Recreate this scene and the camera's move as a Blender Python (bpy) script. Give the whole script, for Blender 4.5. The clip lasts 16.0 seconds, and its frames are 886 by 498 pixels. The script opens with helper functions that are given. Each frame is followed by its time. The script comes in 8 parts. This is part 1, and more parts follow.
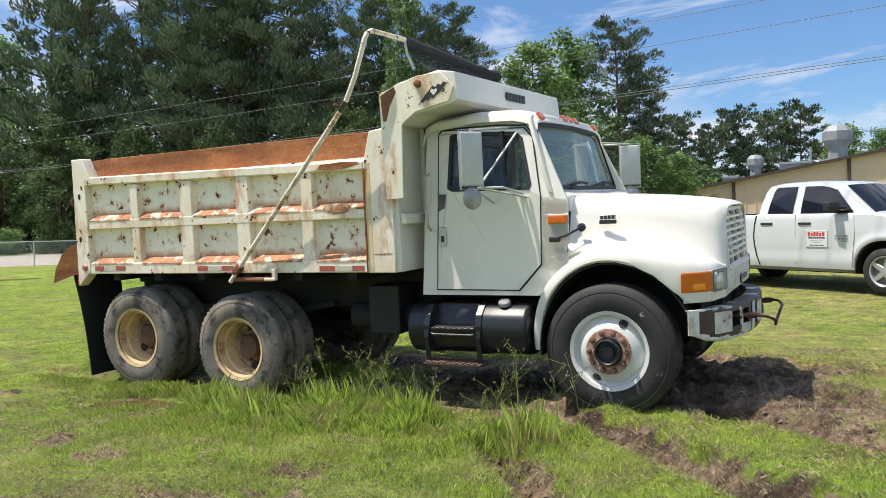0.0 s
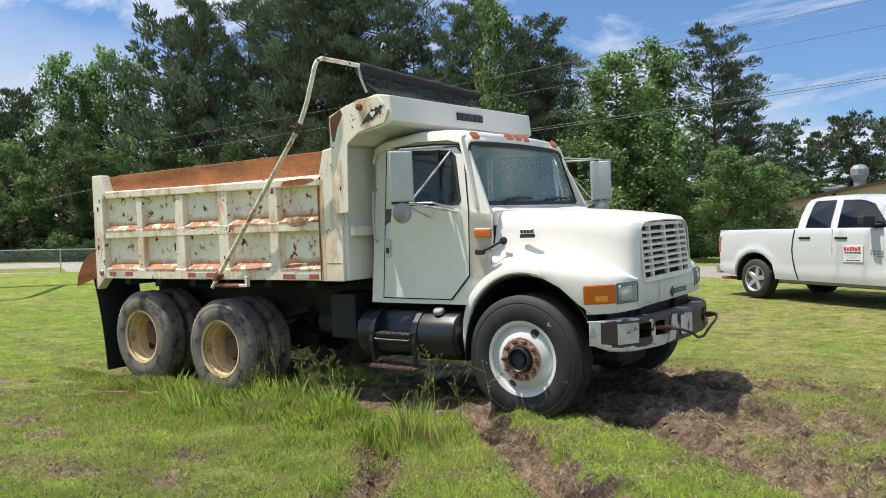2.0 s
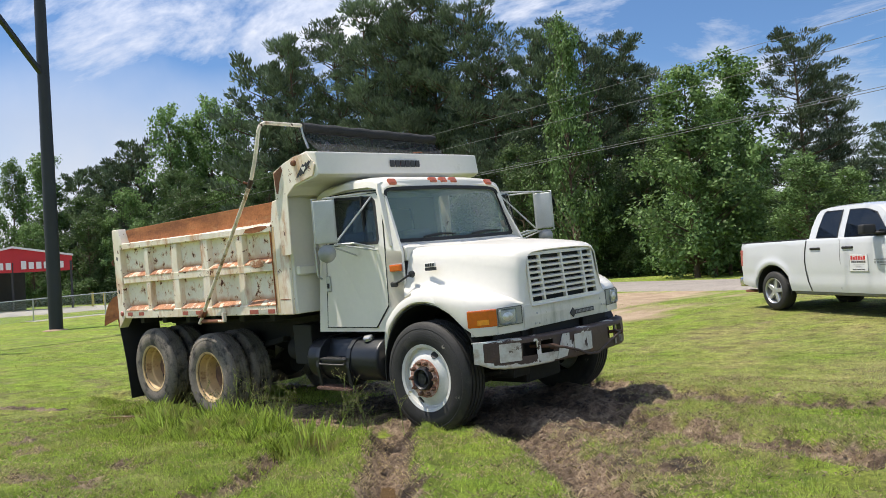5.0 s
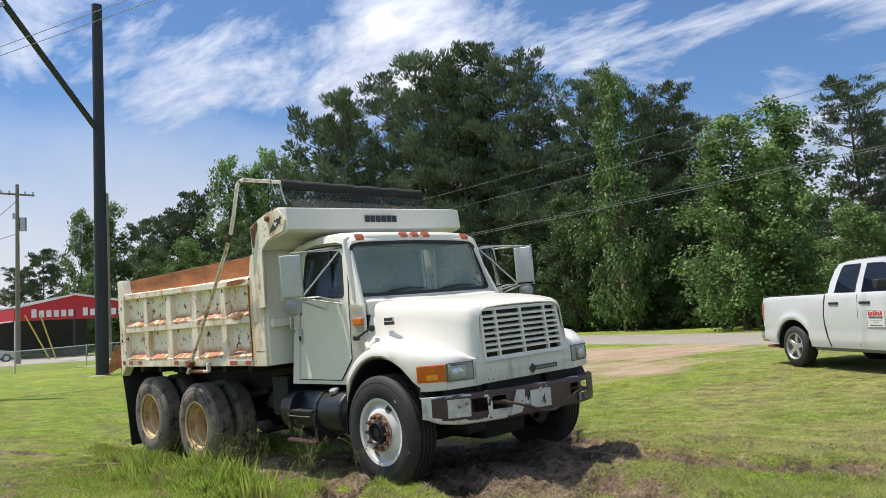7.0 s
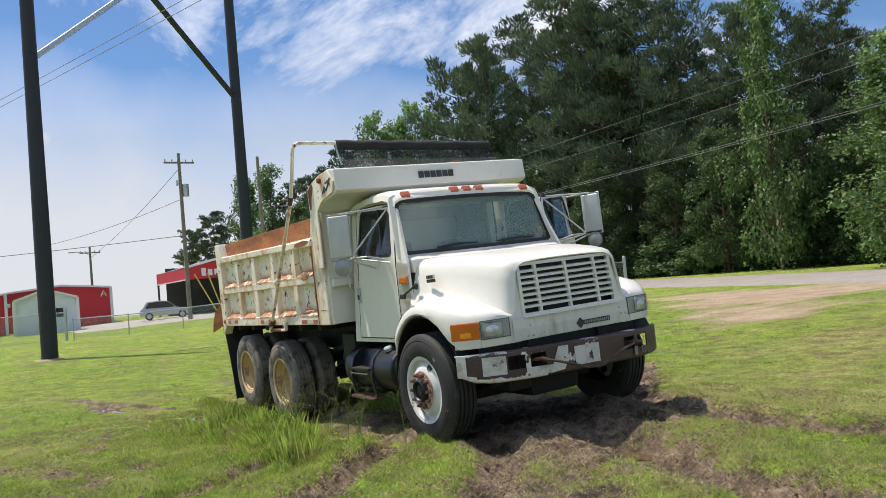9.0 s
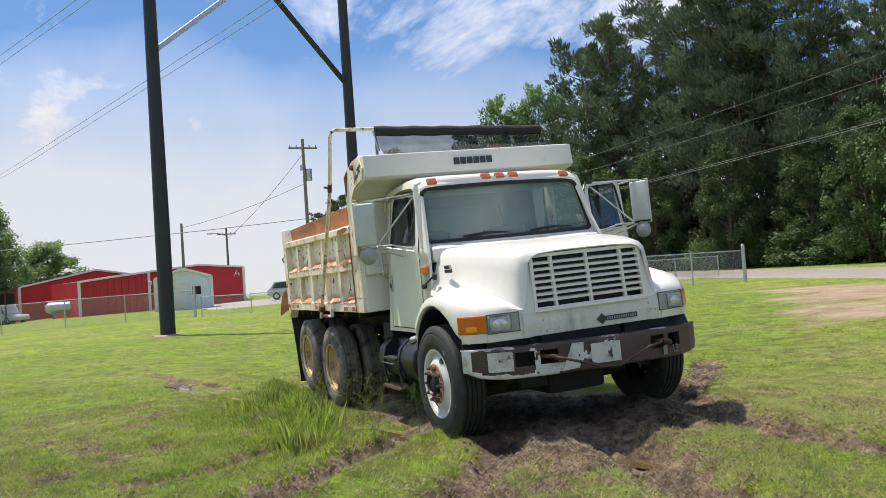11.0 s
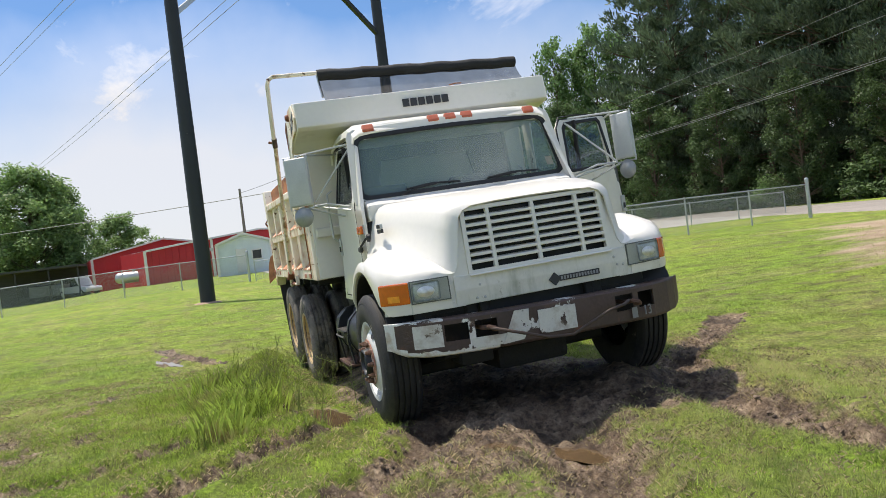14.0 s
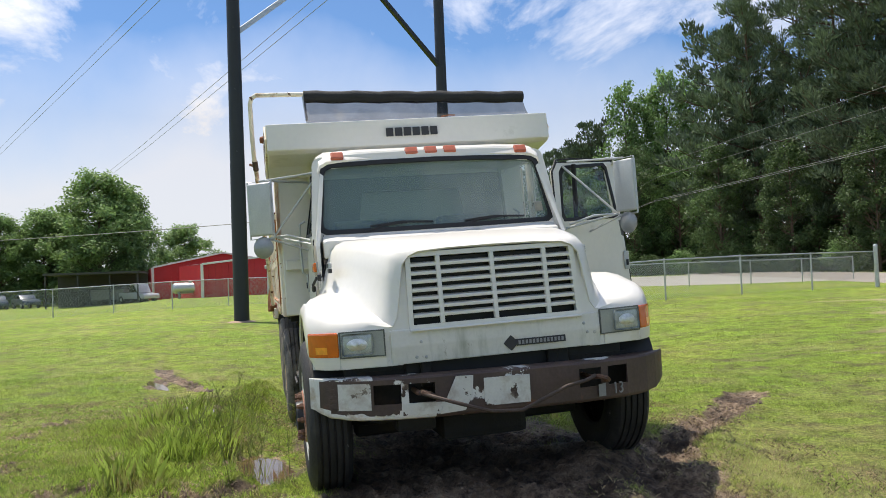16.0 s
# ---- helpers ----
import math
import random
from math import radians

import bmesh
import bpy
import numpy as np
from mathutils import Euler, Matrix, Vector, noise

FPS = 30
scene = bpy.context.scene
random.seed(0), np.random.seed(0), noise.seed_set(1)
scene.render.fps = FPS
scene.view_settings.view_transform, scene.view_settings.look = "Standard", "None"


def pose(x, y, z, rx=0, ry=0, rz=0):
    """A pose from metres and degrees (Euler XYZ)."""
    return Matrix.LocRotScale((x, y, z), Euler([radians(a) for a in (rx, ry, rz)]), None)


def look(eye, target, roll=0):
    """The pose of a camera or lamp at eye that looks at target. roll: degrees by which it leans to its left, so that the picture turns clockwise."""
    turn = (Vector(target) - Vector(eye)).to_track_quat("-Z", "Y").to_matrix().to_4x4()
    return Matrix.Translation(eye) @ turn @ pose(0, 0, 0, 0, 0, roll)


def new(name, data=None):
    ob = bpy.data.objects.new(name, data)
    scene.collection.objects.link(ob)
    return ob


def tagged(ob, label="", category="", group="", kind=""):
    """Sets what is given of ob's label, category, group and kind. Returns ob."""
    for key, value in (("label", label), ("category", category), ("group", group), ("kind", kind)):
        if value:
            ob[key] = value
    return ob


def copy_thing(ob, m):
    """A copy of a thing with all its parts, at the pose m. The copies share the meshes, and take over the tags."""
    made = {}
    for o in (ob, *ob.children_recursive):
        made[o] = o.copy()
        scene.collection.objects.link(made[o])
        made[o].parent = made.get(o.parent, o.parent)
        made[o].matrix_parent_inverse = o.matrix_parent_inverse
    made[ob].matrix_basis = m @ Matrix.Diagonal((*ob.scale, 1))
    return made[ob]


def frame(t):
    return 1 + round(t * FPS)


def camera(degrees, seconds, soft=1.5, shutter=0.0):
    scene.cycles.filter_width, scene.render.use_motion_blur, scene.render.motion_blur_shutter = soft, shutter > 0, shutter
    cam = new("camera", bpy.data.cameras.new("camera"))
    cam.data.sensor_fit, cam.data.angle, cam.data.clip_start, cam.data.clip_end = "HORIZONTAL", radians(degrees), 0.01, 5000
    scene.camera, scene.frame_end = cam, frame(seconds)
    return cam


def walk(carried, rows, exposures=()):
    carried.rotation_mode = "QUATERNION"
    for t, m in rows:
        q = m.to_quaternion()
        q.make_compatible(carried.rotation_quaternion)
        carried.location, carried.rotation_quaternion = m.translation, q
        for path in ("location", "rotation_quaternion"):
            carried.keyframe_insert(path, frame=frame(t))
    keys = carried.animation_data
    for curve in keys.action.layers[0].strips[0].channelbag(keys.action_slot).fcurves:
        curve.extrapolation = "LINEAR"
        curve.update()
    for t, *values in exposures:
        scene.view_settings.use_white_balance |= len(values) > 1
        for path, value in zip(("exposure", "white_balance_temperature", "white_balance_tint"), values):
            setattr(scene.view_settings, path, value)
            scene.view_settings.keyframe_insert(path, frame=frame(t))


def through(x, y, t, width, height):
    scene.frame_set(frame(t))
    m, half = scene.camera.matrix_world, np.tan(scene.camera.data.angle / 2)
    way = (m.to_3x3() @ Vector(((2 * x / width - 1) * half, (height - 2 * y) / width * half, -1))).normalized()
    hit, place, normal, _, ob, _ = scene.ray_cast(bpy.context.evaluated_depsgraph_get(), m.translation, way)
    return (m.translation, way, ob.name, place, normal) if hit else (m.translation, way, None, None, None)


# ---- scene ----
cam = camera(57.6, 16.0, 0.7)
LEVEL = pose(0, 0, 0, 2.3, 0.17, 0)  # how the truck leans on the soft ground; the walk is given in its axes
PATH = [
    (0, (1.564, -7.338, 1.702), (0.642, -5.566, 1.597), -2.7),
    (0.5, (1.882, -7.227, 1.697), (0.87, -5.504, 1.617), -2.9),
    (1, (2.261, -7.181, 1.701), (1.129, -5.535, 1.61), -3.2),
    (1.5, (2.679, -7.025, 1.667), (1.527, -5.391, 1.603), -2.6),
    (2, (3.108, -6.96, 1.668), (1.957, -5.326, 1.6), -2.4),
    (2.5, (3.509, -6.931, 1.688), (2.325, -5.323, 1.577), -2.6),
    (3, (3.874, -6.794, 1.671), (2.685, -5.187, 1.588), -2.0),
    (3.5, (4.18, -6.688, 1.677), (2.957, -5.106, 1.637), -2.3),
    (6, (5.582, -6.333, 1.653), (4.182, -4.905, 1.693), -6.0),
    (6.5, (5.72, -6.129, 1.629), (4.336, -4.69, 1.74), -5.3),
    (7, (5.904, -5.932, 1.641), (4.452, -4.563, 1.781), -4.9),
    (7.5, (6.125, -5.77, 1.618), (4.563, -4.524, 1.709), -3.7),
    (8, (6.305, -5.555, 1.65), (4.647, -4.436, 1.65), -3.6),
    (8.5, (6.408, -5.278, 1.61), (4.726, -4.196, 1.618), -5.0),
    (9, (6.445, -4.926, 1.625), (4.748, -3.868, 1.672), -7.0),
    (9.5, (6.617, -4.641, 1.608), (4.861, -3.684, 1.637), -5.9),
    (10, (6.681, -4.385, 1.616), (4.861, -3.557, 1.636), -6.0),
    (10.2, (6.717, -4.275, 1.607), (4.89, -3.462, 1.639), -6.1),
    (12.3, (6.599, -3.22, 1.51), (4.733, -2.5, 1.542), -5.5),
    (12.5, (6.522, -3.112, 1.513), (4.669, -2.363, 1.567), -4.9),
    (13, (6.472, -2.818, 1.482), (4.596, -2.126, 1.535), -4.3),
    (13.5, (6.372, -2.554, 1.453), (4.457, -1.976, 1.425), -7.4),
    (14, (6.104, -2.397, 1.458), (4.194, -1.806, 1.408), -9.1),
    (14.5, (5.989, -2.228, 1.442), (4.07, -1.664, 1.417), -7.8),
    (15, (5.905, -1.909, 1.457), (3.95, -1.487, 1.475), -5.8),
    (15.5, (5.822, -1.681, 1.425), (3.859, -1.298, 1.455), -4.8),
    (16, (5.623, -1.438, 1.463), (3.675, -0.987, 1.514), -4.4),
]
walk(cam, [(t, LEVEL @ look(eye, target, roll)) for t, eye, target, roll in PATH],
     exposures=[(0.0, 0.67, 6700, 10), (2.0, 0.60, 6700, 10), (3.5, 0.56, 6700, 10), (6.0, 0.50, 6700, 10), (8.0, 0.43, 6700, 10), (10.0, 0.46, 6700, 10), (12.5, 0.53, 6700, 10), (14.5, 0.57, 6700, 10), (16.0, 0.55, 6700, 10)])

# ---- light ----
SUN_ELEV, SUN_AZ = 67.0, 212.5  # degrees; the azimuth is the way to the sun, from +x towards +y
world = bpy.data.worlds.new("sky")
scene.world = world
world.use_nodes = True


def sky_world():
    nt = world.node_tree
    N, L = nt.nodes, nt.links
    N.clear()
    out = N.new("ShaderNodeOutputWorld")
    bg = N.new("ShaderNodeBackground")
    sky = N.new("ShaderNodeTexSky")
    sky.sky_type = "NISHITA"
    sky.sun_disc = False
    sky.sun_elevation = radians(SUN_ELEV)
    sky.sun_rotation = radians(90 - SUN_AZ)
    sky.air_density, sky.dust_density, sky.ozone_density = 1.0, 0.4, 3.0
    tc = N.new("ShaderNodeTexCoord")
    sep = N.new("ShaderNodeSeparateXYZ")
    L.new(tc.outputs["Generated"], sep.inputs[0])
    # the cloud deck: directions projected on a flat layer overhead
    mx = N.new("ShaderNodeMath")
    mx.operation = "ADD"
    mx.inputs[1].default_value = 0.16
    L.new(sep.outputs["Z"], mx.inputs[0])
    mm = N.new("ShaderNodeMath")
    mm.operation = "MAXIMUM"
    mm.inputs[1].default_value = 0.05
    L.new(mx.outputs[0], mm.inputs[0])
    div = N.new("ShaderNodeVectorMath")
    div.operation = "DIVIDE"
    cmb = N.new("ShaderNodeCombineXYZ")
    for k in range(3):
        L.new(mm.outputs[0], cmb.inputs[k])
    L.new(tc.outputs["Generated"], div.inputs[0])
    L.new(cmb.outputs[0], div.inputs[1])
    mp = N.new("ShaderNodeMapping")
    mp.inputs["Location"].default_value = (3.7, 1.3, 0)
    mp.inputs["Rotation"].default_value = (0, 0, radians(25))
    mp.inputs["Scale"].default_value = (1.0, 1.9, 0)
    L.new(div.outputs[0], mp.inputs[0])
    n1 = N.new("ShaderNodeTexNoise")
    n1.inputs["Scale"].default_value = 1.1
    n1.inputs["Detail"].default_value = 9
    n1.inputs["Roughness"].default_value = 0.62
    n1.inputs["Distortion"].default_value = 0.5
    L.new(mp.outputs[0], n1.inputs["Vector"])
    r1 = N.new("ShaderNodeValToRGB")
    r1.color_ramp.elements[0].position, r1.color_ramp.elements[1].position = 0.49, 0.70
    L.new(n1.outputs["Fac"], r1.inputs[0])
    # haze and a paler band of thin cloud towards the horizon
    hz = N.new("ShaderNodeMapRange")
    hz.inputs["From Min"].default_value, hz.inputs["From Max"].default_value = 0.12, 0.29
    hz.inputs["To Min"].default_value, hz.inputs["To Max"].default_value = 0.88, 0.0
    # the top of the bank is ragged
    n2 = N.new("ShaderNodeTexNoise")
    n2.inputs["Scale"].default_value, n2.inputs["Detail"].default_value = 3.0, 6
    L.new(tc.outputs["Generated"], n2.inputs["Vector"])
    jag = N.new("ShaderNodeMath")
    jag.operation = "MULTIPLY_ADD"
    jag.inputs[1].default_value = -0.26
    L.new(n2.outputs["Fac"], jag.inputs[0])
    lift = N.new("ShaderNodeMath")
    lift.operation = "ADD"
    lift.inputs[1].default_value = 0.13 + 0.147
    L.new(sep.outputs["Z"], lift.inputs[0])
    # the bank stands highest over the yard and sinks away from it
    side = N.new("ShaderNodeMath")
    side.operation = "MULTIPLY_ADD"
    side.inputs[1].default_value = 0.15
    L.new(sep.outputs["X"], side.inputs[0])
    L.new(lift.outputs[0], side.inputs[2])
    L.new(side.outputs[0], jag.inputs[2])
    L.new(jag.outputs[0], hz.inputs["Value"])
    mxm = N.new("ShaderNodeMath")
    mxm.operation = "MAXIMUM"
    mxm.use_clamp = True
    L.new(hz.outputs[0], mxm.inputs[0])
    L.new(r1.outputs[0], mxm.inputs[1])
    deep = N.new("ShaderNodeMix")
    deep.data_type, deep.blend_type = "RGBA", "MULTIPLY"
    deep.inputs["Factor"].default_value = 1.0
    deep.inputs["B"].default_value = (0.44, 0.56, 0.69, 1)
    L.new(sky.outputs[0], deep.inputs["A"])
    mix = N.new("ShaderNodeMix")
    mix.data_type = "RGBA"
    # cloud is brighter overhead than low down, as a cloud deck is
    up = N.new("ShaderNodeMapRange")
    up.inputs["From Min"].default_value, up.inputs["From Max"].default_value = 0.20, 1.0
    up.inputs["To Min"].default_value, up.inputs["To Max"].default_value = 1.14, 4.8
    L.new(sep.outputs["Z"], up.inputs["Value"])
    cloud = N.new("ShaderNodeVectorMath")
    cloud.operation = "SCALE"
    cloud.inputs[0].default_value = (3.65, 3.7, 3.95)
    L.new(up.outputs[0], cloud.inputs["Scale"])
    L.new(cloud.outputs[0], mix.inputs["B"])
    L.new(mxm.outputs[0], mix.inputs["Factor"])
    L.new(deep.outputs["Result"], mix.inputs["A"])
    L.new(mix.outputs["Result"], bg.inputs["Color"])
    bg.inputs["Strength"].default_value = 0.137
    L.new(bg.outputs[0], out.inputs[0])


sky_world()
sun_data = bpy.data.lights.new("sun", "SUN")
sun_data.energy, sun_data.angle, sun_data.color = 4.05, radians(0.53), (1.0, 0.94, 0.85)
sun = new("sun", sun_data)
_e, _a = radians(SUN_ELEV), radians(SUN_AZ)
sun.matrix_world = look((0, 0, 40), Vector((0, 0, 40)) - Vector((math.cos(_e) * math.cos(_a), math.cos(_e) * math.sin(_a), math.sin(_e))))

# ---- materials ----
def mat(name, base=(0.5, 0.5, 0.5), rough=0.6, metal=0.0, var=0.12, scale=6.0, bump=0.0, bump_scale=60.0, fine=0.06, spots=None, coat=0.0, spec=0.5, obj_random=0.0, island=0.0):
    """A principled material with variation at two scales, relief and, if given, stains of a second colour.
    spots: (colour, low, high, scale, roughness)."""
    m = bpy.data.materials.new(name)
    m.use_nodes = True
    nt = m.node_tree
    N, L = nt.nodes, nt.links
    b = N["Principled BSDF"]
    b.inputs["Roughness"].default_value, b.inputs["Metallic"].default_value = rough, metal
    b.inputs["Coat Weight"].default_value = coat
    b.inputs["Specular IOR Level"].default_value = spec
    tc = N.new("ShaderNodeTexCoord")
    n1 = N.new("ShaderNodeTexNoise")
    n1.inputs["Scale"].default_value, n1.inputs["Detail"].default_value = scale, 5
    L.new(tc.outputs["Object"], n1.inputs["Vector"])
    n2 = N.new("ShaderNodeTexNoise")
    n2.inputs["Scale"].default_value, n2.inputs["Detail"].default_value = scale * 14, 3
    L.new(tc.outputs["Object"], n2.inputs["Vector"])

    def ranged(sock, lo, hi):
        r = N.new("ShaderNodeMapRange")
        r.inputs["From Min"].default_value, r.inputs["From Max"].default_value = 0.25, 0.75
        r.inputs["To Min"].default_value, r.inputs["To Max"].default_value = lo, hi
        L.new(sock, r.inputs["Value"])
        return r.outputs[0]

    def times(a, c):
        x = N.new("ShaderNodeMath")
        x.operation = "MULTIPLY"
        L.new(a, x.inputs[0])
        L.new(c, x.inputs[1])
        return x.outputs[0]
    v = times(ranged(n1.outputs["Fac"], 1 - var, 1 + var), ranged(n2.outputs["Fac"], 1 - fine, 1 + fine))
    if obj_random:
        oi = N.new("ShaderNodeObjectInfo")
        r = N.new("ShaderNodeMapRange")
        r.inputs["To Min"].default_value, r.inputs["To Max"].default_value = 1 - obj_random, 1 + obj_random
        L.new(oi.outputs["Random"], r.inputs["Value"])
        v = times(v, r.outputs[0])
    if island:
        ge = N.new("ShaderNodeNewGeometry")
        r = N.new("ShaderNodeMapRange")
        r.inputs["To Min"].default_value, r.inputs["To Max"].default_value = 1 - island, 1 + island
        L.new(ge.outputs["Random Per Island"], r.inputs["Value"])
        v = times(v, r.outputs[0])
    vm = N.new("ShaderNodeVectorMath")
    vm.operation = "SCALE"
    vm.inputs[0].default_value = base[:3]
    L.new(v, vm.inputs["Scale"])
    col = vm.outputs[0]
    if spots:
        for colour, lo, hi, sc, rg, *tall in (spots if isinstance(spots, list) else [spots]):
            n3 = N.new("ShaderNodeTexNoise")
            n3.inputs["Scale"].default_value, n3.inputs["Detail"].default_value, n3.inputs["Roughness"].default_value = sc, 7, 0.65
            mp = N.new("ShaderNodeMapping")
            mp.inputs["Location"].default_value = (sc, 2.1 * sc, 0.3)
            mp.inputs["Scale"].default_value = (1, 1, tall[0] if tall else 1)
            L.new(tc.outputs["Object"], mp.inputs[0])
            L.new(mp.outputs[0], n3.inputs["Vector"])
            rp = N.new("ShaderNodeMapRange")
            rp.inputs["From Min"].default_value, rp.inputs["From Max"].default_value = lo, hi
            L.new(n3.outputs["Fac"], rp.inputs["Value"])
            mx = N.new("ShaderNodeMix")
            mx.data_type = "RGBA"
            L.new(rp.outputs[0], mx.inputs["Factor"])
            L.new(col, mx.inputs["A"])
            mx.inputs["B"].default_value = (*colour, 1)
            col = mx.outputs["Result"]
            mr = N.new("ShaderNodeMix")
            L.new(rp.outputs[0], mr.inputs["Factor"])
            if b.inputs["Roughness"].is_linked:
                L.new(b.inputs["Roughness"].links[0].from_socket, mr.inputs["A"])
            else:
                mr.inputs["A"].default_value = rough
            mr.inputs["B"].default_value = rg
            L.new(mr.outputs["Result"], b.inputs["Roughness"])
    L.new(col, b.inputs["Base Color"])
    if bump:
        n4 = N.new("ShaderNodeTexNoise")
        n4.inputs["Scale"].default_value, n4.inputs["Detail"].default_value = bump_scale, 4
        L.new(tc.outputs["Object"], n4.inputs["Vector"])
        bp = N.new("ShaderNodeBump")
        bp.inputs["Strength"].default_value, bp.inputs["Distance"].default_value = bump, 0.02
        L.new(n4.outputs["Fac"], bp.inputs["Height"])
        L.new(bp.outputs[0], b.inputs["Normal"])
    return m


def glass(name, tint=(0.85, 0.9, 0.88), rough=0.02, shine=0.05, dust=0.0):
    m = bpy.data.materials.new(name)
    m.use_nodes = True
    nt = m.node_tree
    N, L = nt.nodes, nt.links
    N.remove(N["Principled BSDF"])
    tr = N.new("ShaderNodeBsdfTransparent")
    tr.inputs[0].default_value = (*tint, 1)
    gl = N.new("ShaderNodeBsdfGlossy")
    gl.inputs["Roughness"].default_value = rough
    lw = N.new("ShaderNodeLayerWeight")
    lw.inputs["Blend"].default_value = 0.5
    pw = N.new("ShaderNodeMath")
    pw.operation = "POWER"
    pw.inputs[1].default_value = 4.0
    L.new(lw.outputs["Facing"], pw.inputs[0])
    ma = N.new("ShaderNodeMath")
    ma.operation = "MULTIPLY_ADD"
    ma.inputs[1].default_value, ma.inputs[2].default_value = 0.8, shine
    L.new(pw.outputs[0], ma.inputs[0])
    mx = N.new("ShaderNodeMixShader")
    L.new(ma.outputs[0], mx.inputs[0])
    L.new(tr.outputs[0], mx.inputs[1])
    L.new(gl.outputs[0], mx.inputs[2])
    # dust: share of a flat grey-green veil, for sky reflection as well as dust
    reflection_veil = N.new("ShaderNodeBsdfDiffuse")
    reflection_veil.inputs[0].default_value = (0.29, 0.40, 0.37, 1)
    mf = N.new("ShaderNodeMixShader")
    mf.inputs[0].default_value = dust
    L.new(mx.outputs[0], mf.inputs[1])
    L.new(reflection_veil.outputs[0], mf.inputs[2])
    L.new(mf.outputs[0], N["Material Output"].inputs[0])
    return m


RUST, DARKRUST = (0.23, 0.075, 0.028), (0.10, 0.035, 0.018)
M_WHITE = mat("white_paint", (0.76, 0.73, 0.665), 0.32, var=0.05, scale=1.6, fine=0.02, coat=0.25, spots=((0.52, 0.49, 0.40), 0.62, 0.80, 2.2, 0.55))
M_BODY = mat("worn_white_paint", (0.87, 0.79, 0.67), 0.5, var=0.07, scale=1.5, fine=0.04, bump=0.12, bump_scale=25,
             spots=[((0.70, 0.52, 0.33), 0.44, 0.74, 2.4, 0.7, 0.5), ((0.54, 0.28, 0.13), 0.53, 0.70, 5.0, 0.85, 0.35), (RUST, 0.625, 0.645, 11.0, 0.9), (DARKRUST, 0.645, 0.66, 11.0, 0.9)])


def panel_material():
    """Chipped white paint: flakes down to dark rust, each in a stained ring, and rust that has run off the ledges."""
    m = mat("chipped_white_paint", (0.88, 0.81, 0.69), 0.5, var=0.06, scale=2, fine=0.04, bump=0.15, bump_scale=25,
            spots=[((0.66, 0.50, 0.33), 0.56, 0.80, 2.2, 0.7, 0.6), ((0.66, 0.42, 0.24), 0.52, 0.63, 8.0, 0.8), (RUST, 0.60, 0.615, 8.0, 0.85), (DARKRUST, 0.615, 0.63, 8.0, 0.9), (DARKRUST, 0.655, 0.667, 17.0, 0.9, 0.6)])
    N, L = m.node_tree.nodes, m.node_tree.links
    b = N["Principled BSDF"]
    src = b.inputs["Base Color"].links[0].from_socket
    tc = N.new("ShaderNodeTexCoord")
    sep = N.new("ShaderNodeSeparateXYZ")
    L.new(tc.outputs["Object"], sep.inputs[0])
    nz = N.new("ShaderNodeTexNoise")
    nz.inputs["Scale"].default_value, nz.inputs["Detail"].default_value = 7.0, 6
    mp = N.new("ShaderNodeMapping")
    mp.inputs["Scale"].default_value = (1, 1, 0.5)
    L.new(tc.outputs["Object"], mp.inputs[0])
    L.new(mp.outputs[0], nz.inputs["Vector"])
    amount = None
    for ledge in (1.77, 1.30):
        up = N.new("ShaderNodeMapRange")
        up.inputs["From Min"].default_value, up.inputs["From Max"].default_value = ledge + 0.12, ledge
        L.new(sep.outputs["Z"], up.inputs["Value"])
        over = N.new("ShaderNodeMath")
        over.operation = "GREATER_THAN"
        over.inputs[1].default_value = ledge - 0.02
        L.new(sep.outputs["Z"], over.inputs[0])
        both = N.new("ShaderNodeMath")
        both.operation = "MULTIPLY"
        L.new(up.outputs[0], both.inputs[0])
        L.new(over.outputs[0], both.inputs[1])
        if amount is None:
            amount = both.outputs[0]
        else:
            ad = N.new("ShaderNodeMath")
            L.new(amount, ad.inputs[0])
            L.new(both.outputs[0], ad.inputs[1])
            amount = ad.outputs[0]
    ad = N.new("ShaderNodeMath")
    L.new(amount, ad.inputs[0])
    L.new(nz.outputs["Fac"], ad.inputs[1])
    r = N.new("ShaderNodeMapRange")
    r.inputs["From Min"].default_value, r.inputs["From Max"].default_value = 0.85, 1.35
    r.inputs["To Max"].default_value = 0.85
    L.new(ad.outputs[0], r.inputs["Value"])
    mx = N.new("ShaderNodeMix")
    mx.data_type = "RGBA"
    mx.inputs["B"].default_value = (0.52, 0.24, 0.11, 1)
    L.new(r.outputs[0], mx.inputs["Factor"])
    L.new(src, mx.inputs["A"])
    L.new(mx.outputs["Result"], b.inputs["Base Color"])
    return m


M_CHIPPED = panel_material()
M_LEDGERUST = mat("orange_rust_film", (0.40, 0.185, 0.095), 0.85, var=0.3, scale=5, fine=0.3, bump=0.3, bump_scale=40, spots=[((0.70, 0.58, 0.44), 0.50, 0.58, 7.0, 0.7), ((0.27, 0.095, 0.05), 0.56, 0.64, 9.0, 0.9)])
M_SIGN = mat("white_sign_sheet", (0.66, 0.66, 0.66), 0.4, var=0.04, scale=5)
M_VENT = mat("dull_galvanised_sheet", (0.27, 0.285, 0.30), 0.6, 0.2, var=0.15, scale=2)
M_ROOFLAMP = mat("faded_marker_lens", (0.46, 0.11, 0.05), 0.35, var=0.15, scale=20, coat=0.3)
M_STAIN = mat("ochre_stained_paint", (0.72, 0.50, 0.29), 0.6, var=0.15, scale=3, fine=0.1, spots=[((0.80, 0.68, 0.52), 0.45, 0.62, 2.6, 0.6, 0.3), ((0.50, 0.25, 0.10), 0.58, 0.68, 4.0, 0.8, 0.25)])
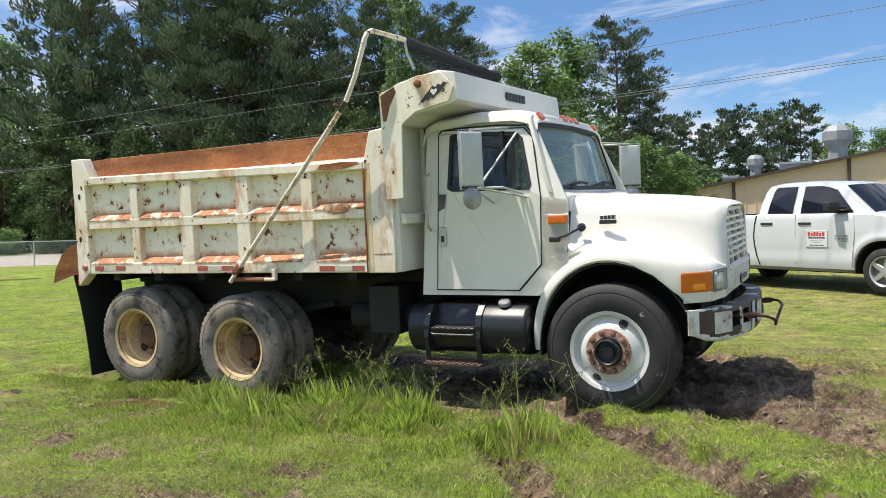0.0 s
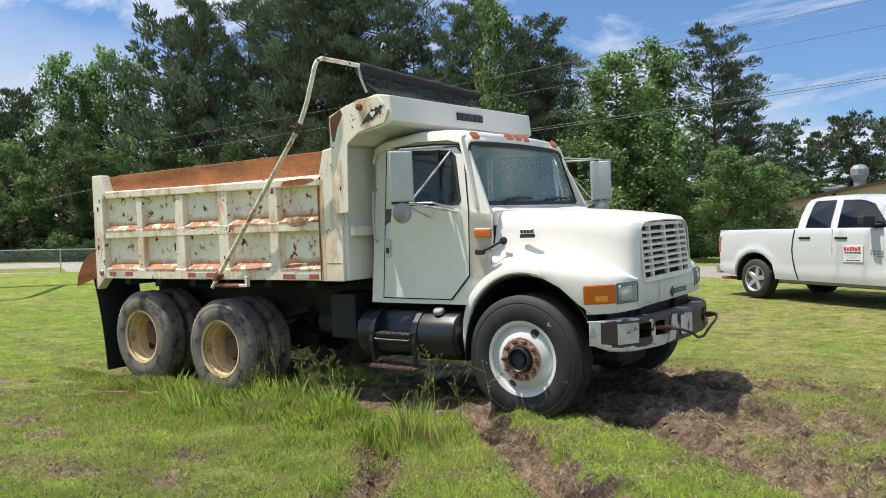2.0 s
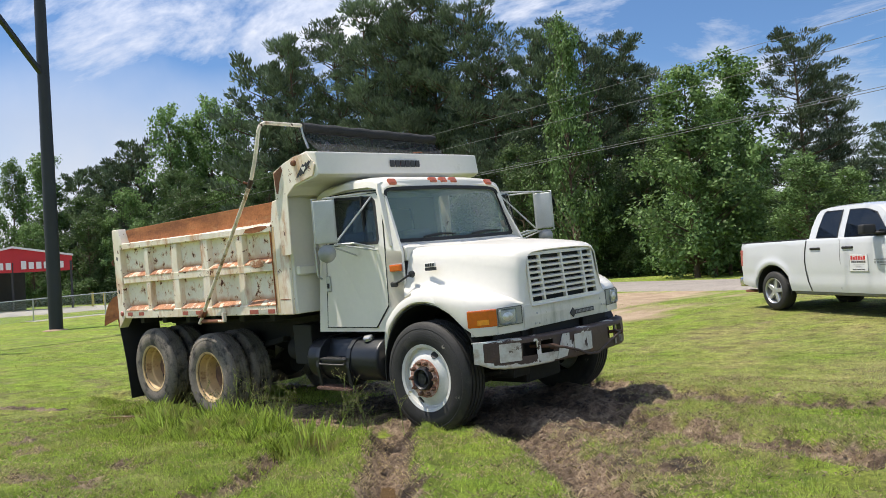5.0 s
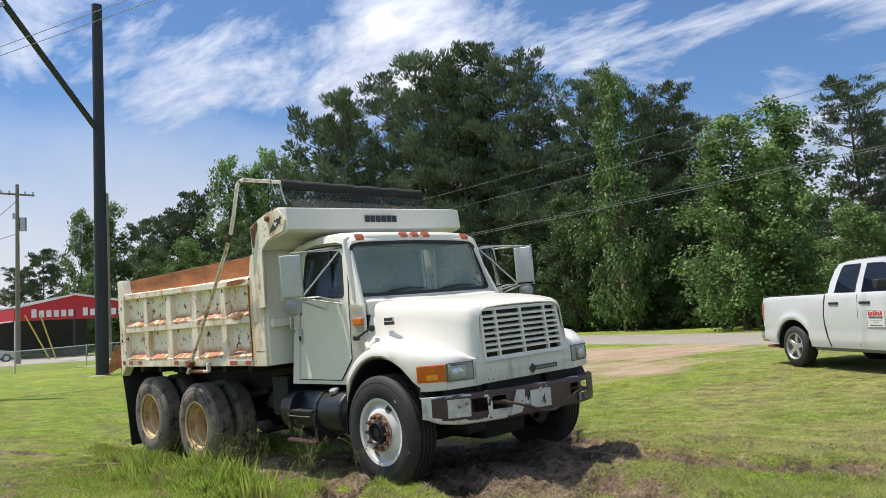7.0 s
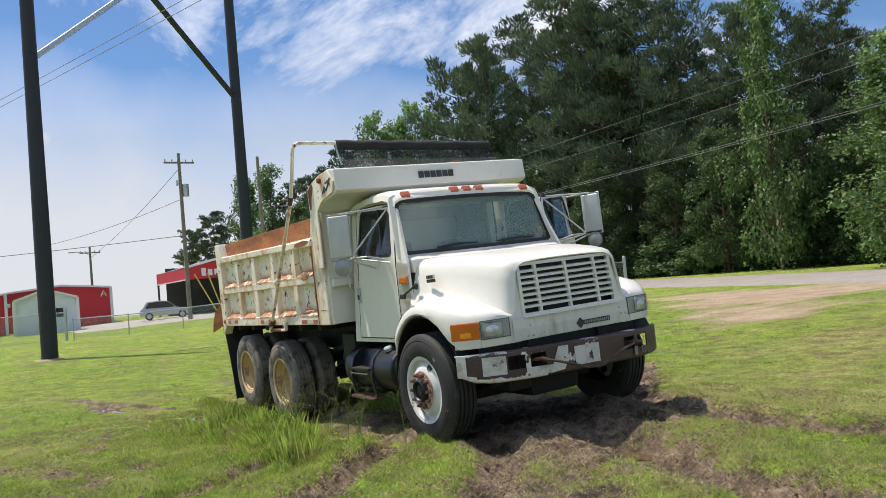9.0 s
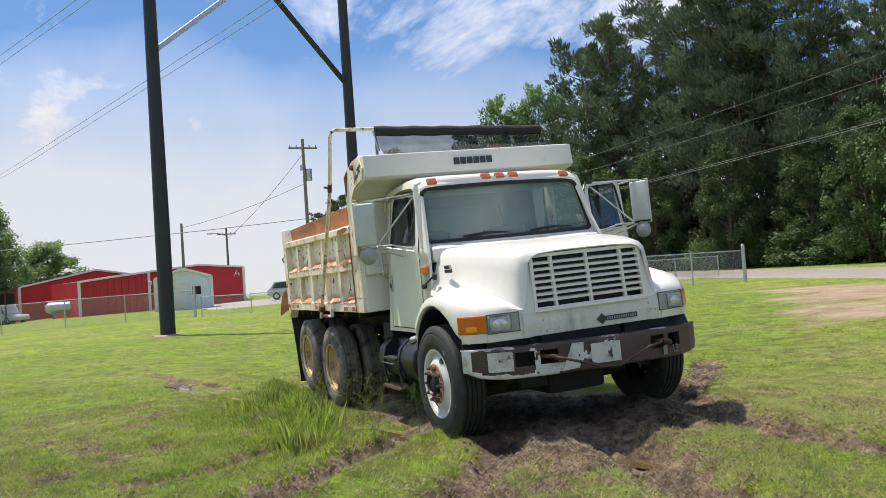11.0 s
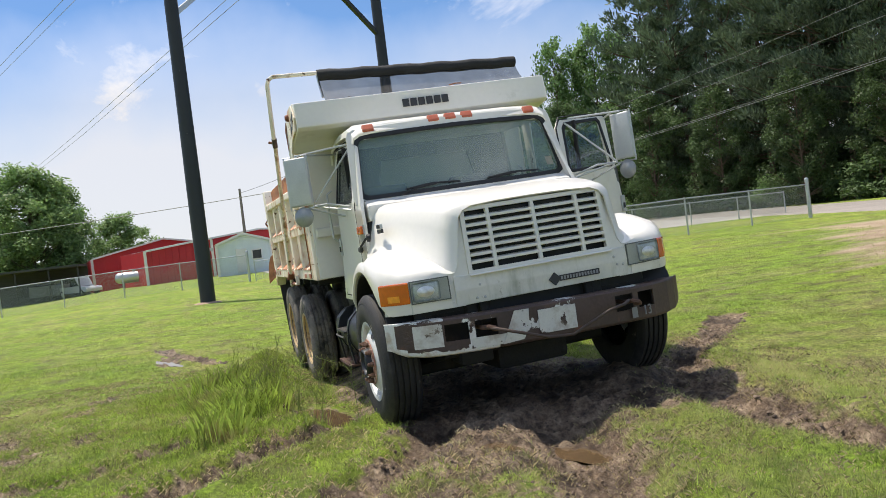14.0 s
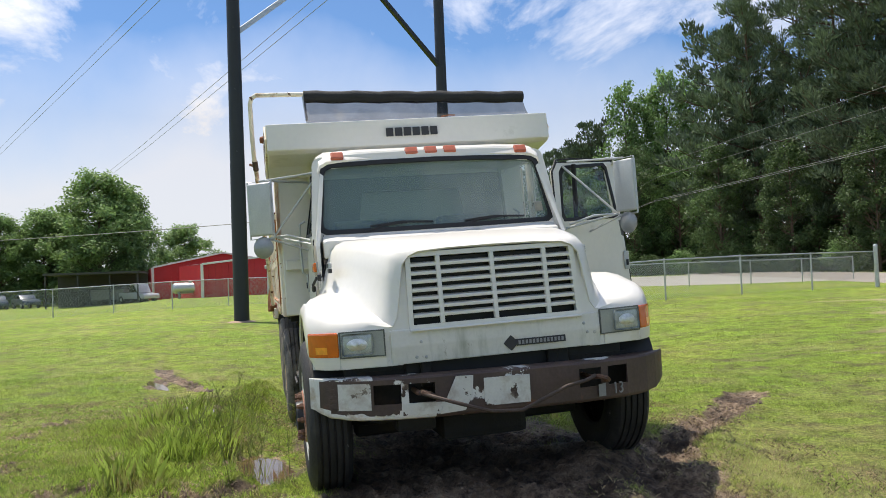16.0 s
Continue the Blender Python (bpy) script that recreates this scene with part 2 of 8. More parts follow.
M_ARM = mat("scuffed_cream_pipe", (0.74, 0.68, 0.58), 0.55, var=0.15, scale=5, fine=0.1, bump=0.2, bump_scale=40, spots=[((0.36, 0.24, 0.15), 0.54, 0.64, 5.0, 0.8), ((0.09, 0.04, 0.025), 0.62, 0.65, 9.0, 0.85)])
M_RIMDISC = mat("rust_stained_rim_disc", (0.33, 0.24, 0.15), 0.75, var=0.2, scale=5, fine=0.15, bump=0.15, bump_scale=50, spots=[((0.16, 0.085, 0.045), 0.46, 0.62, 5.0, 0.85), ((0.50, 0.40, 0.26), 0.56, 0.70, 3.0, 0.7)])
M_FLANGE = mat("flaking_rust_flange", (0.33, 0.15, 0.10), 0.8, var=0.25, scale=12, fine=0.2, bump=0.3, bump_scale=80, spots=[((0.58, 0.42, 0.33), 0.46, 0.58, 16.0, 0.7)])
M_BEZEL = mat("grey_lamp_plastic", (0.33, 0.345, 0.31), 0.5, var=0.12, scale=8)
M_RUST = mat("rust_plate", (0.37, 0.135, 0.048), 0.85, var=0.3, scale=2.2, fine=0.2, bump=0.3, bump_scale=40, spots=[((0.13, 0.045, 0.02), 0.46, 0.70, 1.6, 0.9, 4.0), ((0.46, 0.24, 0.11), 0.56, 0.76, 2.6, 0.9, 3.0), ((0.10, 0.035, 0.018), 0.62, 0.72, 8.0, 0.9, 0.5)])
M_TYRE = mat("tyre_rubber", (0.024, 0.023, 0.022), 0.7, var=0.3, scale=5, fine=0.25, bump=0.2, bump_scale=80, spots=[((0.08, 0.07, 0.06), 0.56, 0.78, 4.0, 0.8), ((0.30, 0.27, 0.23), 0.66, 0.70, 9.0, 0.9)])
M_TYREDUST = mat("dusty_tyre_rubber", (0.185, 0.16, 0.135), 0.85, var=0.3, scale=4, fine=0.25, bump=0.2, bump_scale=80, spots=[((0.03, 0.028, 0.026), 0.50, 0.62, 5.0, 0.75), ((0.28, 0.23, 0.17), 0.54, 0.74, 3.0, 0.9)])
M_RIM = mat("dirty_cream_rim", (0.60, 0.43, 0.23), 0.6, var=0.15, scale=4, bump=0.1, spots=[((0.20, 0.09, 0.04), 0.55, 0.72, 6.0, 0.85)])
M_RIMW = mat("white_rim", (0.66, 0.66, 0.63), 0.35, var=0.06, scale=4, spots=((0.40, 0.28, 0.20), 0.64, 0.78, 7.0, 0.7))
M_RUSTNUT = mat("rusted_steel", (0.22, 0.085, 0.045), 0.8, var=0.3, scale=14, fine=0.2, bump=0.3, bump_scale=90)
M_BLACK = mat("black_paint", (0.016, 0.018, 0.022), 0.45, var=0.25, scale=4, fine=0.1, bump=0.05, spots=((0.07, 0.06, 0.05), 0.60, 0.8, 4.0, 0.8))
M_TANK = mat("tank_paint", (0.011, 0.013, 0.017), 0.38, var=0.25, scale=4, fine=0.1, bump=0.06, spots=((0.05, 0.05, 0.05), 0.60, 0.8, 5.0, 0.7))
M_STEPRUST = mat("rusted_step", (0.13, 0.075, 0.055), 0.85, var=0.35, scale=14, bump=0.3, bump_scale=60)
M_FRAME = mat("dirty_black_steel", (0.018, 0.017, 0.016), 0.8, var=0.3, scale=4, bump=0.2, spots=((0.07, 0.05, 0.035), 0.55, 0.8, 3.0, 0.9))
M_RUBBER = mat("black_rubber", (0.016, 0.016, 0.017), 0.65, var=0.15, scale=6)
M_ORANGE = mat("amber_lens", (0.66, 0.125, 0.008), 0.2, var=0.12, scale=22, coat=0.6, bump=0.10, bump_scale=70)
M_REDLENS = mat("red_reflector", (0.40, 0.10, 0.075), 0.4, var=0.2, scale=20, spots=((0.55, 0.42, 0.34), 0.58, 0.70, 12.0, 0.6))
M_WHITEREF = mat("white_reflector", (0.55, 0.52, 0.43), 0.4, var=0.15, scale=20)
M_TREAD = mat("dark_worn_tread", (0.10, 0.095, 0.09), 0.6, 0.4, var=0.3, scale=20, bump=0.2)
M_HUB = mat("dark_rusted_hub", (0.13, 0.07, 0.045), 0.85, var=0.3, scale=12, fine=0.2, bump=0.3, bump_scale=90)
M_BOWL = mat("headlamp_bowl", (0.66, 0.68, 0.68), 0.28, 0.6, var=0.25, scale=30, coat=0.3, bump=0.4, bump_scale=90)
M_CABLE = mat("weathered_cable", (0.085, 0.06, 0.048), 0.7, 0.3, var=0.25, scale=12, bump=0.2, bump_scale=120)
M_PATCH = mat("chipped_white_patch", (0.62, 0.61, 0.56), 0.5, var=0.08, scale=5, fine=0.05, spots=[((0.055, 0.032, 0.024), 0.585, 0.60, 11.0, 0.6), ((0.40, 0.34, 0.27), 0.5, 0.7, 6.0, 0.6)])
M_LAMPDARK = mat("headlamp_lens", (0.36, 0.39, 0.385), 0.14, 0.15, var=0.5, scale=13, fine=0.2, coat=0.8, bump=0.25, bump_scale=40)
M_LAMPRIM = mat("dark_lamp_rim", (0.10, 0.105, 0.098), 0.5, var=0.2, scale=12)
# lighter amber for the glow painted on the turn lamps
M_AMBERGLOW = mat("amber_glow_paint", (0.92, 0.33, 0.03), 0.2, var=0.2, scale=25, coat=0.6, bump=0.1, bump_scale=70)
M_GRIMY = mat("grimy_white_paint", (0.70, 0.685, 0.635), 0.45, var=0.07, scale=3, fine=0.04, spots=[((0.40, 0.41, 0.34), 0.52, 0.74, 7.0, 0.6, 0.22), ((0.30, 0.27, 0.20), 0.64, 0.72, 14.0, 0.7, 0.5)])
M_LAMP = mat("headlamp_glass", (0.36, 0.39, 0.39), 0.14, 0.25, var=0.35, scale=26, coat=0.6, bump=0.5, bump_scale=45)
M_MIRROR = mat("grey_mirror_shell", (0.50, 0.51, 0.50), 0.42, 0.15, var=0.08, scale=6)
M_ROUNDMIRROR = mat("grey_round_mirror", (0.30, 0.31, 0.31), 0.3, 0.3, var=0.15, scale=9)
M_CHROME = mat("dull_chrome", (0.62, 0.62, 0.62), 0.25, 1.0, var=0.08, scale=8)
M_STEEL = mat("galvanised_steel", (0.50, 0.51, 0.52), 0.42, 0.8, var=0.12, scale=10)
M_BUMPER = mat("bumper_worn_paint", (0.078, 0.049, 0.040), 0.55, var=0.3, scale=3, fine=0.15, bump=0.1, bump_scale=40, spots=[((0.70, 0.69, 0.64), 0.60, 0.615, 2.3, 0.5), ((0.20, 0.08, 0.04), 0.62, 0.75, 7.0, 0.85)])
M_BUMPERW = mat("bumper_white_paint", (0.70, 0.69, 0.65), 0.45, var=0.06, scale=4, bump=0.1, spots=[((0.055, 0.032, 0.024), 0.585, 0.60, 5.0, 0.6), ((0.44, 0.35, 0.25), 0.50, 0.66, 6.0, 0.6)])
M_MESH = mat("black_mesh_tarp", (0.02, 0.021, 0.022), 0.8, var=0.3, scale=6, bump=0.5, bump_scale=200)
M_DARK = mat("dark_cab_lining", (0.22, 0.22, 0.21), 0.8, var=0.15, scale=4)
M_SEAT = mat("grey_vinyl", (0.20, 0.20, 0.20), 0.65, var=0.15, scale=6)
# the windscreen's veil also paints in the pale sky it reflects
M_GLASS = glass("windscreen_glass", (0.60, 0.68, 0.65), 0.05, 0.10, 0.36)
M_TINT = glass("tinted_glass", (0.42, 0.45, 0.45), 0.04, 0.06, 0.05)
M_CLEAR = glass("clear_glass", (0.85, 0.9, 0.88))
M_LETTER = mat("black_lettering", (0.03, 0.03, 0.035), 0.5, var=0.1)
M_REDLETTER = mat("red_lettering", (0.55, 0.03, 0.03), 0.45, var=0.08)
M_GREYLETTER = mat("grey_lettering", (0.25, 0.25, 0.26), 0.5, var=0.1)
M_CAR = mat("white_car_paint", (0.57, 0.58, 0.60), 0.22, var=0.02, scale=1.5, fine=0.01, coat=0.6)
M_ALLOY = mat("alloy_wheel", (0.55, 0.56, 0.58), 0.3, 0.7, var=0.05, scale=10)
M_POLE = mat("black_steel_pole", (0.016, 0.018, 0.024), 0.5, var=0.2, scale=1.5, bump=0.1)
M_WOODPOLE = mat("weathered_pole", (0.22, 0.19, 0.16), 0.85, var=0.2, scale=3, bump=0.3, bump_scale=30)
M_RED = mat("red_metal_cladding", (0.50, 0.020, 0.030), 0.5, var=0.08, scale=0.7, fine=0.05)
M_TRIM = mat("white_trim", (0.72, 0.70, 0.69), 0.5, var=0.06, scale=2)
M_SHED = mat("pale_blue_boarding", (0.66, 0.72, 0.76), 0.6, var=0.06, scale=2)
M_TAN = mat("tan_metal_cladding", (0.60, 0.47, 0.36), 0.6, var=0.06, scale=1)
M_BROWN = mat("brown_trim", (0.06, 0.035, 0.028), 0.6, var=0.1, scale=2)
M_GREYROOF = mat("grey_roof_metal", (0.42, 0.43, 0.44), 0.45, 0.3, var=0.1, scale=2)
M_ASPHALT = mat("old_asphalt", (0.26, 0.23, 0.20), 0.9, var=0.15, scale=0.8, fine=0.2, bump=0.3, bump_scale=50)
M_YARD = mat("pale_lot_gravel", (0.36, 0.335, 0.30), 0.9, var=0.15, scale=0.6, fine=0.2, bump=0.3, bump_scale=40)
M_BARK = mat("pine_bark", (0.11, 0.075, 0.052), 0.9, var=0.3, scale=3, bump=0.5, bump_scale=14)
M_CONCRETE = mat("pale_gravel", (0.33, 0.23, 0.16), 0.9, var=0.2, scale=6, bump=0.4, bump_scale=60)


def leaf_mat(name, base, island=0.45, obj=0.15, spots=None, through=0.4):
    m = mat(name, base, 0.55, var=0.3, scale=0.25, fine=0.1, island=island, obj_random=obj, spec=0.25, spots=spots)
    nt = m.node_tree
    N, L = nt.nodes, nt.links
    b = N["Principled BSDF"]
    src = b.inputs["Base Color"].links[0].from_socket
    tl = N.new("ShaderNodeBsdfTranslucent")
    L.new(src, tl.inputs[0])
    mx = N.new("ShaderNodeMixShader")
    mx.inputs[0].default_value = through
    L.new(b.outputs[0], mx.inputs[1])
    L.new(tl.outputs[0], mx.inputs[2])
    L.new(mx.outputs[0], N["Material Output"].inputs[0])
    return m


M_PINE = leaf_mat("pine_needles", (0.105, 0.145, 0.085), 0.35, 0.25, through=0.12)
M_LEAF = leaf_mat("broad_leaves", (0.145, 0.235, 0.08), 0.4, 0.25, through=0.3)
# a lighter leaf, its colour raised further for the haze over the far trees
M_LEAF3 = leaf_mat("far_tree_leaves", (0.23, 0.34, 0.125), 0.3, 0.2)
M_LEAF2 = leaf_mat("dark_broad_leaves", (0.085, 0.135, 0.05), 0.3, 0.2)
M_GRASS = leaf_mat("grass_blades", (0.33, 0.43, 0.07), 0.92, 0, [((0.40, 0.35, 0.15), 0.58, 0.80, 1.1, 0.7), ((0.15, 0.24, 0.04), 0.50, 0.62, 4.5, 0.7), ((0.30, 0.21, 0.11), 0.58, 0.67, 7.0, 0.7)])


def dry_tint(m, colour):
    """Mixes a bleached colour in by the mesh's own record of how dry the turf is."""
    N, L = m.node_tree.nodes, m.node_tree.links
    b = N["Principled BSDF"]
    src = b.inputs["Base Color"].links[0].from_socket
    users = [k.to_socket for k in src.links]
    at = N.new("ShaderNodeAttribute")
    at.attribute_name = "dry"
    mx = N.new("ShaderNodeMix")
    mx.data_type = "RGBA"
    L.new(at.outputs["Fac"], mx.inputs["Factor"])
    L.new(src, mx.inputs["A"])
    mx.inputs["B"].default_value = (*colour, 1)
    for k in users:
        L.new(mx.outputs["Result"], k)


dry_tint(M_GRASS, (0.60, 0.60, 0.25))
M_TALL = leaf_mat("tall_grass_blades", (0.36, 0.45, 0.09), 0.6, 0, [((0.44, 0.38, 0.17), 0.50, 0.66, 2.2, 0.7), ((0.30, 0.40, 0.07), 0.54, 0.66, 5.0, 0.7)])
M_STRAW = leaf_mat("dead_grass", (0.46, 0.38, 0.22), 0.75, 0)
M_WEED = leaf_mat("weed_stalks", (0.27, 0.33, 0.10), 0.45, 0)
M_SEED = leaf_mat("grass_seed_heads", (0.30, 0.29, 0.13), 0.4, 0)


def net_material():
    """Open black weave: fine holes let the background through."""
    m = bpy.data.materials.new("open_mesh_weave")
    m.use_nodes = True
    N, L = m.node_tree.nodes, m.node_tree.links
    b = N["Principled BSDF"]
    b.inputs["Base Color"].default_value, b.inputs["Roughness"].default_value = (0.02, 0.021, 0.023, 1), 0.8
    tr = N.new("ShaderNodeBsdfTransparent")
    tc = N.new("ShaderNodeTexCoord")
    n = N.new("ShaderNodeTexNoise")
    n.inputs["Scale"].default_value = 5.0
    L.new(tc.outputs["Object"], n.inputs["Vector"])
    r = N.new("ShaderNodeMapRange")
    r.inputs["To Min"].default_value, r.inputs["To Max"].default_value = 0.22, 0.42
    L.new(n.outputs["Fac"], r.inputs["Value"])
    mx = N.new("ShaderNodeMixShader")
    L.new(r.outputs[0], mx.inputs[0])
    L.new(b.outputs[0], mx.inputs[1])
    L.new(tr.outputs[0], mx.inputs[2])
    L.new(mx.outputs[0], N["Material Output"].inputs[0])
    return m


M_NET = net_material()
M_PANE = mat("dark_window_pane", (0.012, 0.014, 0.016), 0.06, var=0.1, scale=2, spec=0.6)
M_SILVER = mat("silver_car_paint", (0.42, 0.43, 0.42), 0.3, 0.4, var=0.03, scale=2, coat=0.4)
M_BLUECAR = mat("dark_car_paint", (0.03, 0.045, 0.07), 0.3, var=0.05, scale=2, coat=0.4)
M_YELLOW = mat("yellow_paint", (0.55, 0.45, 0.08), 0.6, var=0.1, scale=3)
M_WIRE = mat("wire", (0.20, 0.20, 0.20), 0.6, var=0.1)
# near-black that puts the shade under the shelters into the colour
M_SHADE = mat("shelter_shade", (0.05, 0.05, 0.05), 0.8, var=0.15, scale=1)
M_WATER = mat("muddy_water", (0.10, 0.066, 0.036), 0.04, var=0.25, scale=3, spec=0.6)


def chain_link():
    """Thin galvanised wire, woven in diamonds; the rest of the sheet is open."""
    m = bpy.data.materials.new("chain_link")
    m.use_nodes = True
    N, L = m.node_tree.nodes, m.node_tree.links
    b = N["Principled BSDF"]
    b.inputs["Base Color"].default_value, b.inputs["Metallic"].default_value, b.inputs["Roughness"].default_value = (0.45, 0.46, 0.46, 1), 0.6, 0.45
    tr = N.new("ShaderNodeBsdfTransparent")
    uv = N.new("ShaderNodeAttribute")
    uv.attribute_name = "weave"
    sep = N.new("ShaderNodeSeparateXYZ")
    L.new(uv.outputs["Vector"], sep.inputs[0])

    def op(kind, a, c):
        x = N.new("ShaderNodeMath")
        x.operation = kind
        for k, v in enumerate((a, c)):
            if isinstance(v, (int, float)):
                x.inputs[k].default_value = v
            else:
                L.new(v, x.inputs[k])
        return x.outputs[0]
    hits = []
    for sign in ("ADD", "SUBTRACT"):
        d = op("FRACT", op("MULTIPLY", op(sign, sep.outputs[0], sep.outputs[1]), 14.0), 0.0)
        hits.append(op("LESS_THAN", op("ABSOLUTE", op("SUBTRACT", d, 0.5), 0.0), 0.055))
    mx = N.new("ShaderNodeMixShader")
    L.new(op("MAXIMUM", hits[0], hits[1]), mx.inputs[0])
    L.new(tr.outputs[0], mx.inputs[1])
    L.new(b.outputs[0], mx.inputs[2])
    L.new(mx.outputs[0], N["Material Output"].inputs[0])
    return m


M_LINK = chain_link()
M_MUD = mat("mud_lump", (0.12, 0.082, 0.054), 0.75, var=0.35, scale=3, fine=0.2, island=0.35)

# ---- building helpers ----
def empty(name, m=Matrix(), **tags):
    ob = new(name)
    ob.empty_display_size = 0.2
    ob.matrix_basis = m
    return tagged(ob, **tags)


def mesh_of(name, bm, material, smooth=False):
    me = bpy.data.meshes.new(name)
    bmesh.ops.recalc_face_normals(bm, faces=bm.faces[:])
    bm.to_mesh(me)
    bm.free()
    for k in (material if isinstance(material, (list, tuple)) else [material]):
        me.materials.append(k)
    if smooth:
        me.polygons.foreach_set("use_smooth", [True] * len(me.polygons))
        me.set_sharp_from_angle(angle=radians(38))
    return me


def part(name, bm, material, parent=None, label="", m=Matrix(), smooth=False):
    ob = new(name, mesh_of(name, bm, material, smooth))
    ob.parent = parent
    ob.matrix_basis = m
    if label:
        tagged(ob, label)
    return ob


def again(ob, m, parent=None):
    """The same part once more, on the same mesh."""
    o = ob.copy()
    scene.collection.objects.link(o)
    o.parent = parent or ob.parent
    o.matrix_basis = m
    return o


def raw_object(name, verts, faces, material, smooth=False):
    """verts: an (n, 3) array; faces: an (m, k) array."""
    me = bpy.data.meshes.new(name)
    verts = np.asarray(verts, np.float32)
    faces = np.asarray(faces, np.int32)
    k = faces.shape[1]
    me.vertices.add(len(verts))
    me.vertices.foreach_set("co", verts.ravel())
    me.loops.add(faces.size)
    me.loops.foreach_set("vertex_index", faces.ravel())
    me.polygons.add(len(faces))
    me.polygons.foreach_set("loop_start", np.arange(0, faces.size, k, dtype=np.int32))
    me.polygons.foreach_set("use_smooth", np.full(len(faces), smooth))
    me.update(calc_edges=True)
    me.materials.append(material)
    return me


def box(x0, x1, y0, y1, z0, z1, bevel=0.0, seg=1, bm=None):
    own = bmesh.new()
    vs = [own.verts.new((x, y, z)) for x in (x0, x1) for y in (y0, y1) for z in (z0, z1)]
    for f in ((0, 1, 3, 2), (4, 6, 7, 5), (0, 4, 5, 1), (2, 3, 7, 6), (0, 2, 6, 4), (1, 5, 7, 3)):
        own.faces.new([vs[i] for i in f])
    if bevel:
        bmesh.ops.bevel(own, geom=own.edges[:], offset=bevel, segments=seg, affect="EDGES", profile=0.6)
    return into(bm, own)


def into(bm, own):
    """Joins a bmesh into another."""
    if bm is None:
        return own
    tmp = bpy.data.meshes.new("tmp")
    own.to_mesh(tmp)
    own.free()
    bm.from_mesh(tmp)
    bpy.data.meshes.remove(tmp)
    return bm


def moved(bm, m):
    bmesh.ops.transform(bm, matrix=m, verts=bm.verts[:])
    return bm


def prism(pts, axis, a, b, bevel=0.0, seg=1, bm=None):
    """An outline of (u, v) pairs pushed along an axis from a to b: axis x takes (y, z), y takes (x, z), z takes (x, y)."""
    own = bmesh.new()

    def place(u, v, w):
        return {"x": (w, u, v), "y": (u, w, v), "z": (u, v, w)}[axis]
    lo = [own.verts.new(place(u, v, a)) for u, v in pts]
    hi = [own.verts.new(place(u, v, b)) for u, v in pts]
    n = len(pts)
    own.faces.new(lo)
    own.faces.new(hi[::-1])
    for i in range(n):
        own.faces.new((lo[i], hi[i], hi[(i + 1) % n], lo[(i + 1) % n]))
    bmesh.ops.recalc_face_normals(own, faces=own.faces[:])
    if bevel:
        bmesh.ops.bevel(own, geom=own.edges[:], offset=bevel, segments=seg, affect="EDGES", profile=0.6)
    return into(bm, own)


def tube(points, r, n=8, bm=None, close=True, r_end=None):
    """A round bar along a line of points."""
    own = bmesh.new()
    pts = [Vector(p) for p in points]
    rings = []
    up = None
    for i, p in enumerate(pts):
        d = (pts[min(i + 1, len(pts) - 1)] - pts[max(i - 1, 0)]).normalized()
        if up is None:
            up = d.orthogonal().normalized()
        side = d.cross(up).normalized()
        up = side.cross(d).normalized()
        rr = r if r_end is None else r + (r_end - r) * i / (len(pts) - 1)
        rings.append([own.verts.new(p + rr * (math.cos(2 * math.pi * k / n) * up + math.sin(2 * math.pi * k / n) * side)) for k in range(n)])
    for a, b in zip(rings, rings[1:]):
        for k in range(n):
            own.faces.new((a[k], a[(k + 1) % n], b[(k + 1) % n], b[k]))
    if close:
        own.faces.new(rings[0][::-1])
        own.faces.new(rings[-1])
    return into(bm, own)


def lathe(profile, n=32, axis="y", bm=None):
    """A ring or drum from (radius, along) pairs round an axis through the origin; ends at radius 0 close it."""
    own = bmesh.new()
    rings = []
    for r, w in profile:
        row = []
        for k in range(n if r > 1e-6 else 1):
            a = 2 * math.pi * k / n
            c, s = r * math.cos(a), r * math.sin(a)
            row.append(own.verts.new({"x": (w, c, s), "y": (c, w, s), "z": (c, s, w)}[axis]))
        rings.append(row)
    for a, b in zip(rings, rings[1:]):
        for k in range(n):
            q = [a[k % len(a)], a[(k + 1) % len(a)], b[(k + 1) % len(b)], b[k % len(b)]]
            q = [v for i, v in enumerate(q) if v not in q[:i]]
            if len(q) > 2:
                own.faces.new(q)
    return into(bm, own)


def surface(rows, bm=None, thick=0.0):
    """A sheet through rows of points, all rows of one length."""
    own = bmesh.new()
    g = [[own.verts.new(p) for p in row] for row in rows]
    for a, b in zip(g, g[1:]):
        for i in range(len(a) - 1):
            own.faces.new((a[i], a[i + 1], b[i + 1], b[i]))
    if thick:
        bmesh.ops.recalc_face_normals(own, faces=own.faces[:])
        bmesh.ops.solidify(own, geom=own.faces[:], thickness=thick)
    return into(bm, own)


def letters(text, size, material, parent, name, m, spread=1.0, wide=1.0, depth=0.003, bold=0.0, align="CENTER"):
    cu = bpy.data.curves.new(name, "FONT")
    cu.body, cu.size, cu.align_x, cu.align_y = text, size, align, "CENTER"
    cu.extrude, cu.offset, cu.space_character = depth, bold, spread
    tmp = new("tmp", cu)
    bpy.context.view_layer.update()
    me = bpy.data.meshes.new_from_object(tmp.evaluated_get(bpy.context.evaluated_depsgraph_get()))
    bpy.data.objects.remove(tmp)
    me.materials.clear()
    me.materials.append(material)
    me.transform(Matrix.Diagonal((wide, 1, 1, 1)))
    ob = new(name, me)
    ob.parent = parent
    ob.matrix_basis = m
    return ob


def arc(cx, cz, r, a0, a1, n):
    return [(cx + r * math.cos(radians(a0 + (a1 - a0) * i / n)), cz + r * math.sin(radians(a0 + (a1 - a0) * i / n))) for i in range(n + 1)]


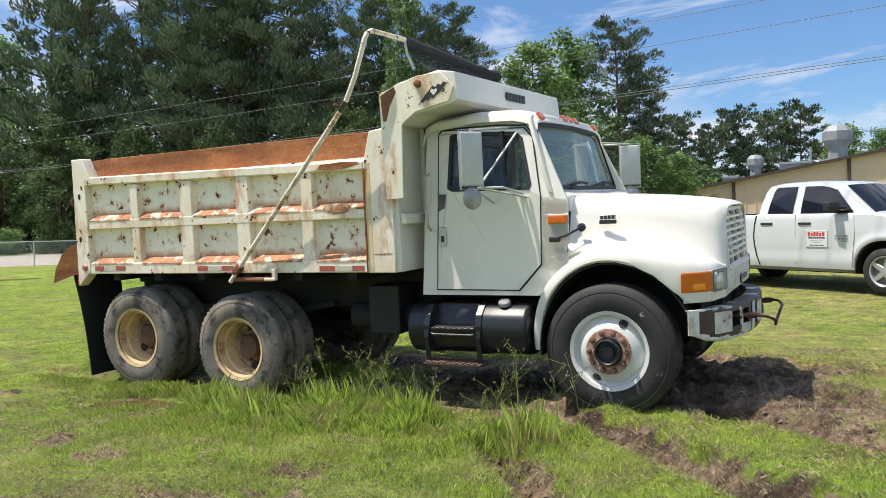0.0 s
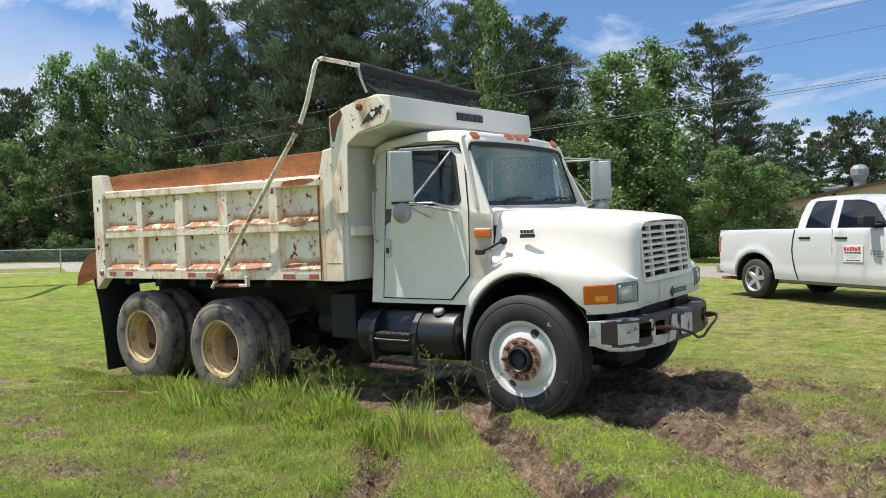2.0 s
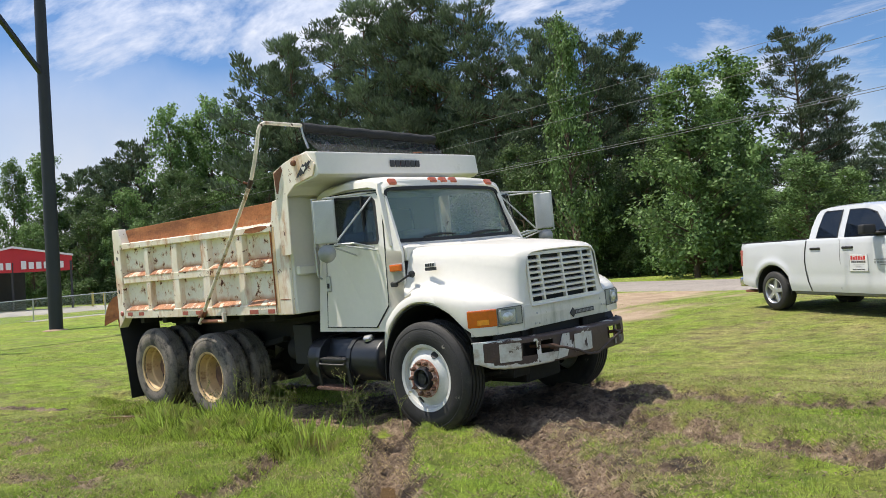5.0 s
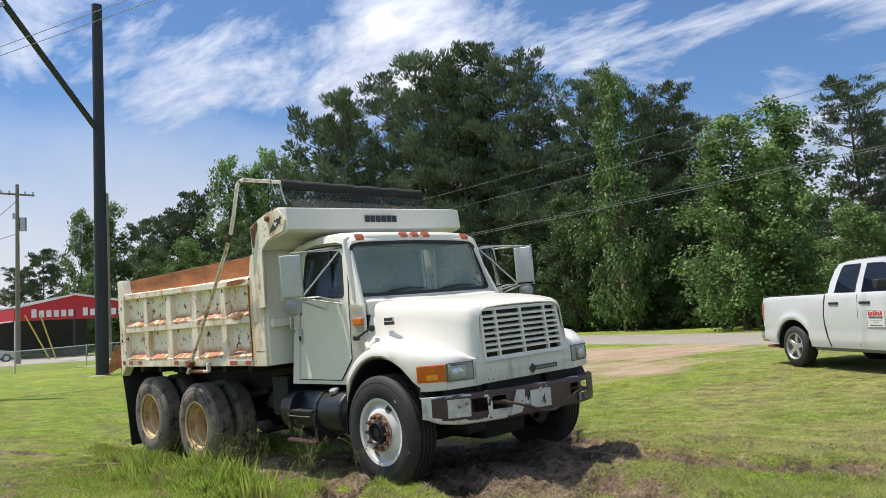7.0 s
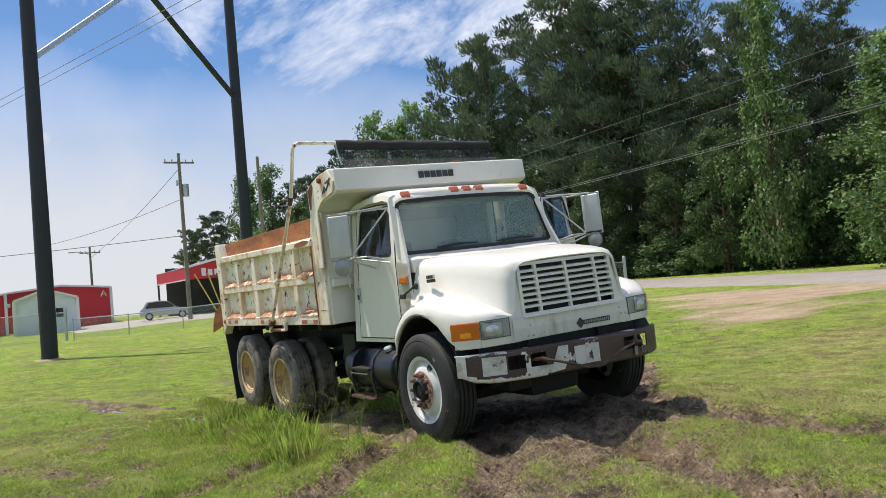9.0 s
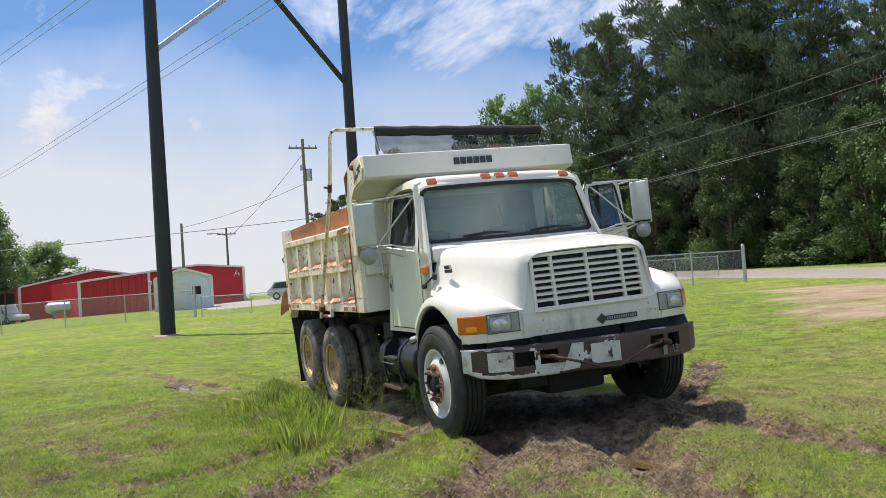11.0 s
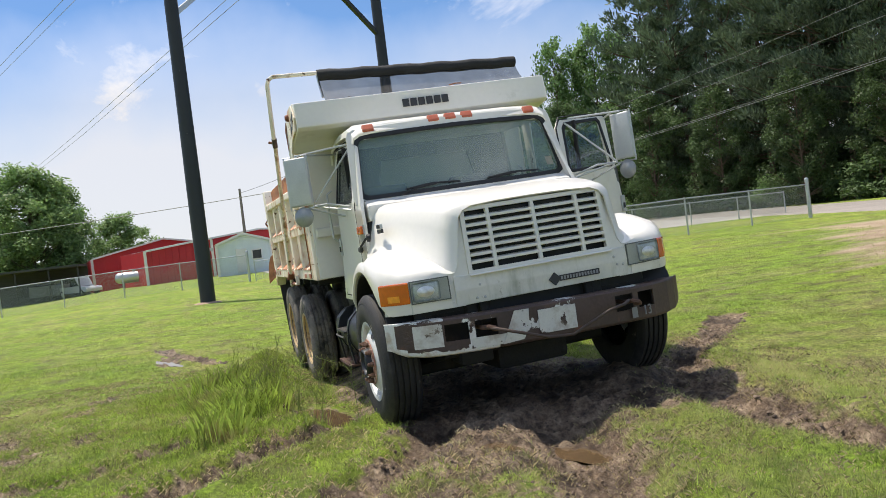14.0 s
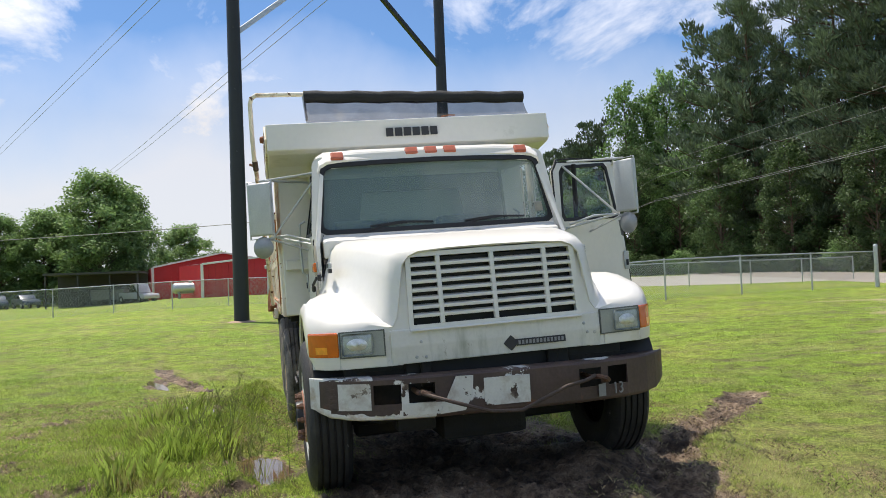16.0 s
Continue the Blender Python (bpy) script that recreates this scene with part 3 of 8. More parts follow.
def smoothstep(a, b, x):
    t = np.clip((x - a) / (b - a), 0, 1)
    return t * t * (3 - 2 * t)

# ---- ground ----
def bump_at(x, y, cx, cy, rx, ry):
    return np.exp(-((x - cx) / rx) ** 2 - ((y - cy) / ry) ** 2)


RUTS = [  # half width, depth, then the line of a wheel track
    (0.17, 0.14, [(-0.62, -1.2), (-0.1, -1.8), (0.5, -2.4), (1.15, -3.02), (1.6, -3.55), (1.9, -4.1)]),
    (0.13, 0.11, [(-0.62, -2.5), (-0.3, -2.95), (0.0, -3.35), (0.12, -3.8)]),
    (0.24, 0.11, [(-0.3, 1.66), (0.4, 1.16), (1.1, 1.05), (2.05, 0.92), (2.85, 1.05), (3.8, 1.35), (4.8, 1.8)]),
    (0.23, 0.11, [(0.9, -0.15), (1.7, -0.35), (2.45, -0.60), (3.2, -0.76), (4.0, -0.97)]),
    (0.16, 0.10, [(0.5, -0.95), (1.15, -1.30), (1.9, -1.95), (2.5, -2.45), (2.9, -2.9)]),
    (0.15, 0.05, [(-0.3, 1.66), (-1.2, 2.6), (-2.3, 3.7)]),
    (0.30, 0.10, [(-6.6, -1.05), (-5.3, -1.1), (-3.9, -1.1), (-2.0, -1.3), (-1.0, -1.3)]),
    (0.30, 0.10, [(-6.6, 1.05), (-5.3, 1.05), (-3.9, 1.05)]),
    (0.11, 0.04, [(-9.2, -3.2), (-7.8, -2.9), (-6.0, -2.3)]),
]


PUDDLES = [(-1.30, -1.52, 0.66, 0.28, 10), (-4.4, -2.2, 0.5, 0.22, 20), (-7.0, -3.0, 0.75, 0.12, 15), (1.47, -0.27, 0.32, 0.13, 15), (1.34, -0.74, 0.22, 0.10, 20), (0.80, -2.69, 0.46, 0.075, -43), (-0.12, -3.18, 0.22, 0.07, -52)]


def near_line(x, y, line):
    best = np.full(np.shape(x), 1e9)
    for (ax, ay), (bx, by) in zip(line, line[1:]):
        dx, dy = bx - ax, by - ay
        t = np.clip(((x - ax) * dx + (y - ay) * dy) / (dx * dx + dy * dy), 0, 1)
        best = np.minimum(best, np.hypot(x - ax - t * dx, y - ay - t * dy))
    return best


def wave(x, y, k, s):
    """Cheap smooth noise in -1..1 from crossing waves."""
    a = np.sin(x * k + 1.3 * s + 1.7 * np.sin(y * k * 0.7 + s)) * np.cos(y * k * 1.1 - 0.6 * s + 1.3 * np.sin(x * k * 0.6 - s))
    b = np.sin((x + y) * k * 1.9 + 2 * s + np.sin(y * k * 1.7)) * np.cos((x - y) * k * 2.2 - s)
    return 0.65 * a + 0.35 * b


def mud_at(x, y):
    m = 0.80 * bump_at(x, y, 0.45, -0.1, 0.85, 1.0) + 0.7 * bump_at(x, y, -0.7, 0.0, 1.3, 0.9) + 0.34 * bump_at(x, y, 0.2, 1.1, 0.7, 0.35) + 0.6 * bump_at(x, y, -3.5, 0.1, 3.6, 1.0)
    # the strip of churned turf where the wheels turned out over the lawn
    m = m + 0.56 * np.exp(-(near_line(x, y, [(0.7, -0.5), (1.6, -1.1), (2.5, -1.85), (2.9, -2.3)]) / 0.62) ** 2) * smoothstep(3.4, 2.4, x)
    m = m + 0.30 * np.exp(-(near_line(x, y, [(1.0, -0.1), (2.2, -0.45), (3.2, -0.75)]) / 0.42) ** 2)
    for half, depth, line in RUTS:
        if half > 0.28:
            continue
        m = np.maximum(m, 1.25 * np.exp(-(near_line(x, y, line) / (half * 1.3)) ** 2))
    for cx, cy, r in ((-3.66, -3.57, 0.24), (-1.9, -4.2, 0.30), (-1.16, -4.0, 0.28), (-5.6, -2.9, 0.22), (-2.95, -3.75, 0.22), (-1.55, -3.55, 0.2), (-4.9, -2.05, 0.25), (-2.5, -4.6, 0.25), (-0.75, -4.4, 0.25)):
        m = np.maximum(m, 0.8 * bump_at(x, y, cx, cy, r, r * 0.7))
    for px, py, rx, ry, turn in PUDDLES:
        m = np.maximum(m, 0.9 * bump_at(x, y, px, py, rx * 0.95, ry * 1.15 + 0.05))
    return m + 0.24 * wave(x, y, 3.1, 0.4) + 0.26 * wave(x, y, 8.3, 2.0) + 0.24 * wave(x, y, 19.0, 0.6) + 0.18 * wave(x, y, 41.0, 1.1)


def dirt_at(x, y):
    """The bare pinkish dirt of the drive between the lawn and the road."""
    d = 1.15 * bump_at(x, y, -8.8, 15.8, 4.4, 3.4) + 0.5 * bump_at(x, y, -4.2, 8.6, 2.4, 1.8) + 0.55 * bump_at(x, y, -6.0, 11.5, 3.0, 2.4)
    return d + 0.28 * wave(x, y, 0.9, 1.0) + 0.28 * wave(x, y, 2.7, 3.0) + 0.18 * wave(x, y, 6.5, 1.2)


def ground_z(x, y):
    """The ground's height, with a shallow basin under each puddle."""
    x, y = np.asarray(x, float), np.asarray(y, float)
    z = land_z(x, y)
    for px, py, rx, ry, turn in PUDDLES:
        c, s = math.cos(radians(turn)), math.sin(radians(turn))
        u, v = ((x - px) * c + (y - py) * s) / rx, (-(x - px) * s + (y - py) * c) / ry
        d = np.sqrt(u * u + v * v) + 0.14 * wave(x, y, 9.0, 0.5) + 0.10 * wave(x, y, 23.0, 0.2)
        f = np.clip((1.45 - d) / 0.6, 0, 1)
        z = z * (1 - f) + (PUDDLE_LEVEL[px, py] + 0.03 * (d - 1.0) / 0.5) * f
    return z


def in_puddle(x, y):
    """True over the open water and its wet rim."""
    hit = np.zeros(np.shape(x), bool)
    for px, py, rx, ry, turn in PUDDLES:
        c, s = math.cos(radians(turn)), math.sin(radians(turn))
        hit |= (((x - px) * c + (y - py) * s) / rx) ** 2 + ((-(x - px) * s + (y - py) * c) / ry) ** 2 < 1.25
    return hit


def dry_at(x, y):
    """Where the lawn is thin and strawy: over the open stretch before the truck and beside the drive."""
    x, y = np.asarray(x, float), np.asarray(y, float)
    d = 0.55 * smoothstep(-2.0, 1.5, x + 0.25 * y) * smoothstep(-3.0, 0.5, y) + 0.35 * bump_at(x, y, -2.5, -4.4, 2.5, 1.0) + 0.4 * bump_at(x, y, -7.0, -2.6, 2.2, 0.6)
    return np.clip(d + 0.28 * wave(x, y, 0.8, 0.9) + 0.34 * wave(x, y, 2.9, 2.1) + 0.32 * wave(x, y, 7.7, 0.2), 0, 1)


def under_truck_at(x, y):
    """Soil under the truck: mud tone in place of lawn, with hardly any grass."""
    x, y = np.asarray(x, float), np.asarray(y, float)
    return 0.95 * smoothstep(-1.35, -0.95, y + 0.12 * wave(x, y, 3.0, 0.4)) * smoothstep(1.4, 1.0, y) * smoothstep(-6.2, -5.6, x) * smoothstep(0.75, 0.4, x)


def land_z(x, y):
    x, y = np.asarray(x, float), np.asarray(y, float)
    near = np.exp(-((x + 1) / 16) ** 2 - (y / 14) ** 2)
    z = 0.0 + 0.03 * near * wave(x, y, 0.35, 0.0) + 0.012 * near * wave(x, y, 1.6, 1.0)
    z = z + 0.0092 * np.clip(-x - 6, 0, 84) * smoothstep(-16, 0, y + 0.1 * np.clip(-x - 20, 0, 40)) + 0.36 * smoothstep(3, 14, y)
    z = z - 0.10 * bump_at(x, y, -5.0, -0.4, 3.6, 2.0) + 0.07 * bump_at(x, y, -0.2, 1.1, 0.8, 0.5)
    for half, depth, line in RUTS:
        d = near_line(x, y, line)
        z = z - depth * np.exp(-(d / half) ** 2) + 0.45 * depth * np.exp(-((d - 1.7 * half) / (0.6 * half)) ** 2)
    mud = np.clip(mud_at(x, y), 0, 1)
    z = z + mud * (0.038 * wave(x, y, 9.0, 0.2) + 0.038 * wave(x, y, 21.0, 1.7) + 0.028 * wave(x, y, 43.0, 0.9))
    return z


def puddle_level(x, y, rx, ry, turn):
    """Water stands at the lower rim of its hollow."""
    a = np.linspace(0, 2 * math.pi, 24)
    c, s = math.cos(radians(turn)), math.sin(radians(turn))
    u, v = 1.1 * rx * np.cos(a), 1.1 * ry * np.sin(a)
    return float(np.percentile(land_z(x + u * c - v * s, y + u * s + v * c), 15)) - 0.006


PUDDLE_LEVEL = {(p[0], p[1]): puddle_level(*p) for p in PUDDLES}


def spaced(lo, hi, fine, far, grow=1.16):
    mid = list(np.arange(lo, hi + 1e-6, fine))
    out, s, a = [], fine, lo
    while a > -far:
        s *= grow
        a -= s
        out.append(a)
    up, s, a = [], fine, hi
    while a < far:
        s *= grow
        a += s
        up.append(a)
    return np.array(out[::-1] + mid + up)


def ground_material():
    m = bpy.data.materials.new("lawn_and_mud")
    m.use_nodes = True
    nt = m.node_tree
    N, L = nt.nodes, nt.links
    b = N["Principled BSDF"]
    tc = N.new("ShaderNodeTexCoord")

    def noise_tex(scale, detail=6, rough=0.6):
        n = N.new("ShaderNodeTexNoise")
        n.inputs["Scale"].default_value, n.inputs["Detail"].default_value, n.inputs["Roughness"].default_value = scale, detail, rough
        L.new(tc.outputs["Object"], n.inputs["Vector"])
        return n.outputs["Fac"]

    def ramp(sock, stops):
        r = N.new("ShaderNodeValToRGB")
        e = r.color_ramp.elements
        while len(e) < len(stops):
            e.new(0.5)
        for k, (p, c) in zip(e, stops):
            k.position, k.color = p, (*c, 1)
        L.new(sock, r.inputs[0])
        return r.outputs[0]

    def mixed(f, a, c, mode="MIX"):
        x = N.new("ShaderNodeMix")
        x.data_type, x.blend_type = "RGBA", mode
        if isinstance(f, float):
            x.inputs["Factor"].default_value = f
        else:
            L.new(f, x.inputs["Factor"])
        L.new(a, x.inputs["A"])
        L.new(c, x.inputs["B"])
        return x.outputs["Result"]

    def attr(name):
        a = N.new("ShaderNodeAttribute")
        a.attribute_name = name
        return a.outputs["Fac"]
    lawn = ramp(noise_tex(0.35), [(0.3, (0.175, 0.275, 0.034)), (0.5, (0.225, 0.325, 0.040)), (0.72, (0.31, 0.365, 0.060))])
    fine = ramp(noise_tex(26, 8, 0.75), [(0.34, (0.30, 0.33, 0.26)), (0.5, (0.95, 0.95, 0.9)), (0.66, (1.6, 1.55, 1.4))])
    straw = ramp(noise_tex(9, 8, 0.7), [(0.3, (0.30, 0.27, 0.10)), (0.7, (0.46, 0.42, 0.19))])
    clumps = ramp(noise_tex(3.4, 7, 0.68), [(0.34, (0.50, 0.46, 0.44)), (0.47, (0.92, 0.90, 0.86)), (0.62, (1.18, 1.22, 1.05))])
    lawn = mixed(attr("dry"), lawn, straw)
    lawn = mixed(1.0, lawn, clumps, "MULTIPLY")
    lawn = mixed(1.0, lawn, fine, "MULTIPLY")
    soil = ramp(noise_tex(5.5, 8, 0.75), [(0.3, (0.11, 0.075, 0.05)), (0.7, (0.24, 0.175, 0.115))])
    bare = N.new("ShaderNodeMapRange")
    bare.inputs["From Min"].default_value, bare.inputs["From Max"].default_value = 0.50, 0.64
    bare.inputs["To Max"].default_value = 0.6
    L.new(noise_tex(1.3, 9, 0.72), bare.inputs["Value"])
    lawn = mixed(bare.outputs[0], lawn, soil)
    # the mud's random dark tones stand for wet soil and furrow shadows alike
    mud = ramp(noise_tex(9.0, 10, 0.82), [(0.38, (0.050, 0.035, 0.025)), (0.46, (0.19, 0.135, 0.093)), (0.54, (0.33, 0.248, 0.175)), (0.65, (0.56, 0.45, 0.32))])
    dark_blotches = ramp(noise_tex(1.7, 5, 0.6), [(0.40, (0.36, 0.33, 0.31)), (0.56, (1.18, 1.14, 1.08))])
    mud = mixed(1.0, mud, dark_blotches, "MULTIPLY")
    dirt = ramp(noise_tex(1.4, 8, 0.7), [(0.3, (0.34, 0.24, 0.155)), (0.6, (0.52, 0.395, 0.27)), (0.8, (0.58, 0.48, 0.35))])
    sh = N.new("ShaderNodeMapRange")
    sh.inputs["From Min"].default_value, sh.inputs["From Max"].default_value = 0.38, 0.62
    L.new(attr("mud"), sh.inputs["Value"])
    sd = N.new("ShaderNodeMapRange")
    sd.inputs["From Min"].default_value, sd.inputs["From Max"].default_value = 0.35, 0.75
    L.new(attr("dirt"), sd.inputs["Value"])
    col = mixed(sd.outputs[0], lawn, dirt)
    col = mixed(sh.outputs[0], col, mud)
    L.new(col, b.inputs["Base Color"])
    rr = N.new("ShaderNodeMapRange")
    rr.inputs["To Min"].default_value, rr.inputs["To Max"].default_value = 0.92, 0.58
    L.new(sh.outputs[0], rr.inputs["Value"])
    L.new(rr.outputs[0], b.inputs["Roughness"])
    b.inputs["Specular IOR Level"].default_value = 0.3
    bp = N.new("ShaderNodeBump")
    bp.inputs["Strength"].default_value, bp.inputs["Distance"].default_value = 1.0, 0.09
    L.new(noise_tex(17, 9, 0.75), bp.inputs["Height"])
    L.new(bp.outputs[0], b.inputs["Normal"])
    return m


def make_ground():
    xs, ys = spaced(-7.6, 4.6, 0.04, 1800), spaced(-5.8, 3.0, 0.04, 1800)
    X, Y = np.meshgrid(xs, ys, indexing="ij")
    Z = ground_z(X, Y)
    rough = np.random.default_rng(17).normal(0, 0.011, X.shape)
    Z = Z + rough * np.clip(mud_at(X, Y) - 0.25, 0, 1) * (np.abs(X) < 9) * (np.abs(Y) < 7)
    nx, ny = X.shape
    idx = np.arange(nx * ny).reshape(nx, ny)
    f = np.stack([idx[:-1, :-1], idx[1:, :-1], idx[1:, 1:], idx[:-1, 1:]], -1).reshape(-1, 4)
    me = raw_object("ground", np.stack([X, Y, Z], -1).reshape(-1, 3), f, ground_material(), True)
    for name, fn in (("mud", lambda x, y: np.maximum(mud_at(x, y), under_truck_at(x, y))), ("dirt", dirt_at), ("dry", dry_at)):
        a = me.attributes.new(name, "FLOAT", "POINT")
        a.data.foreach_set("value", np.clip(fn(X, Y), -1, 2).astype(np.float32).ravel())
    tagged(new("ground", me), "mown green lawn with brown wheel ruts and wet mud", "ground", kind="structure")


make_ground()


def make_road():
    """A strip of asphalt that runs slantwise past the lawn, on its own low bed."""
    ax, ay, bx, by = 180.0, -42.5, -420.0, 167.5
    ln = math.hypot(bx - ax, by - ay)
    ux, uy = (bx - ax) / ln, (by - ay) / ln
    rows = []
    for off, up in ((-4.3, -0.08), (-4.0, 0.05), (-2, 0.09), (0, 0.11), (2, 0.09), (4.0, 0.05), (4.3, -0.08)):
        row = []
        for k in range(121):
            d = ln * k / 120
            x, y = ax + ux * d - uy * off, ay + uy * d + ux * off
            row.append((x, y, float(ground_z(x, y)) + up))
        rows.append(row)
    tagged(part("road", surface(rows), M_ASPHALT, smooth=True), "worn pale grey asphalt road past the lawn", "road", kind="structure")


make_road()


def make_yard():
    """The pale gravel lot behind the long fence, before the canopy and the halls."""
    rows = []
    for v in np.linspace(0, 1, 15):
        y = 3.0 + 34.0 * v
        x0 = float(np.interp(y, [3, 9, 13, 19, 27, 37], [-57.0, -53.0, -46.5, -47.2, -44.0, -37.0]))
        rows.append([(x, y, float(ground_z(x, y)) + (0.035 if 0 < u < 1 else -0.05)) for u in np.linspace(0, 1, 15) for x in (x0 - 24.0 * u,)])
    tagged(part("gravel_yard", surface(rows), M_YARD, smooth=True), "pale gravel lot behind the fence", "yard", kind="structure")


make_yard()


def pale_strip(near, far, name, label, mat_of, up):
    """Bare ground between two lines that run side by side."""
    rows = []
    for v in np.linspace(0, 1, 9):
        row = []
        for k in range(len(near) - 1):
            for u in np.linspace(0, 1, 9)[: 9 if k == len(near) - 2 else 8]:
                a = Vector(near[k]).lerp(Vector(near[k + 1]), u)
                b = Vector(far[k]).lerp(Vector(far[k + 1]), u)
                p = a.lerp(b, v)
                row.append((p.x, p.y, float(ground_z(p.x, p.y)) + (up if 0 < v < 1 else -0.05)))
        rows.append(row)
    tagged(part(name, surface(rows), mat_of, smooth=True), label, "yard", kind="structure")


pale_strip([(-38.2, 9.3), (-36.7, 12.6), (-34.9, 14.6)], [(-39.4, 9.0), (-38.1, 11.9), (-36.0, 14.2)], "worn_verge", "pale bare strip along the foot of the fence", M_YARD, 0.03)
pale_strip([(-34.8, 14.7), (-32.4, 17.3), (-29.3, 22.2), (-28.3, 27.0)], [(-52.0, 24.0), (-50.0, 27.0), (-47.0, 31.0), (-44.0, 36.0)], "gravel_drive", "pale gravel drive behind the gate", M_YARD, 0.05)

# ---- the dump truck: x forwards, y to its left, z up from the ground under the front axle ----
SIDES = (-1, 1)


def frame_panel(outer, inner, place, thick):
    """A sheet between two outlines of as many points, with the inner one left open; place maps (u, v) to a point."""
    bm = bmesh.new()
    o = [bm.verts.new(place(u, v)) for u, v in outer]
    i = [bm.verts.new(place(u, v)) for u, v in inner]
    n = len(o)
    for k in range(n):
        bm.faces.new((o[k], o[(k + 1) % n], i[(k + 1) % n], i[k]))
    bmesh.ops.recalc_face_normals(bm, faces=bm.faces[:])
    bmesh.ops.solidify(bm, geom=bm.faces[:], thickness=thick)
    return bm


def sheet(outline, place, thick):
    bm = bmesh.new()
    bm.faces.new([bm.verts.new(place(u, v)) for u, v in outline])
    bmesh.ops.solidify(bm, geom=bm.faces[:], thickness=thick)
    return bm


def bed(truck):
    b = part("dump_bed", box(-6.129, -2.1, -1.10, 1.10, 1.13, 1.20), M_FRAME, truck, "steel dump bed, rusted along its rails")
    part("front_wall", box(-2.10, -2.05, -1.20, 1.20, 1.14, 2.74, 0.008), M_WHITE, b)
    for s in SIDES:
        part("front_wall_rib", box(-2.05, -2.00, s * 0.72 - 0.05, s * 0.72 + 0.05, 1.16, 2.5, 0.01), M_WHITE, b)
    part("front_wall_beam", box(-2.05, -1.985, -1.18, 1.18, 1.56, 1.66, 0.012), M_WHITE, b)
    part("tailgate", box(-6.201, -6.139, -1.14, 1.14, 1.16, 2.30, 0.01), M_BODY, b)
    cols = [(-5.354, -5.220), (-4.641, -4.455), (-3.897, -3.711), (-3.102, -2.947)]
    for s in SIDES:
        y = lambda v: s * v
        part("side_panel", box(-6.025, -2.369, min(y(1.165), y(1.135)), max(y(1.165), y(1.135)), 1.16, 2.18), M_CHIPPED, b, "dented white panel with rust chips")
        part("liner_plate", prism([(-5.881, 2.16), (-5.984, 2.385), (-5.715, 2.395), (-2.327, 2.405), (-2.286, 2.39), (-2.286, 2.14)], "y", y(1.15), y(1.12), 0.004), M_RUST, b, "bare rusted steel plate")
        part("top_rail", prism([(-6.025, 2.115), (-6.025, 2.205), (-2.348, 2.150), (-2.348, 2.065)], "y", y(1.135), y(1.245), 0.012), M_BODY, b)
        part("middle_rail", prism([(y(1.16), 1.79), (y(1.235), 1.725), (y(1.235), 1.632), (y(1.16), 1.632)], "x", -6.005, -2.369, 0.006), M_BODY, b, "white rail with rust on its ledge")
        part("bottom_rail", prism([(y(1.16), 1.32), (y(1.242), 1.250), (y(1.242), 1.142), (y(1.16), 1.142)], "x", -6.025, -2.369, 0.006), M_BODY, b, "white rail with rust on its ledge")
        for x0, x1 in zip([-6.0] + [c[1] for c in cols], [c[0] for c in cols] + [-2.39]):
            for zl in (1.750, 1.2775):
                part("rust_film", prism([(y(1.166), zl + 0.041), (y(1.238 + 0.007 * (zl < 1.5)), zl - 0.022), (y(1.2385 + 0.007 * (zl < 1.5)), zl - 0.034), (y(1.2355 + 0.0075 * (zl < 1.5)), zl - 0.034), (y(1.16), zl + 0.030)], "x", x0 + 0.004, x1 - 0.004), M_LEDGERUST, b, "orange rust along the ledge")
        for x0, x1 in cols:
            part("post", prism([(x0, y(1.155)), (x0 + 0.012, y(1.232)), (x1 - 0.012, y(1.232)), (x1, y(1.155))], "z", 1.24, 2.09, 0.006), M_BODY, b)
        part("rear_post", prism([(-6.211, 1.00), (-6.201, 2.41), (-6.025, 2.41), (-5.912, 2.17), (-6.005, 2.16), (-6.005, 1.17)], "y", y(1.12), y(1.248), 0.008), M_BODY, b)
        part("front_corner_plate", prism([(-2.379, 1.135), (-2.379, 2.13), (-2.307, 2.40), (-2.09, 2.43), (-2.09, 1.135)], "y", y(1.12), y(1.232), 0.008), M_BODY, b)
        part("weld_seam", box(-2.387, -2.373, min(y(1.20), y(1.246)), max(y(1.20), y(1.246)), 1.15, 2.13, 0.003), M_RUST, b, "rust streak along the seam")
        part("stain_strip", box(-2.372, -2.315, min(y(1.20), y(1.2345)), max(y(1.20), y(1.2345)), 1.16, 2.12, 0.001), M_STAIN, b, "ochre rust stain beside the seam")
        part("corner_weld", box(-2.30, -2.12, min(y(1.22), y(1.2345)), max(y(1.22), y(1.2345)), 1.304, 1.311), M_RUST, b)
        part("rust_patch", prism([(-2.88, 2.095), (-2.84, 2.135), (-2.60, 2.15), (-2.44, 2.142), (-2.41, 2.12), (-2.55, 2.088), (-2.72, 2.08)], "y", y(1.2445), y(1.2475)), M_RUST, b, "dark rust where the paint has flaked")
        part("tailgate_hook", tube([(-6.206, y(1.25), 1.98), (-6.222, y(1.27), 1.95), (-6.206, y(1.25), 1.90)], 0.012, 6), M_RUSTNUT, b)
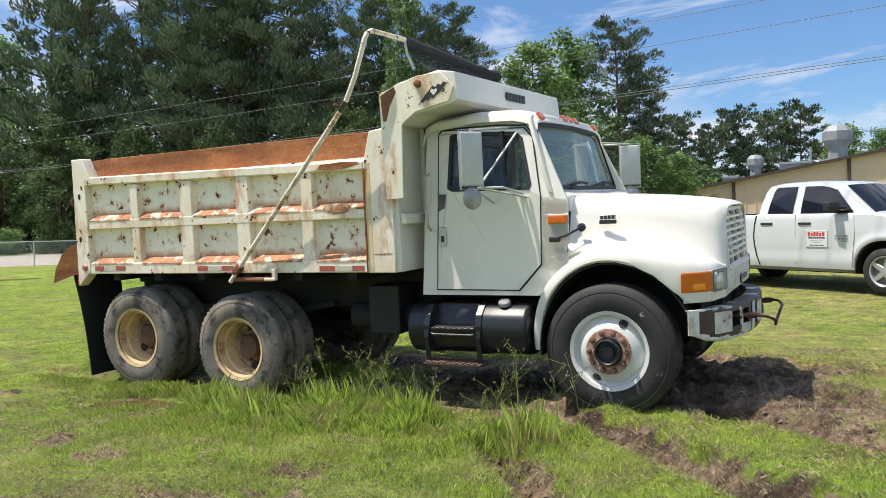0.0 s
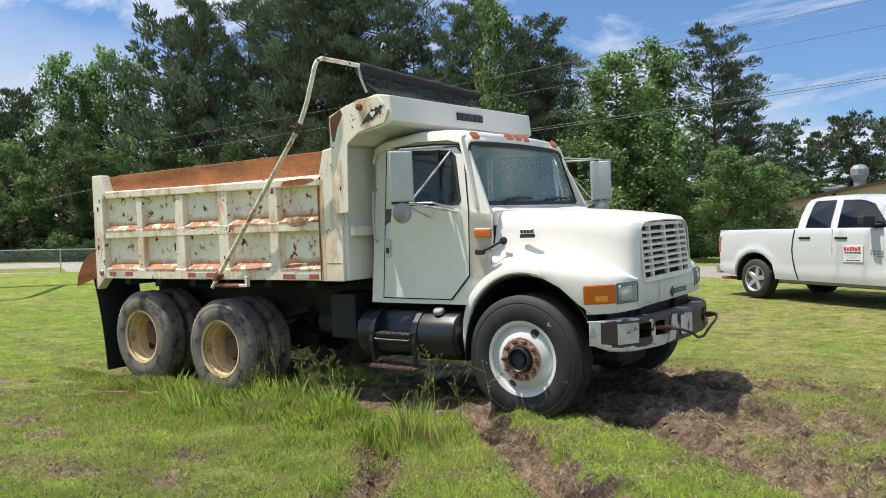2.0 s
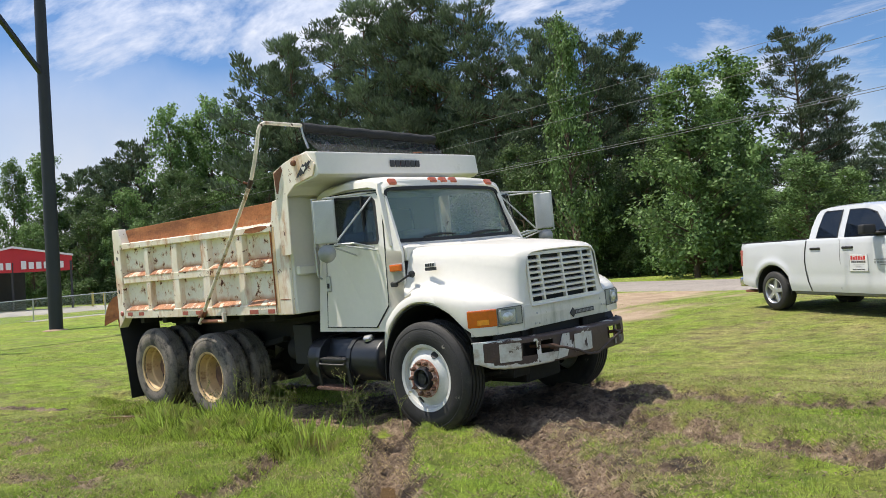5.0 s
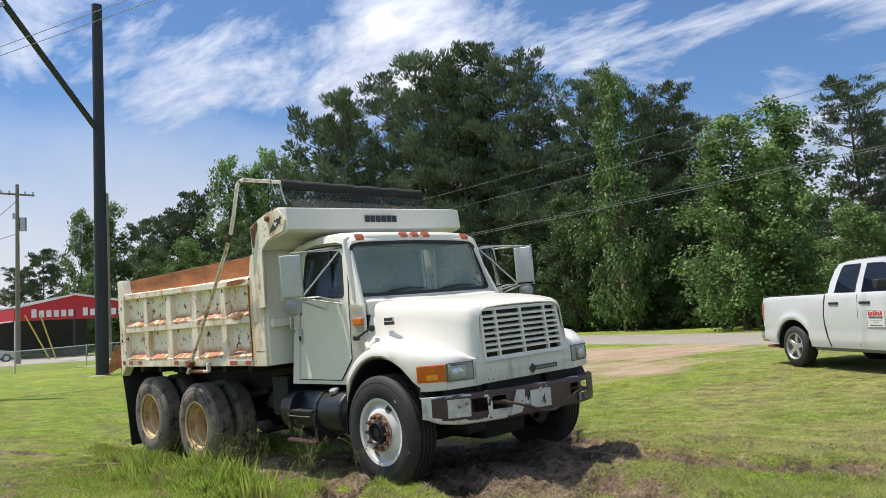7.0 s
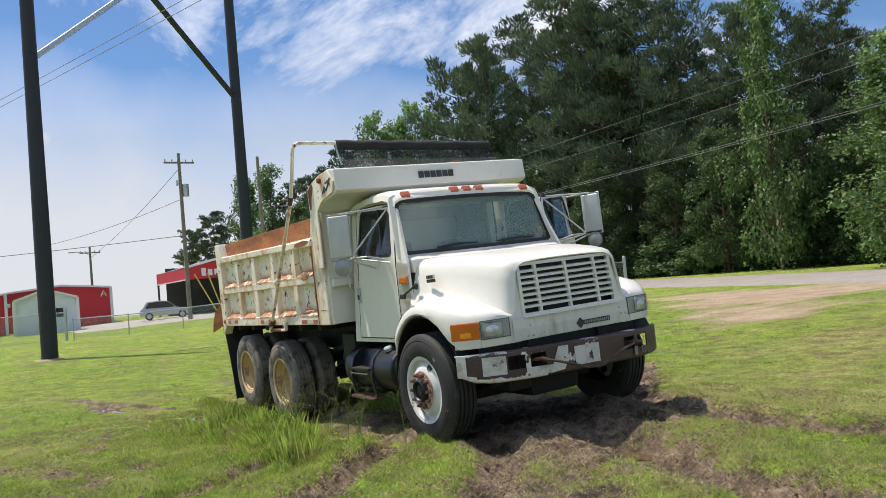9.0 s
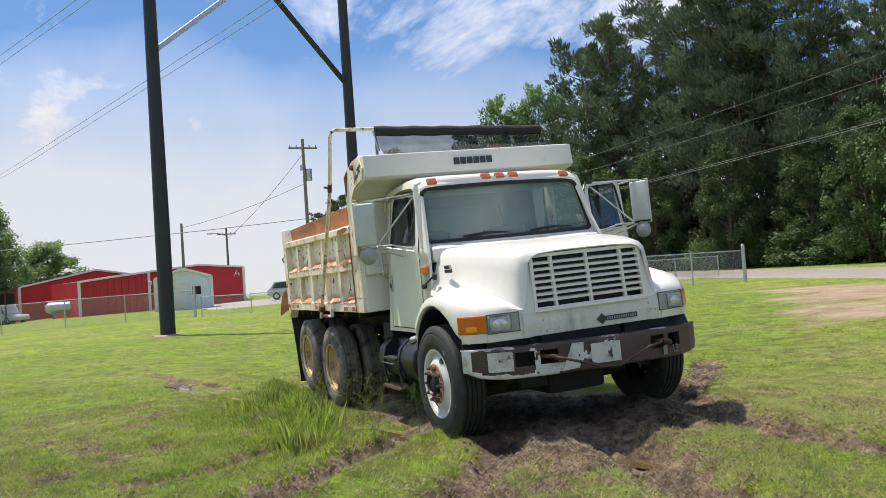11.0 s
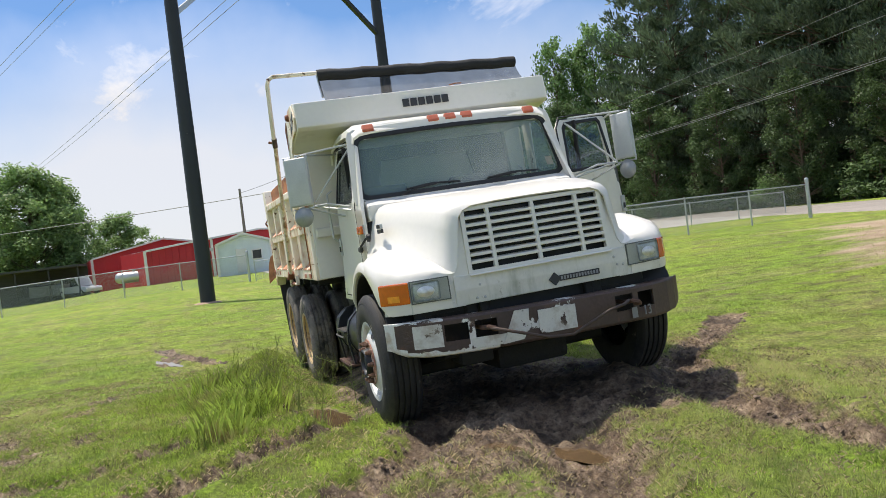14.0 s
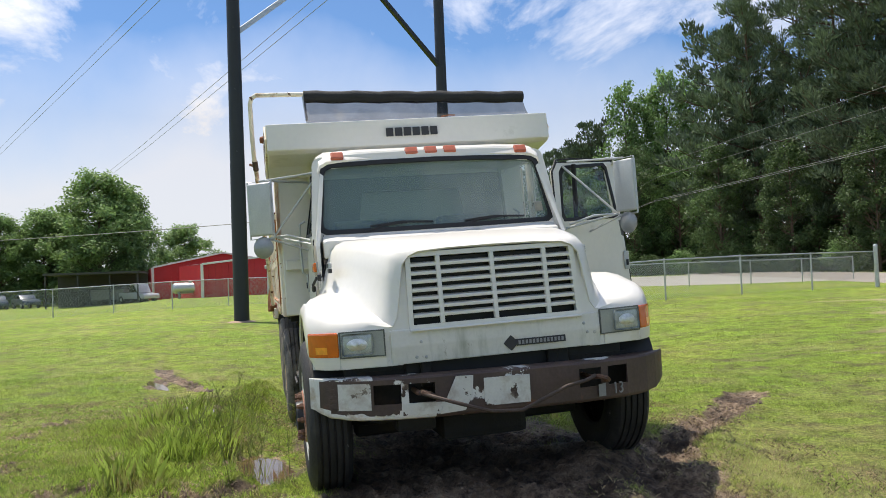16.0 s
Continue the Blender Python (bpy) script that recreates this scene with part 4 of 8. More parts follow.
        part("apron_plate", surface([[(x, y(yy), z + bow) for x, yy, z, bow in row] for row in (
            [(-6.205, 1.236, 1.475, 0), (-6.29, 1.262, 1.45, 0), (-6.40, 1.29, 1.35, 0.01), (-6.49, 1.31, 1.20, 0)],
            [(-6.205, 1.236, 1.30, 0), (-6.30, 1.258, 1.28, 0), (-6.42, 1.29, 1.19, 0), (-6.515, 1.315, 1.10, 0)],
            [(-6.205, 1.236, 1.14, 0), (-6.31, 1.255, 1.12, 0), (-6.43, 1.29, 1.08, 0), (-6.53, 1.315, 1.045, 0)])], None, 0.012), M_RUST, b, "bent rusted plate at the tail", smooth=True)
        part("edge_strip", box(-6.219, -6.206, min(y(1.13), y(1.25)), max(y(1.13), y(1.25)), 1.01, 1.47, 0.002), M_RUST, b, "rusty rear edge")
        for hx, hz in ((-6.105, 1.995), (-6.13, 1.525)):
            part("pin_hole", moved(lathe([(0, -0.002), (0.022, -0.002), (0.027, 0.0)], 12), pose(hx, y(1.2495), hz) @ Matrix.Diagonal((0.8, s * -1.0, 1.25, 1))), M_RUBBER, b, "dark pin hole")
        part("dent_patch", moved(lathe([(0, -0.012), (0.11, -0.010), (0.16, 0.0)], 20), pose(-2.678, y(1.238), 1.73) @ Matrix.Diagonal((1.0, 0.14 if s < 0 else -0.14, 0.30, 1))), M_LEDGERUST, b, "small rusty dent")
        for x0, x1, red, tz in ((-5.935, -5.79, 1, 1.20), (-5.79, -5.603, 0, 1.20), (-5.603, -5.458, 1, 1.20), (-4.425, -4.285, 1, 1.191), (-4.285, -4.10, 0, 1.191), (-4.10, -3.945, 1, 1.191), (-2.908, -2.73, 1, 1.18), (-2.73, -2.54, 0, 1.18), (-2.54, -2.41, 1, 1.18)):
            part("reflector_tape", box(x0, x1 - 0.004, min(y(1.2425), y(1.2455)), max(y(1.2425), y(1.2455)), tz - 0.024, tz + 0.024), M_REDLENS if red else M_WHITEREF, b, "faded red reflector tape" if red else "faded white reflector tape")
        part("side_lamp", moved(lathe([(0, -0.02), (0.03, -0.016), (0.04, 0)], 14), pose(-6.087, y(1.25), 1.21)), M_REDLENS, b, "round red lamp")
    part("apron_floor", prism([(-6.205, 1.15), (-6.50, 1.12), (-6.50, 1.14), (-6.205, 1.17)], "y", -1.2, 1.2), M_RUST, b)
    sub = part("bed_subframe", box(-6.065, -2.203, -0.52, -0.36, 0.98, 1.14, 0.006), M_FRAME, truck)
    again(sub, pose(0, 0.88, 0))
    for x in (-5.715, -5.096, -4.476, -3.856, -3.236, -2.617):
        part("cross_beam", box(x - 0.05, x + 0.05, -1.15, 1.15, 1.06, 1.14, 0.006), M_FRAME, truck)
    # cab shield over the roof
    sh = part("cab_shield", prism([(-2.10, 2.72), (-1.92, 2.785), (-1.56, 2.845), (-1.40, 2.815), (-1.375, 2.585), (-1.44, 2.555), (-1.80, 2.50), (-1.93, 2.42), (-2.08, 2.42)], "y", -1.235, 1.235, 0.012, 2), M_WHITE, truck, "white steel cab shield with rust at its corners")
    sh.matrix_basis = pose(0, 0.02, 0.015, 0.6, 0, 0) @ Matrix.Diagonal((1, 1.035, 1, 1))
    for s in SIDES:
        part("gusset", prism([(-2.11, 1.78), (-1.945, 1.79), (-1.92, 2.42), (-1.78, 2.515), (-1.46, 2.575), (-1.41, 2.69), (-1.53, 2.825), (-1.75, 2.815), (-1.95, 2.765), (-2.131, 2.70), (-2.131, 2.40)], "y", s * 1.236, s * 1.252, 0.004), M_BODY, sh)
        part("rust_corner", prism([(-2.12, 2.68), (-1.98, 2.745), (-1.96, 2.70), (-2.03, 2.58), (-2.07, 2.46), (-2.10, 2.46)], "y", s * 1.252, s * 1.2545), M_RUSTNUT, sh, "rust streak at the corner")
        part("bolt", moved(lathe([(0, -0.035), (0.028, -0.03), (0.034, 0)], 10), pose(-1.74, s * 1.253, 2.745)), M_RUSTNUT, sh)
        low = [(-1.745 + 0.024 * k, 2.572 + 0.006 * k + (0.018 if k % 2 else 0.0)) for k in range(8)]
        high = [(-1.445 - 0.026 * k, 2.752 - 0.006 * k - (0.020 if k % 2 else 0.0)) for k in range(8)]
        part("stepped_mark", prism(low + [(-1.53, 2.66)] + high + [(-1.66, 2.66)], "y", s * 1.252, s * 1.2555), M_LETTER, sh, "black stepped mark with a white gap")
        part("mark_gap", prism([(-1.595, 2.635), (-1.558, 2.672), (-1.566, 2.692), (-1.590, 2.682), (-1.612, 2.692), (-1.626, 2.672)], "y", s * 1.2555, s * 1.2575), M_WHITE, sh)
    wide, gap = 0.062, 0.0155
    for k in range(6):
        y0 = -0.235 + k * (wide + gap)
        part("letter_bar", prism([(y0, 2.66), (y0 + wide, 2.66), (y0 + wide, 2.735), (y0, 2.735)], "x", -1.394 + 0.004, -1.381, 0.0), M_LETTER, sh, "dark block of the maker's lettering", pose(0.012, 0, 0))
    part("top_scratch", tube([(-1.54, 0.30, 2.85), (-1.50, 0.36, 2.853), (-1.52, 0.42, 2.853)], 0.006, 5), M_RUST, sh)


def wheel_mesh_tyre(width, r=0.527, lugs=0):
    h = width / 2
    prof = [(0.292, -h + 0.035), (0.30, -h + 0.012), (0.34, -h - 0.004), (0.40, -h - 0.012), (0.455, -h - 0.004), (0.462, -h), (0.468, -h - 0.003), (0.492, -h + 0.004), (r - 0.012, -h + 0.022)]
    tread = [(r, -h + 0.036)]
    for k in range(4):
        c = -h + 0.036 + (width - 0.072) * (k + 0.7) / 4.4
        tread += [(r, c - 0.008), (r - 0.014, c - 0.006), (r - 0.014, c + 0.006), (r, c + 0.008)]
    tread += [(r, h - 0.036)]
    prof = prof + tread + [(a, -w) for a, w in prof[::-1]]
    bm = lathe(prof, lugs or 56)
    # notched shoulders
    for v in bm.verts if lugs else ():
        rad = math.hypot(v.co.x, v.co.z)
        if rad > r - 0.02 and abs(v.co.y) > h * 0.62 and round(math.atan2(v.co.z, v.co.x) / (2 * math.pi / lugs)) % 2:
            v.co.x, v.co.z = v.co.x * (1 - 0.016 / rad), v.co.z * (1 - 0.016 / rad)
    return bm


def nut_ring(parent, y, ring, count, material, size=0.017, length=0.045, sgn=1):
    first = None
    for k in range(count):
        a = 2 * math.pi * k / count
        m = pose(ring * math.cos(a), y, ring * math.sin(a))
        if first is None:
            first = part("wheel_nut", lathe([(0, -length * sgn), (size * 0.6, -length * sgn), (size * 0.7, -length * 0.55 * sgn), (size, -length * 0.5 * sgn), (size, 0)], 6), material, parent, "", m)
        else:
            again(first, m)


def wheels(truck):
    ty = wheel_mesh_tyre(0.275)
    me_tyre = mesh_of("tyre", ty, M_TYRE, True)
    me_dusty = mesh_of("tyre", wheel_mesh_tyre(0.275, 0.543, 104), M_TYREDUST, True)
    for s in SIDES:
        # front: white disc wheel that bulges outwards
        w = empty("front_wheel", pose(-0.215, -1.042 if s < 0 else 1.10, 0.503))
        w.parent = truck
        t = new("tyre", me_tyre)
        t.parent = w
        o = s
        rim = part("rim", lathe([(0.302, -o * -0.10), (0.285, o * 0.09), (0.29, o * 0.128), (0.318, o * 0.136), (0.322, o * 0.128), (0.312, o * 0.115), (0.285, o * 0.112), (0.278, o * 0.085), (0.262, o * 0.085), (0.225, o * 0.118), (0.185, o * 0.137), (0.16, o * 0.142), (0.0, o * 0.142)], 48), M_RIMW, w, "white painted disc rim", smooth=True)
        part("hub_flange", lathe([(0.182, o * 0.143), (0.179, o * 0.151), (0.118, o * 0.153), (0.11, o * 0.143)], 32), M_FLANGE, w, "rusted flange", smooth=True)
        part("hub", lathe([(0.110, o * 0.14), (0.104, o * 0.195), (0.094, o * 0.200), (0.086, o * 0.192), (0.080, o * 0.160), (0.055, o * 0.158), (0.050, o * 0.182), (0.0, o * 0.186)], 24), M_BLACK, w, smooth=True)
        nut_ring(w, o * 0.150, 0.150, 10, M_HUB, 0.021, 0.05, -o)
        for a in (62, 242):
            m = Matrix.Rotation(-radians(a), 4, "Y") @ Matrix.Translation((0.243, o * 0.103, 0)) @ Matrix.Rotation(radians(-42 * o), 4, "Z")
            part("hand_hole", lathe([(0, o * 0.006), (0.036, o * 0.006), (0.036, o * -0.02), (0, o * -0.02)], 18), M_RUBBER, rim, "dark hole", m)
        # rear tandem: twin tyres on deep cream rims
        for x, z in ((-4.006, 0.372), (-5.431, 0.44)):
            w = empty("rear_wheel", pose(x, s * 1.06, z))
            w.parent = truck
            for off in (0.0, -0.325):
                t = new("tyre", me_dusty)
                t.parent = w
                t.matrix_basis = pose(0, o * off, 0, 0, 7 if off else 0, 0)
            rim = part("rim", lathe([(0.300, o * 0.10), (0.29, o * 0.128), (0.318, o * 0.138), (0.322, o * 0.128), (0.312, o * 0.112), (0.290, o * 0.10), (0.282, o * 0.05), (0.276, o * 0.02), (0.256, o * 0.008), (0.249, o * -0.02), (0.246, o * -0.10), (0.240, o * -0.118)], 48), M_RIM, w, "dirty cream deep-dish rim", smooth=True)
            disc = part("disc", lathe([(0.247, o * -0.112), (0.232, o * -0.098), (0.215, o * -0.096), (0.190, o * -0.112), (0.165, o * -0.128), (0.10, o * -0.130), (0.0, o * -0.130)], 40), M_RIMDISC, w, "brown stained wheel disc", smooth=True)
            part("hub", lathe([(0.128, o * -0.128), (0.120, o * -0.04), (0.108, o * -0.022), (0.085, o * -0.015), (0.0, o * -0.012)], 20), M_HUB, w, "rusted axle hub", smooth=True)
            nut_ring(w, o * -0.130, 0.160, 10, M_HUB, 0.016, 0.04, -o)
            hole_at = -135 if x < -5 else -86
            for k in range(2):
                a = radians(hole_at + 180 * k)
                part("hand_hole", lathe([(0, o * 0.004), (0.046, o * 0.004), (0.050, o * -0.012), (0, o * -0.012)], 18), M_RUBBER, disc, "dark hole", pose(0.208 * math.cos(a), o * -0.097, 0.208 * math.sin(a)))
    for x, z in ((-4.006, 0.372), (-5.431, 0.44)):
        part("rear_axle", into(tube([(x, -0.9, z), (x, 0.9, z)], 0.075, 12), moved(lathe([(0, -0.2), (0.13, -0.17), (0.19, 0), (0.13, 0.17), (0, 0.2)], 16, "x"), pose(x, 0.05, z))), M_FRAME, truck, smooth=True)
    part("front_axle", into(box(-0.29, -0.14, -0.84, 0.84, 0.32, 0.46, 0.02), tube([(-0.215, -0.95, 0.5), (-0.215, -0.78, 0.44)], 0.06, 8)), M_FRAME, truck)


def chassis(truck):
    for s in SIDES:
        part("frame_rail", box(-6.065, 0.55, s * 0.43 - 0.035, s * 0.43 + 0.035, 0.72, 0.98, 0.008), M_FRAME, truck)
        part("spring_pack", prism([(-3.236, 0.80), (-4.682, 0.56), (-6.05, 0.84), (-6.05, 0.78), (-4.682, 0.46), (-3.236, 0.74)], "y", s * 0.48, s * 0.58, 0.005), M_FRAME, truck)
        part("front_spring", prism([(0.35, 0.66), (-0.2, 0.52), (-0.8, 0.68), (-0.8, 0.63), (-0.2, 0.44), (0.35, 0.61)], "y", s * 0.38, s * 0.46, 0.005), M_FRAME, truck)
        part("walking_beam", prism([(-4.011, 0.42), (-4.724, 0.36), (-5.426, 0.46), (-5.426, 0.36), (-4.724, 0.20), (-4.011, 0.30)], "y", s * 0.62, s * 0.72, 0.01), M_FRAME, truck)
        part("mud_flap", surface([[(-6.20 - 0.135 * z + 0.03 * math.sin(z * 3 + y * 5) + 0.07 * (1.2 - y), s * y * (0.975 + 0.025 * z), z) for y in (1.20, 1.05, 0.9, 0.75, 0.60)] for z in (-0.02, 0.2, 0.4, 0.6, 0.8, 1.0, 1.14)], None, 0.012), M_RUBBER, truck, "black rubber mud flap", smooth=True)
    part("hoist", into(box(-3.236, -2.307, -0.30, 0.30, 0.70, 1.1, 0.02), tube([(-2.513, 0, 0.55), (-4.269, 0, 1.08)], 0.10, 12)), M_FRAME, truck)
    part("drive_shaft", tube([(-1.2, 0, 0.62), (-3.959, 0.05, 0.42)], 0.05, 10), M_FRAME, truck)
    part("gearbox", box(-1.7, -0.9, -0.26, 0.26, 0.50, 0.95, 0.05, 2), M_FRAME, truck)
    part("engine", box(-0.8, 0.35, -0.33, 0.33, 0.50, 1.30, 0.05, 2), M_FRAME, truck)
    part("oil_pan", box(-0.95, 0.30, -0.30, 0.30, 0.31, 0.52, 0.05, 2), M_FRAME, truck)
    part("steering_gear", box(0.12, 0.40, -0.62, -0.36, 0.42, 0.86, 0.03, 2), M_FRAME, truck)
    part("tie_rod", tube([(-0.42, -0.92, 0.40), (-0.42, 0.92, 0.40)], 0.028, 8), M_FRAME, truck, smooth=True)
    part("stabiliser_bar", tube([(-0.05, -0.80, 0.44), (0.30, -0.72, 0.50), (0.34, 0.72, 0.50), (-0.05, 0.80, 0.44)], 0.024, 8), M_FRAME, truck, smooth=True)
    part("bell_housing", box(-1.45, -0.80, -0.34, 0.34, 0.36, 0.80, 0.08, 3), M_FRAME, truck)
    # matte black sheet added so the gap under the nose stays dark
    part("radiator_support", box(0.44, 0.47, -0.95, 0.95, 0.70, 0.95, 0.01), M_RUBBER, truck)
    part("radiator", box(0.40, 0.50, -0.56, 0.56, 0.62, 1.56, 0.01), M_RUBBER, truck)
    part("air_tank", tube([(-2.926, -0.62, 0.66), (-2.152, -0.62, 0.66)], 0.13, 16), M_FRAME, truck, smooth=True)
    part("air_tank", tube([(-2.720, 0.66, 0.66), (-1.0, 0.66, 0.66)], 0.22, 16), M_BLACK, truck, smooth=True)
    part("box_bracket", box(-2.637, -2.30, -0.86, -0.5, 0.52, 0.98, 0.02, 2), M_RUBBER, truck)
    part("frame_crossmember", box(-3.443, -3.340, -0.43, 0.43, 0.74, 0.96, 0.01), M_FRAME, truck)
    # fuel tank with straps and steps on the near side
    barrel = [(-1.085, 0.475), (-1.125, 0.56), (-1.13, 0.66), (-1.10, 0.75), (-1.02, 0.825), (-0.90, 0.85), (-0.62, 0.85), (-0.56, 0.80), (-0.56, 0.45), (-0.62, 0.40), (-0.90, 0.395), (-1.01, 0.415)]
    notched = [(-1.085, 0.475), (-1.122, 0.56), (-1.122, 0.632), (-1.06, 0.642), (-1.02, 0.66), (-0.985, 0.75), (-0.95, 0.838), (-0.62, 0.842), (-0.565, 0.80), (-0.565, 0.45), (-0.62, 0.405), (-0.90, 0.40), (-1.01, 0.42)]
    bt = prism(barrel, "x", -2.07, -1.85, 0.035, 3)
    into(bt, prism(notched, "x", -1.88, -1.35, 0.004))
    into(bt, prism(barrel, "x", -1.385, -0.93, 0.035, 3))
    tank = part("fuel_tank", bt, M_TANK, truck, "black saddle tank with scuffs and dust", smooth=True)
    fat = lambda loop, d: [(-0.84 + (y + 0.84) * (1 + d / 0.29), 0.622 + (z - 0.622) * (1 + d / 0.228)) for y, z in loop]
    for x in (-1.865, -1.365):
        part("strap", prism(fat(barrel, 0.010), "x", x - 0.032, x + 0.032, 0.004), M_TANK, tank)
        part("step_hanger", prism([(-1.145, 0.62), (-1.150, 0.56), (-1.115, 0.34), (-1.10, 0.34), (-1.13, 0.56), (-1.12, 0.62)], "x", x - 0.022, x + 0.022), M_BLACK, tank)
    part("filler_cap", moved(lathe([(0, 0.045), (0.045, 0.042), (0.055, 0.03), (0.055, 0)], 18, "z"), pose(-1.16, -1.0, 0.835, 18, 0, 0)), M_STEEL, tank, "dull metal cap")
    up = part("upper_step", box(-1.80, -1.39, -1.165, -1.03, 0.630, 0.650, 0.004), M_BLACK, tank, "worn metal tread")
    part("step_lip", tube([(-1.80, -1.167, 0.600), (-1.78, -1.172, 0.592), (-1.41, -1.172, 0.592), (-1.39, -1.167, 0.600)], 0.009, 6), M_TREAD, up)
    for k in range(7):
        part("tread_bar", box(-1.785 + k * 0.055, -1.76 + k * 0.055, -1.167, -1.05, 0.649, 0.655, 0.001), M_TREAD, up)
    st = part("lower_step", box(-1.89, -1.34, -1.165, -0.98, 0.315, 0.340, 0.006), M_STEPRUST, tank, "brown rusted step tread")
    for k in range(9):
        part("tread_bar", box(-1.875 + k * 0.058, -1.845 + k * 0.058, -1.167, -0.99, 0.338, 0.347, 0.002), M_STEPRUST, st)


WIN = [(-1.660, 1.850), (-1.655, 2.295), (-1.615, 2.335), (-1.035, 2.290), (-0.975, 2.235), (-0.885, 1.850), (-0.905, 1.805), (-1.615, 1.825)]
DOOR = [(-1.806, 0.955), (-1.775, 2.330), (-1.745, 2.362), (-0.960, 2.325), (-0.880, 2.240), (-0.800, 1.740), (-0.815, 1.170), (-1.020, 0.950)]
CABSIDE = [(-1.960, 0.905), (-1.900, 2.340), (-1.860, 2.400), (-0.900, 2.400), (-0.830, 2.280), (-0.572, 1.700), (-0.572, 1.100), (-0.860, 0.905)]


def cab_y(z, s, out=0.0):
    """How far out the cab's side stands: upright to the belt, leaning in above it."""
    y = 1.012
    if z > 1.80:
        y -= 0.185 * (z - 1.80)
    return s * (y + out)


def fattened(loop, d):
    cx, cz = sum(p[0] for p in loop) / len(loop), sum(p[1] for p in loop) / len(loop)
    return [(x + d * (1 if x > cx else -1), z + d * (1 if z > cz else -1)) for x, z in loop]


def door_parts(holder, s, depth=0.05):
    """The door's shell, glass, seals and handle, in the cab's own axes."""
    pl = lambda u, v: (u, cab_y(v, s, 0.004), v)
    shell = part("door_shell", frame_panel(DOOR, WIN, pl, -0.03 * s if s < 0 else 0.03), M_WHITE, holder)
    part("door_seal", frame_panel(fattened(DOOR, 0.006), fattened(DOOR, -0.004), lambda u, v: (u, cab_y(v, s, 0.006), v), 0.010), M_RUBBER, holder)
    part("window_seal", frame_panel(fattened(WIN, 0.008), fattened(WIN, -0.022), lambda u, v: (u, cab_y(v, s, 0.008), v), 0.012), M_RUBBER, holder)
    g = part("window_glass", sheet(fattened(WIN, -0.01), lambda u, v: (u, cab_y(v, s, -0.01), v), 0.004), M_TINT if s < 0 else M_CLEAR, holder)
    g.visible_shadow = False
    part("vent_bar", prism([(-1.135, 1.80), (-1.155, 2.31), (-1.135, 2.31), (-1.115, 1.80)], "y", cab_y(2.05, s, -0.025), cab_y(2.05, s, 0.012)), M_RUBBER, holder)
    part("door_lock", box(-1.765, -1.692, *sorted((cab_y(1.4, s, 0.003), cab_y(1.4, s, 0.014))), 1.338, 1.508, 0.006), M_STEEL, holder, "metal lock plate")
    part("latch_lever", box(-1.742, -1.713, *sorted((cab_y(1.4, s, 0.012), cab_y(1.4, s, 0.024))), 1.375, 1.43, 0.004), M_BLACK, holder)
    part("drip_rail", tube([(-1.80, cab_y(2.37, s, 0.016), 2.372), (-1.2, cab_y(2.37, s, 0.018), 2.368), (-0.94, cab_y(2.35, s, 0.016), 2.345), (-0.85, cab_y(2.2, s, 0.014), 2.24)], 0.007, 5), M_RUBBER, holder)


def mirror_parts(holder, s):
    """West-coast mirror on its bars, with a round wide-angle mirror below."""
    cx, cy = (-1.245, s * 1.395) if s < 0 else (-1.25, s * 1.42)
    turn = pose(cx, cy, 0, 0, 0, -30 if s < 0 else -4)
    mir = part("mirror_head", moved(box(-0.030, 0.024, -0.108, 0.108, 1.845, 2.285, 0.018, 3), turn), M_MIRROR, holder, "dull grey mirror head", smooth=True)
    part("mirror_glass", moved(box(-0.040, -0.036, -0.085, 0.085, 1.86, 2.27), turn), M_CHROME, mir)
    part("mirror_frame", tube([turn @ Vector(p) for p in ((0.0, 0.11, 1.82), (0.0, 0.11, 2.30), (0.0, -0.11, 2.30), (0.0, -0.11, 1.82), (0.0, 0.11, 1.82))], 0.008, 6), M_STEEL, mir)
    part("round_mirror", moved(lathe([(0, 0.03), (0.06, 0.022), (0.092, 0.0), (0.088, -0.012), (0, -0.012)], 24, "x"), turn @ pose(0, 0, 1.745)), M_ROUNDMIRROR, holder, "round wide-angle mirror", smooth=True)
    yb = lambda z: cab_y(z, s, 0.012)
    bars = [[(cx, cy, 2.30), (-1.1, yb(2.34), 2.335)], [(cx, cy - s * 0.10, 2.30), (-1.75, yb(2.34), 2.33)], [(cx + 0.02, cy - s * 0.10, 1.84), (-1.02, yb(2.28), 2.29)],
            [(cx, cy - s * 0.1, 1.83), (-0.90, yb(1.72), 1.735)], [(cx, cy - s * 0.06, 1.815), (-1.22, yb(1.7), 1.70)], [(cx, cy - s * 0.12, 1.83), (-1.05, cy - s * 0.2, 1.825), (-0.95, yb(1.75), 1.77)]]
    for b in bars:
        part("mirror_bar", tube(b, 0.010, 6), M_MIRROR, holder)


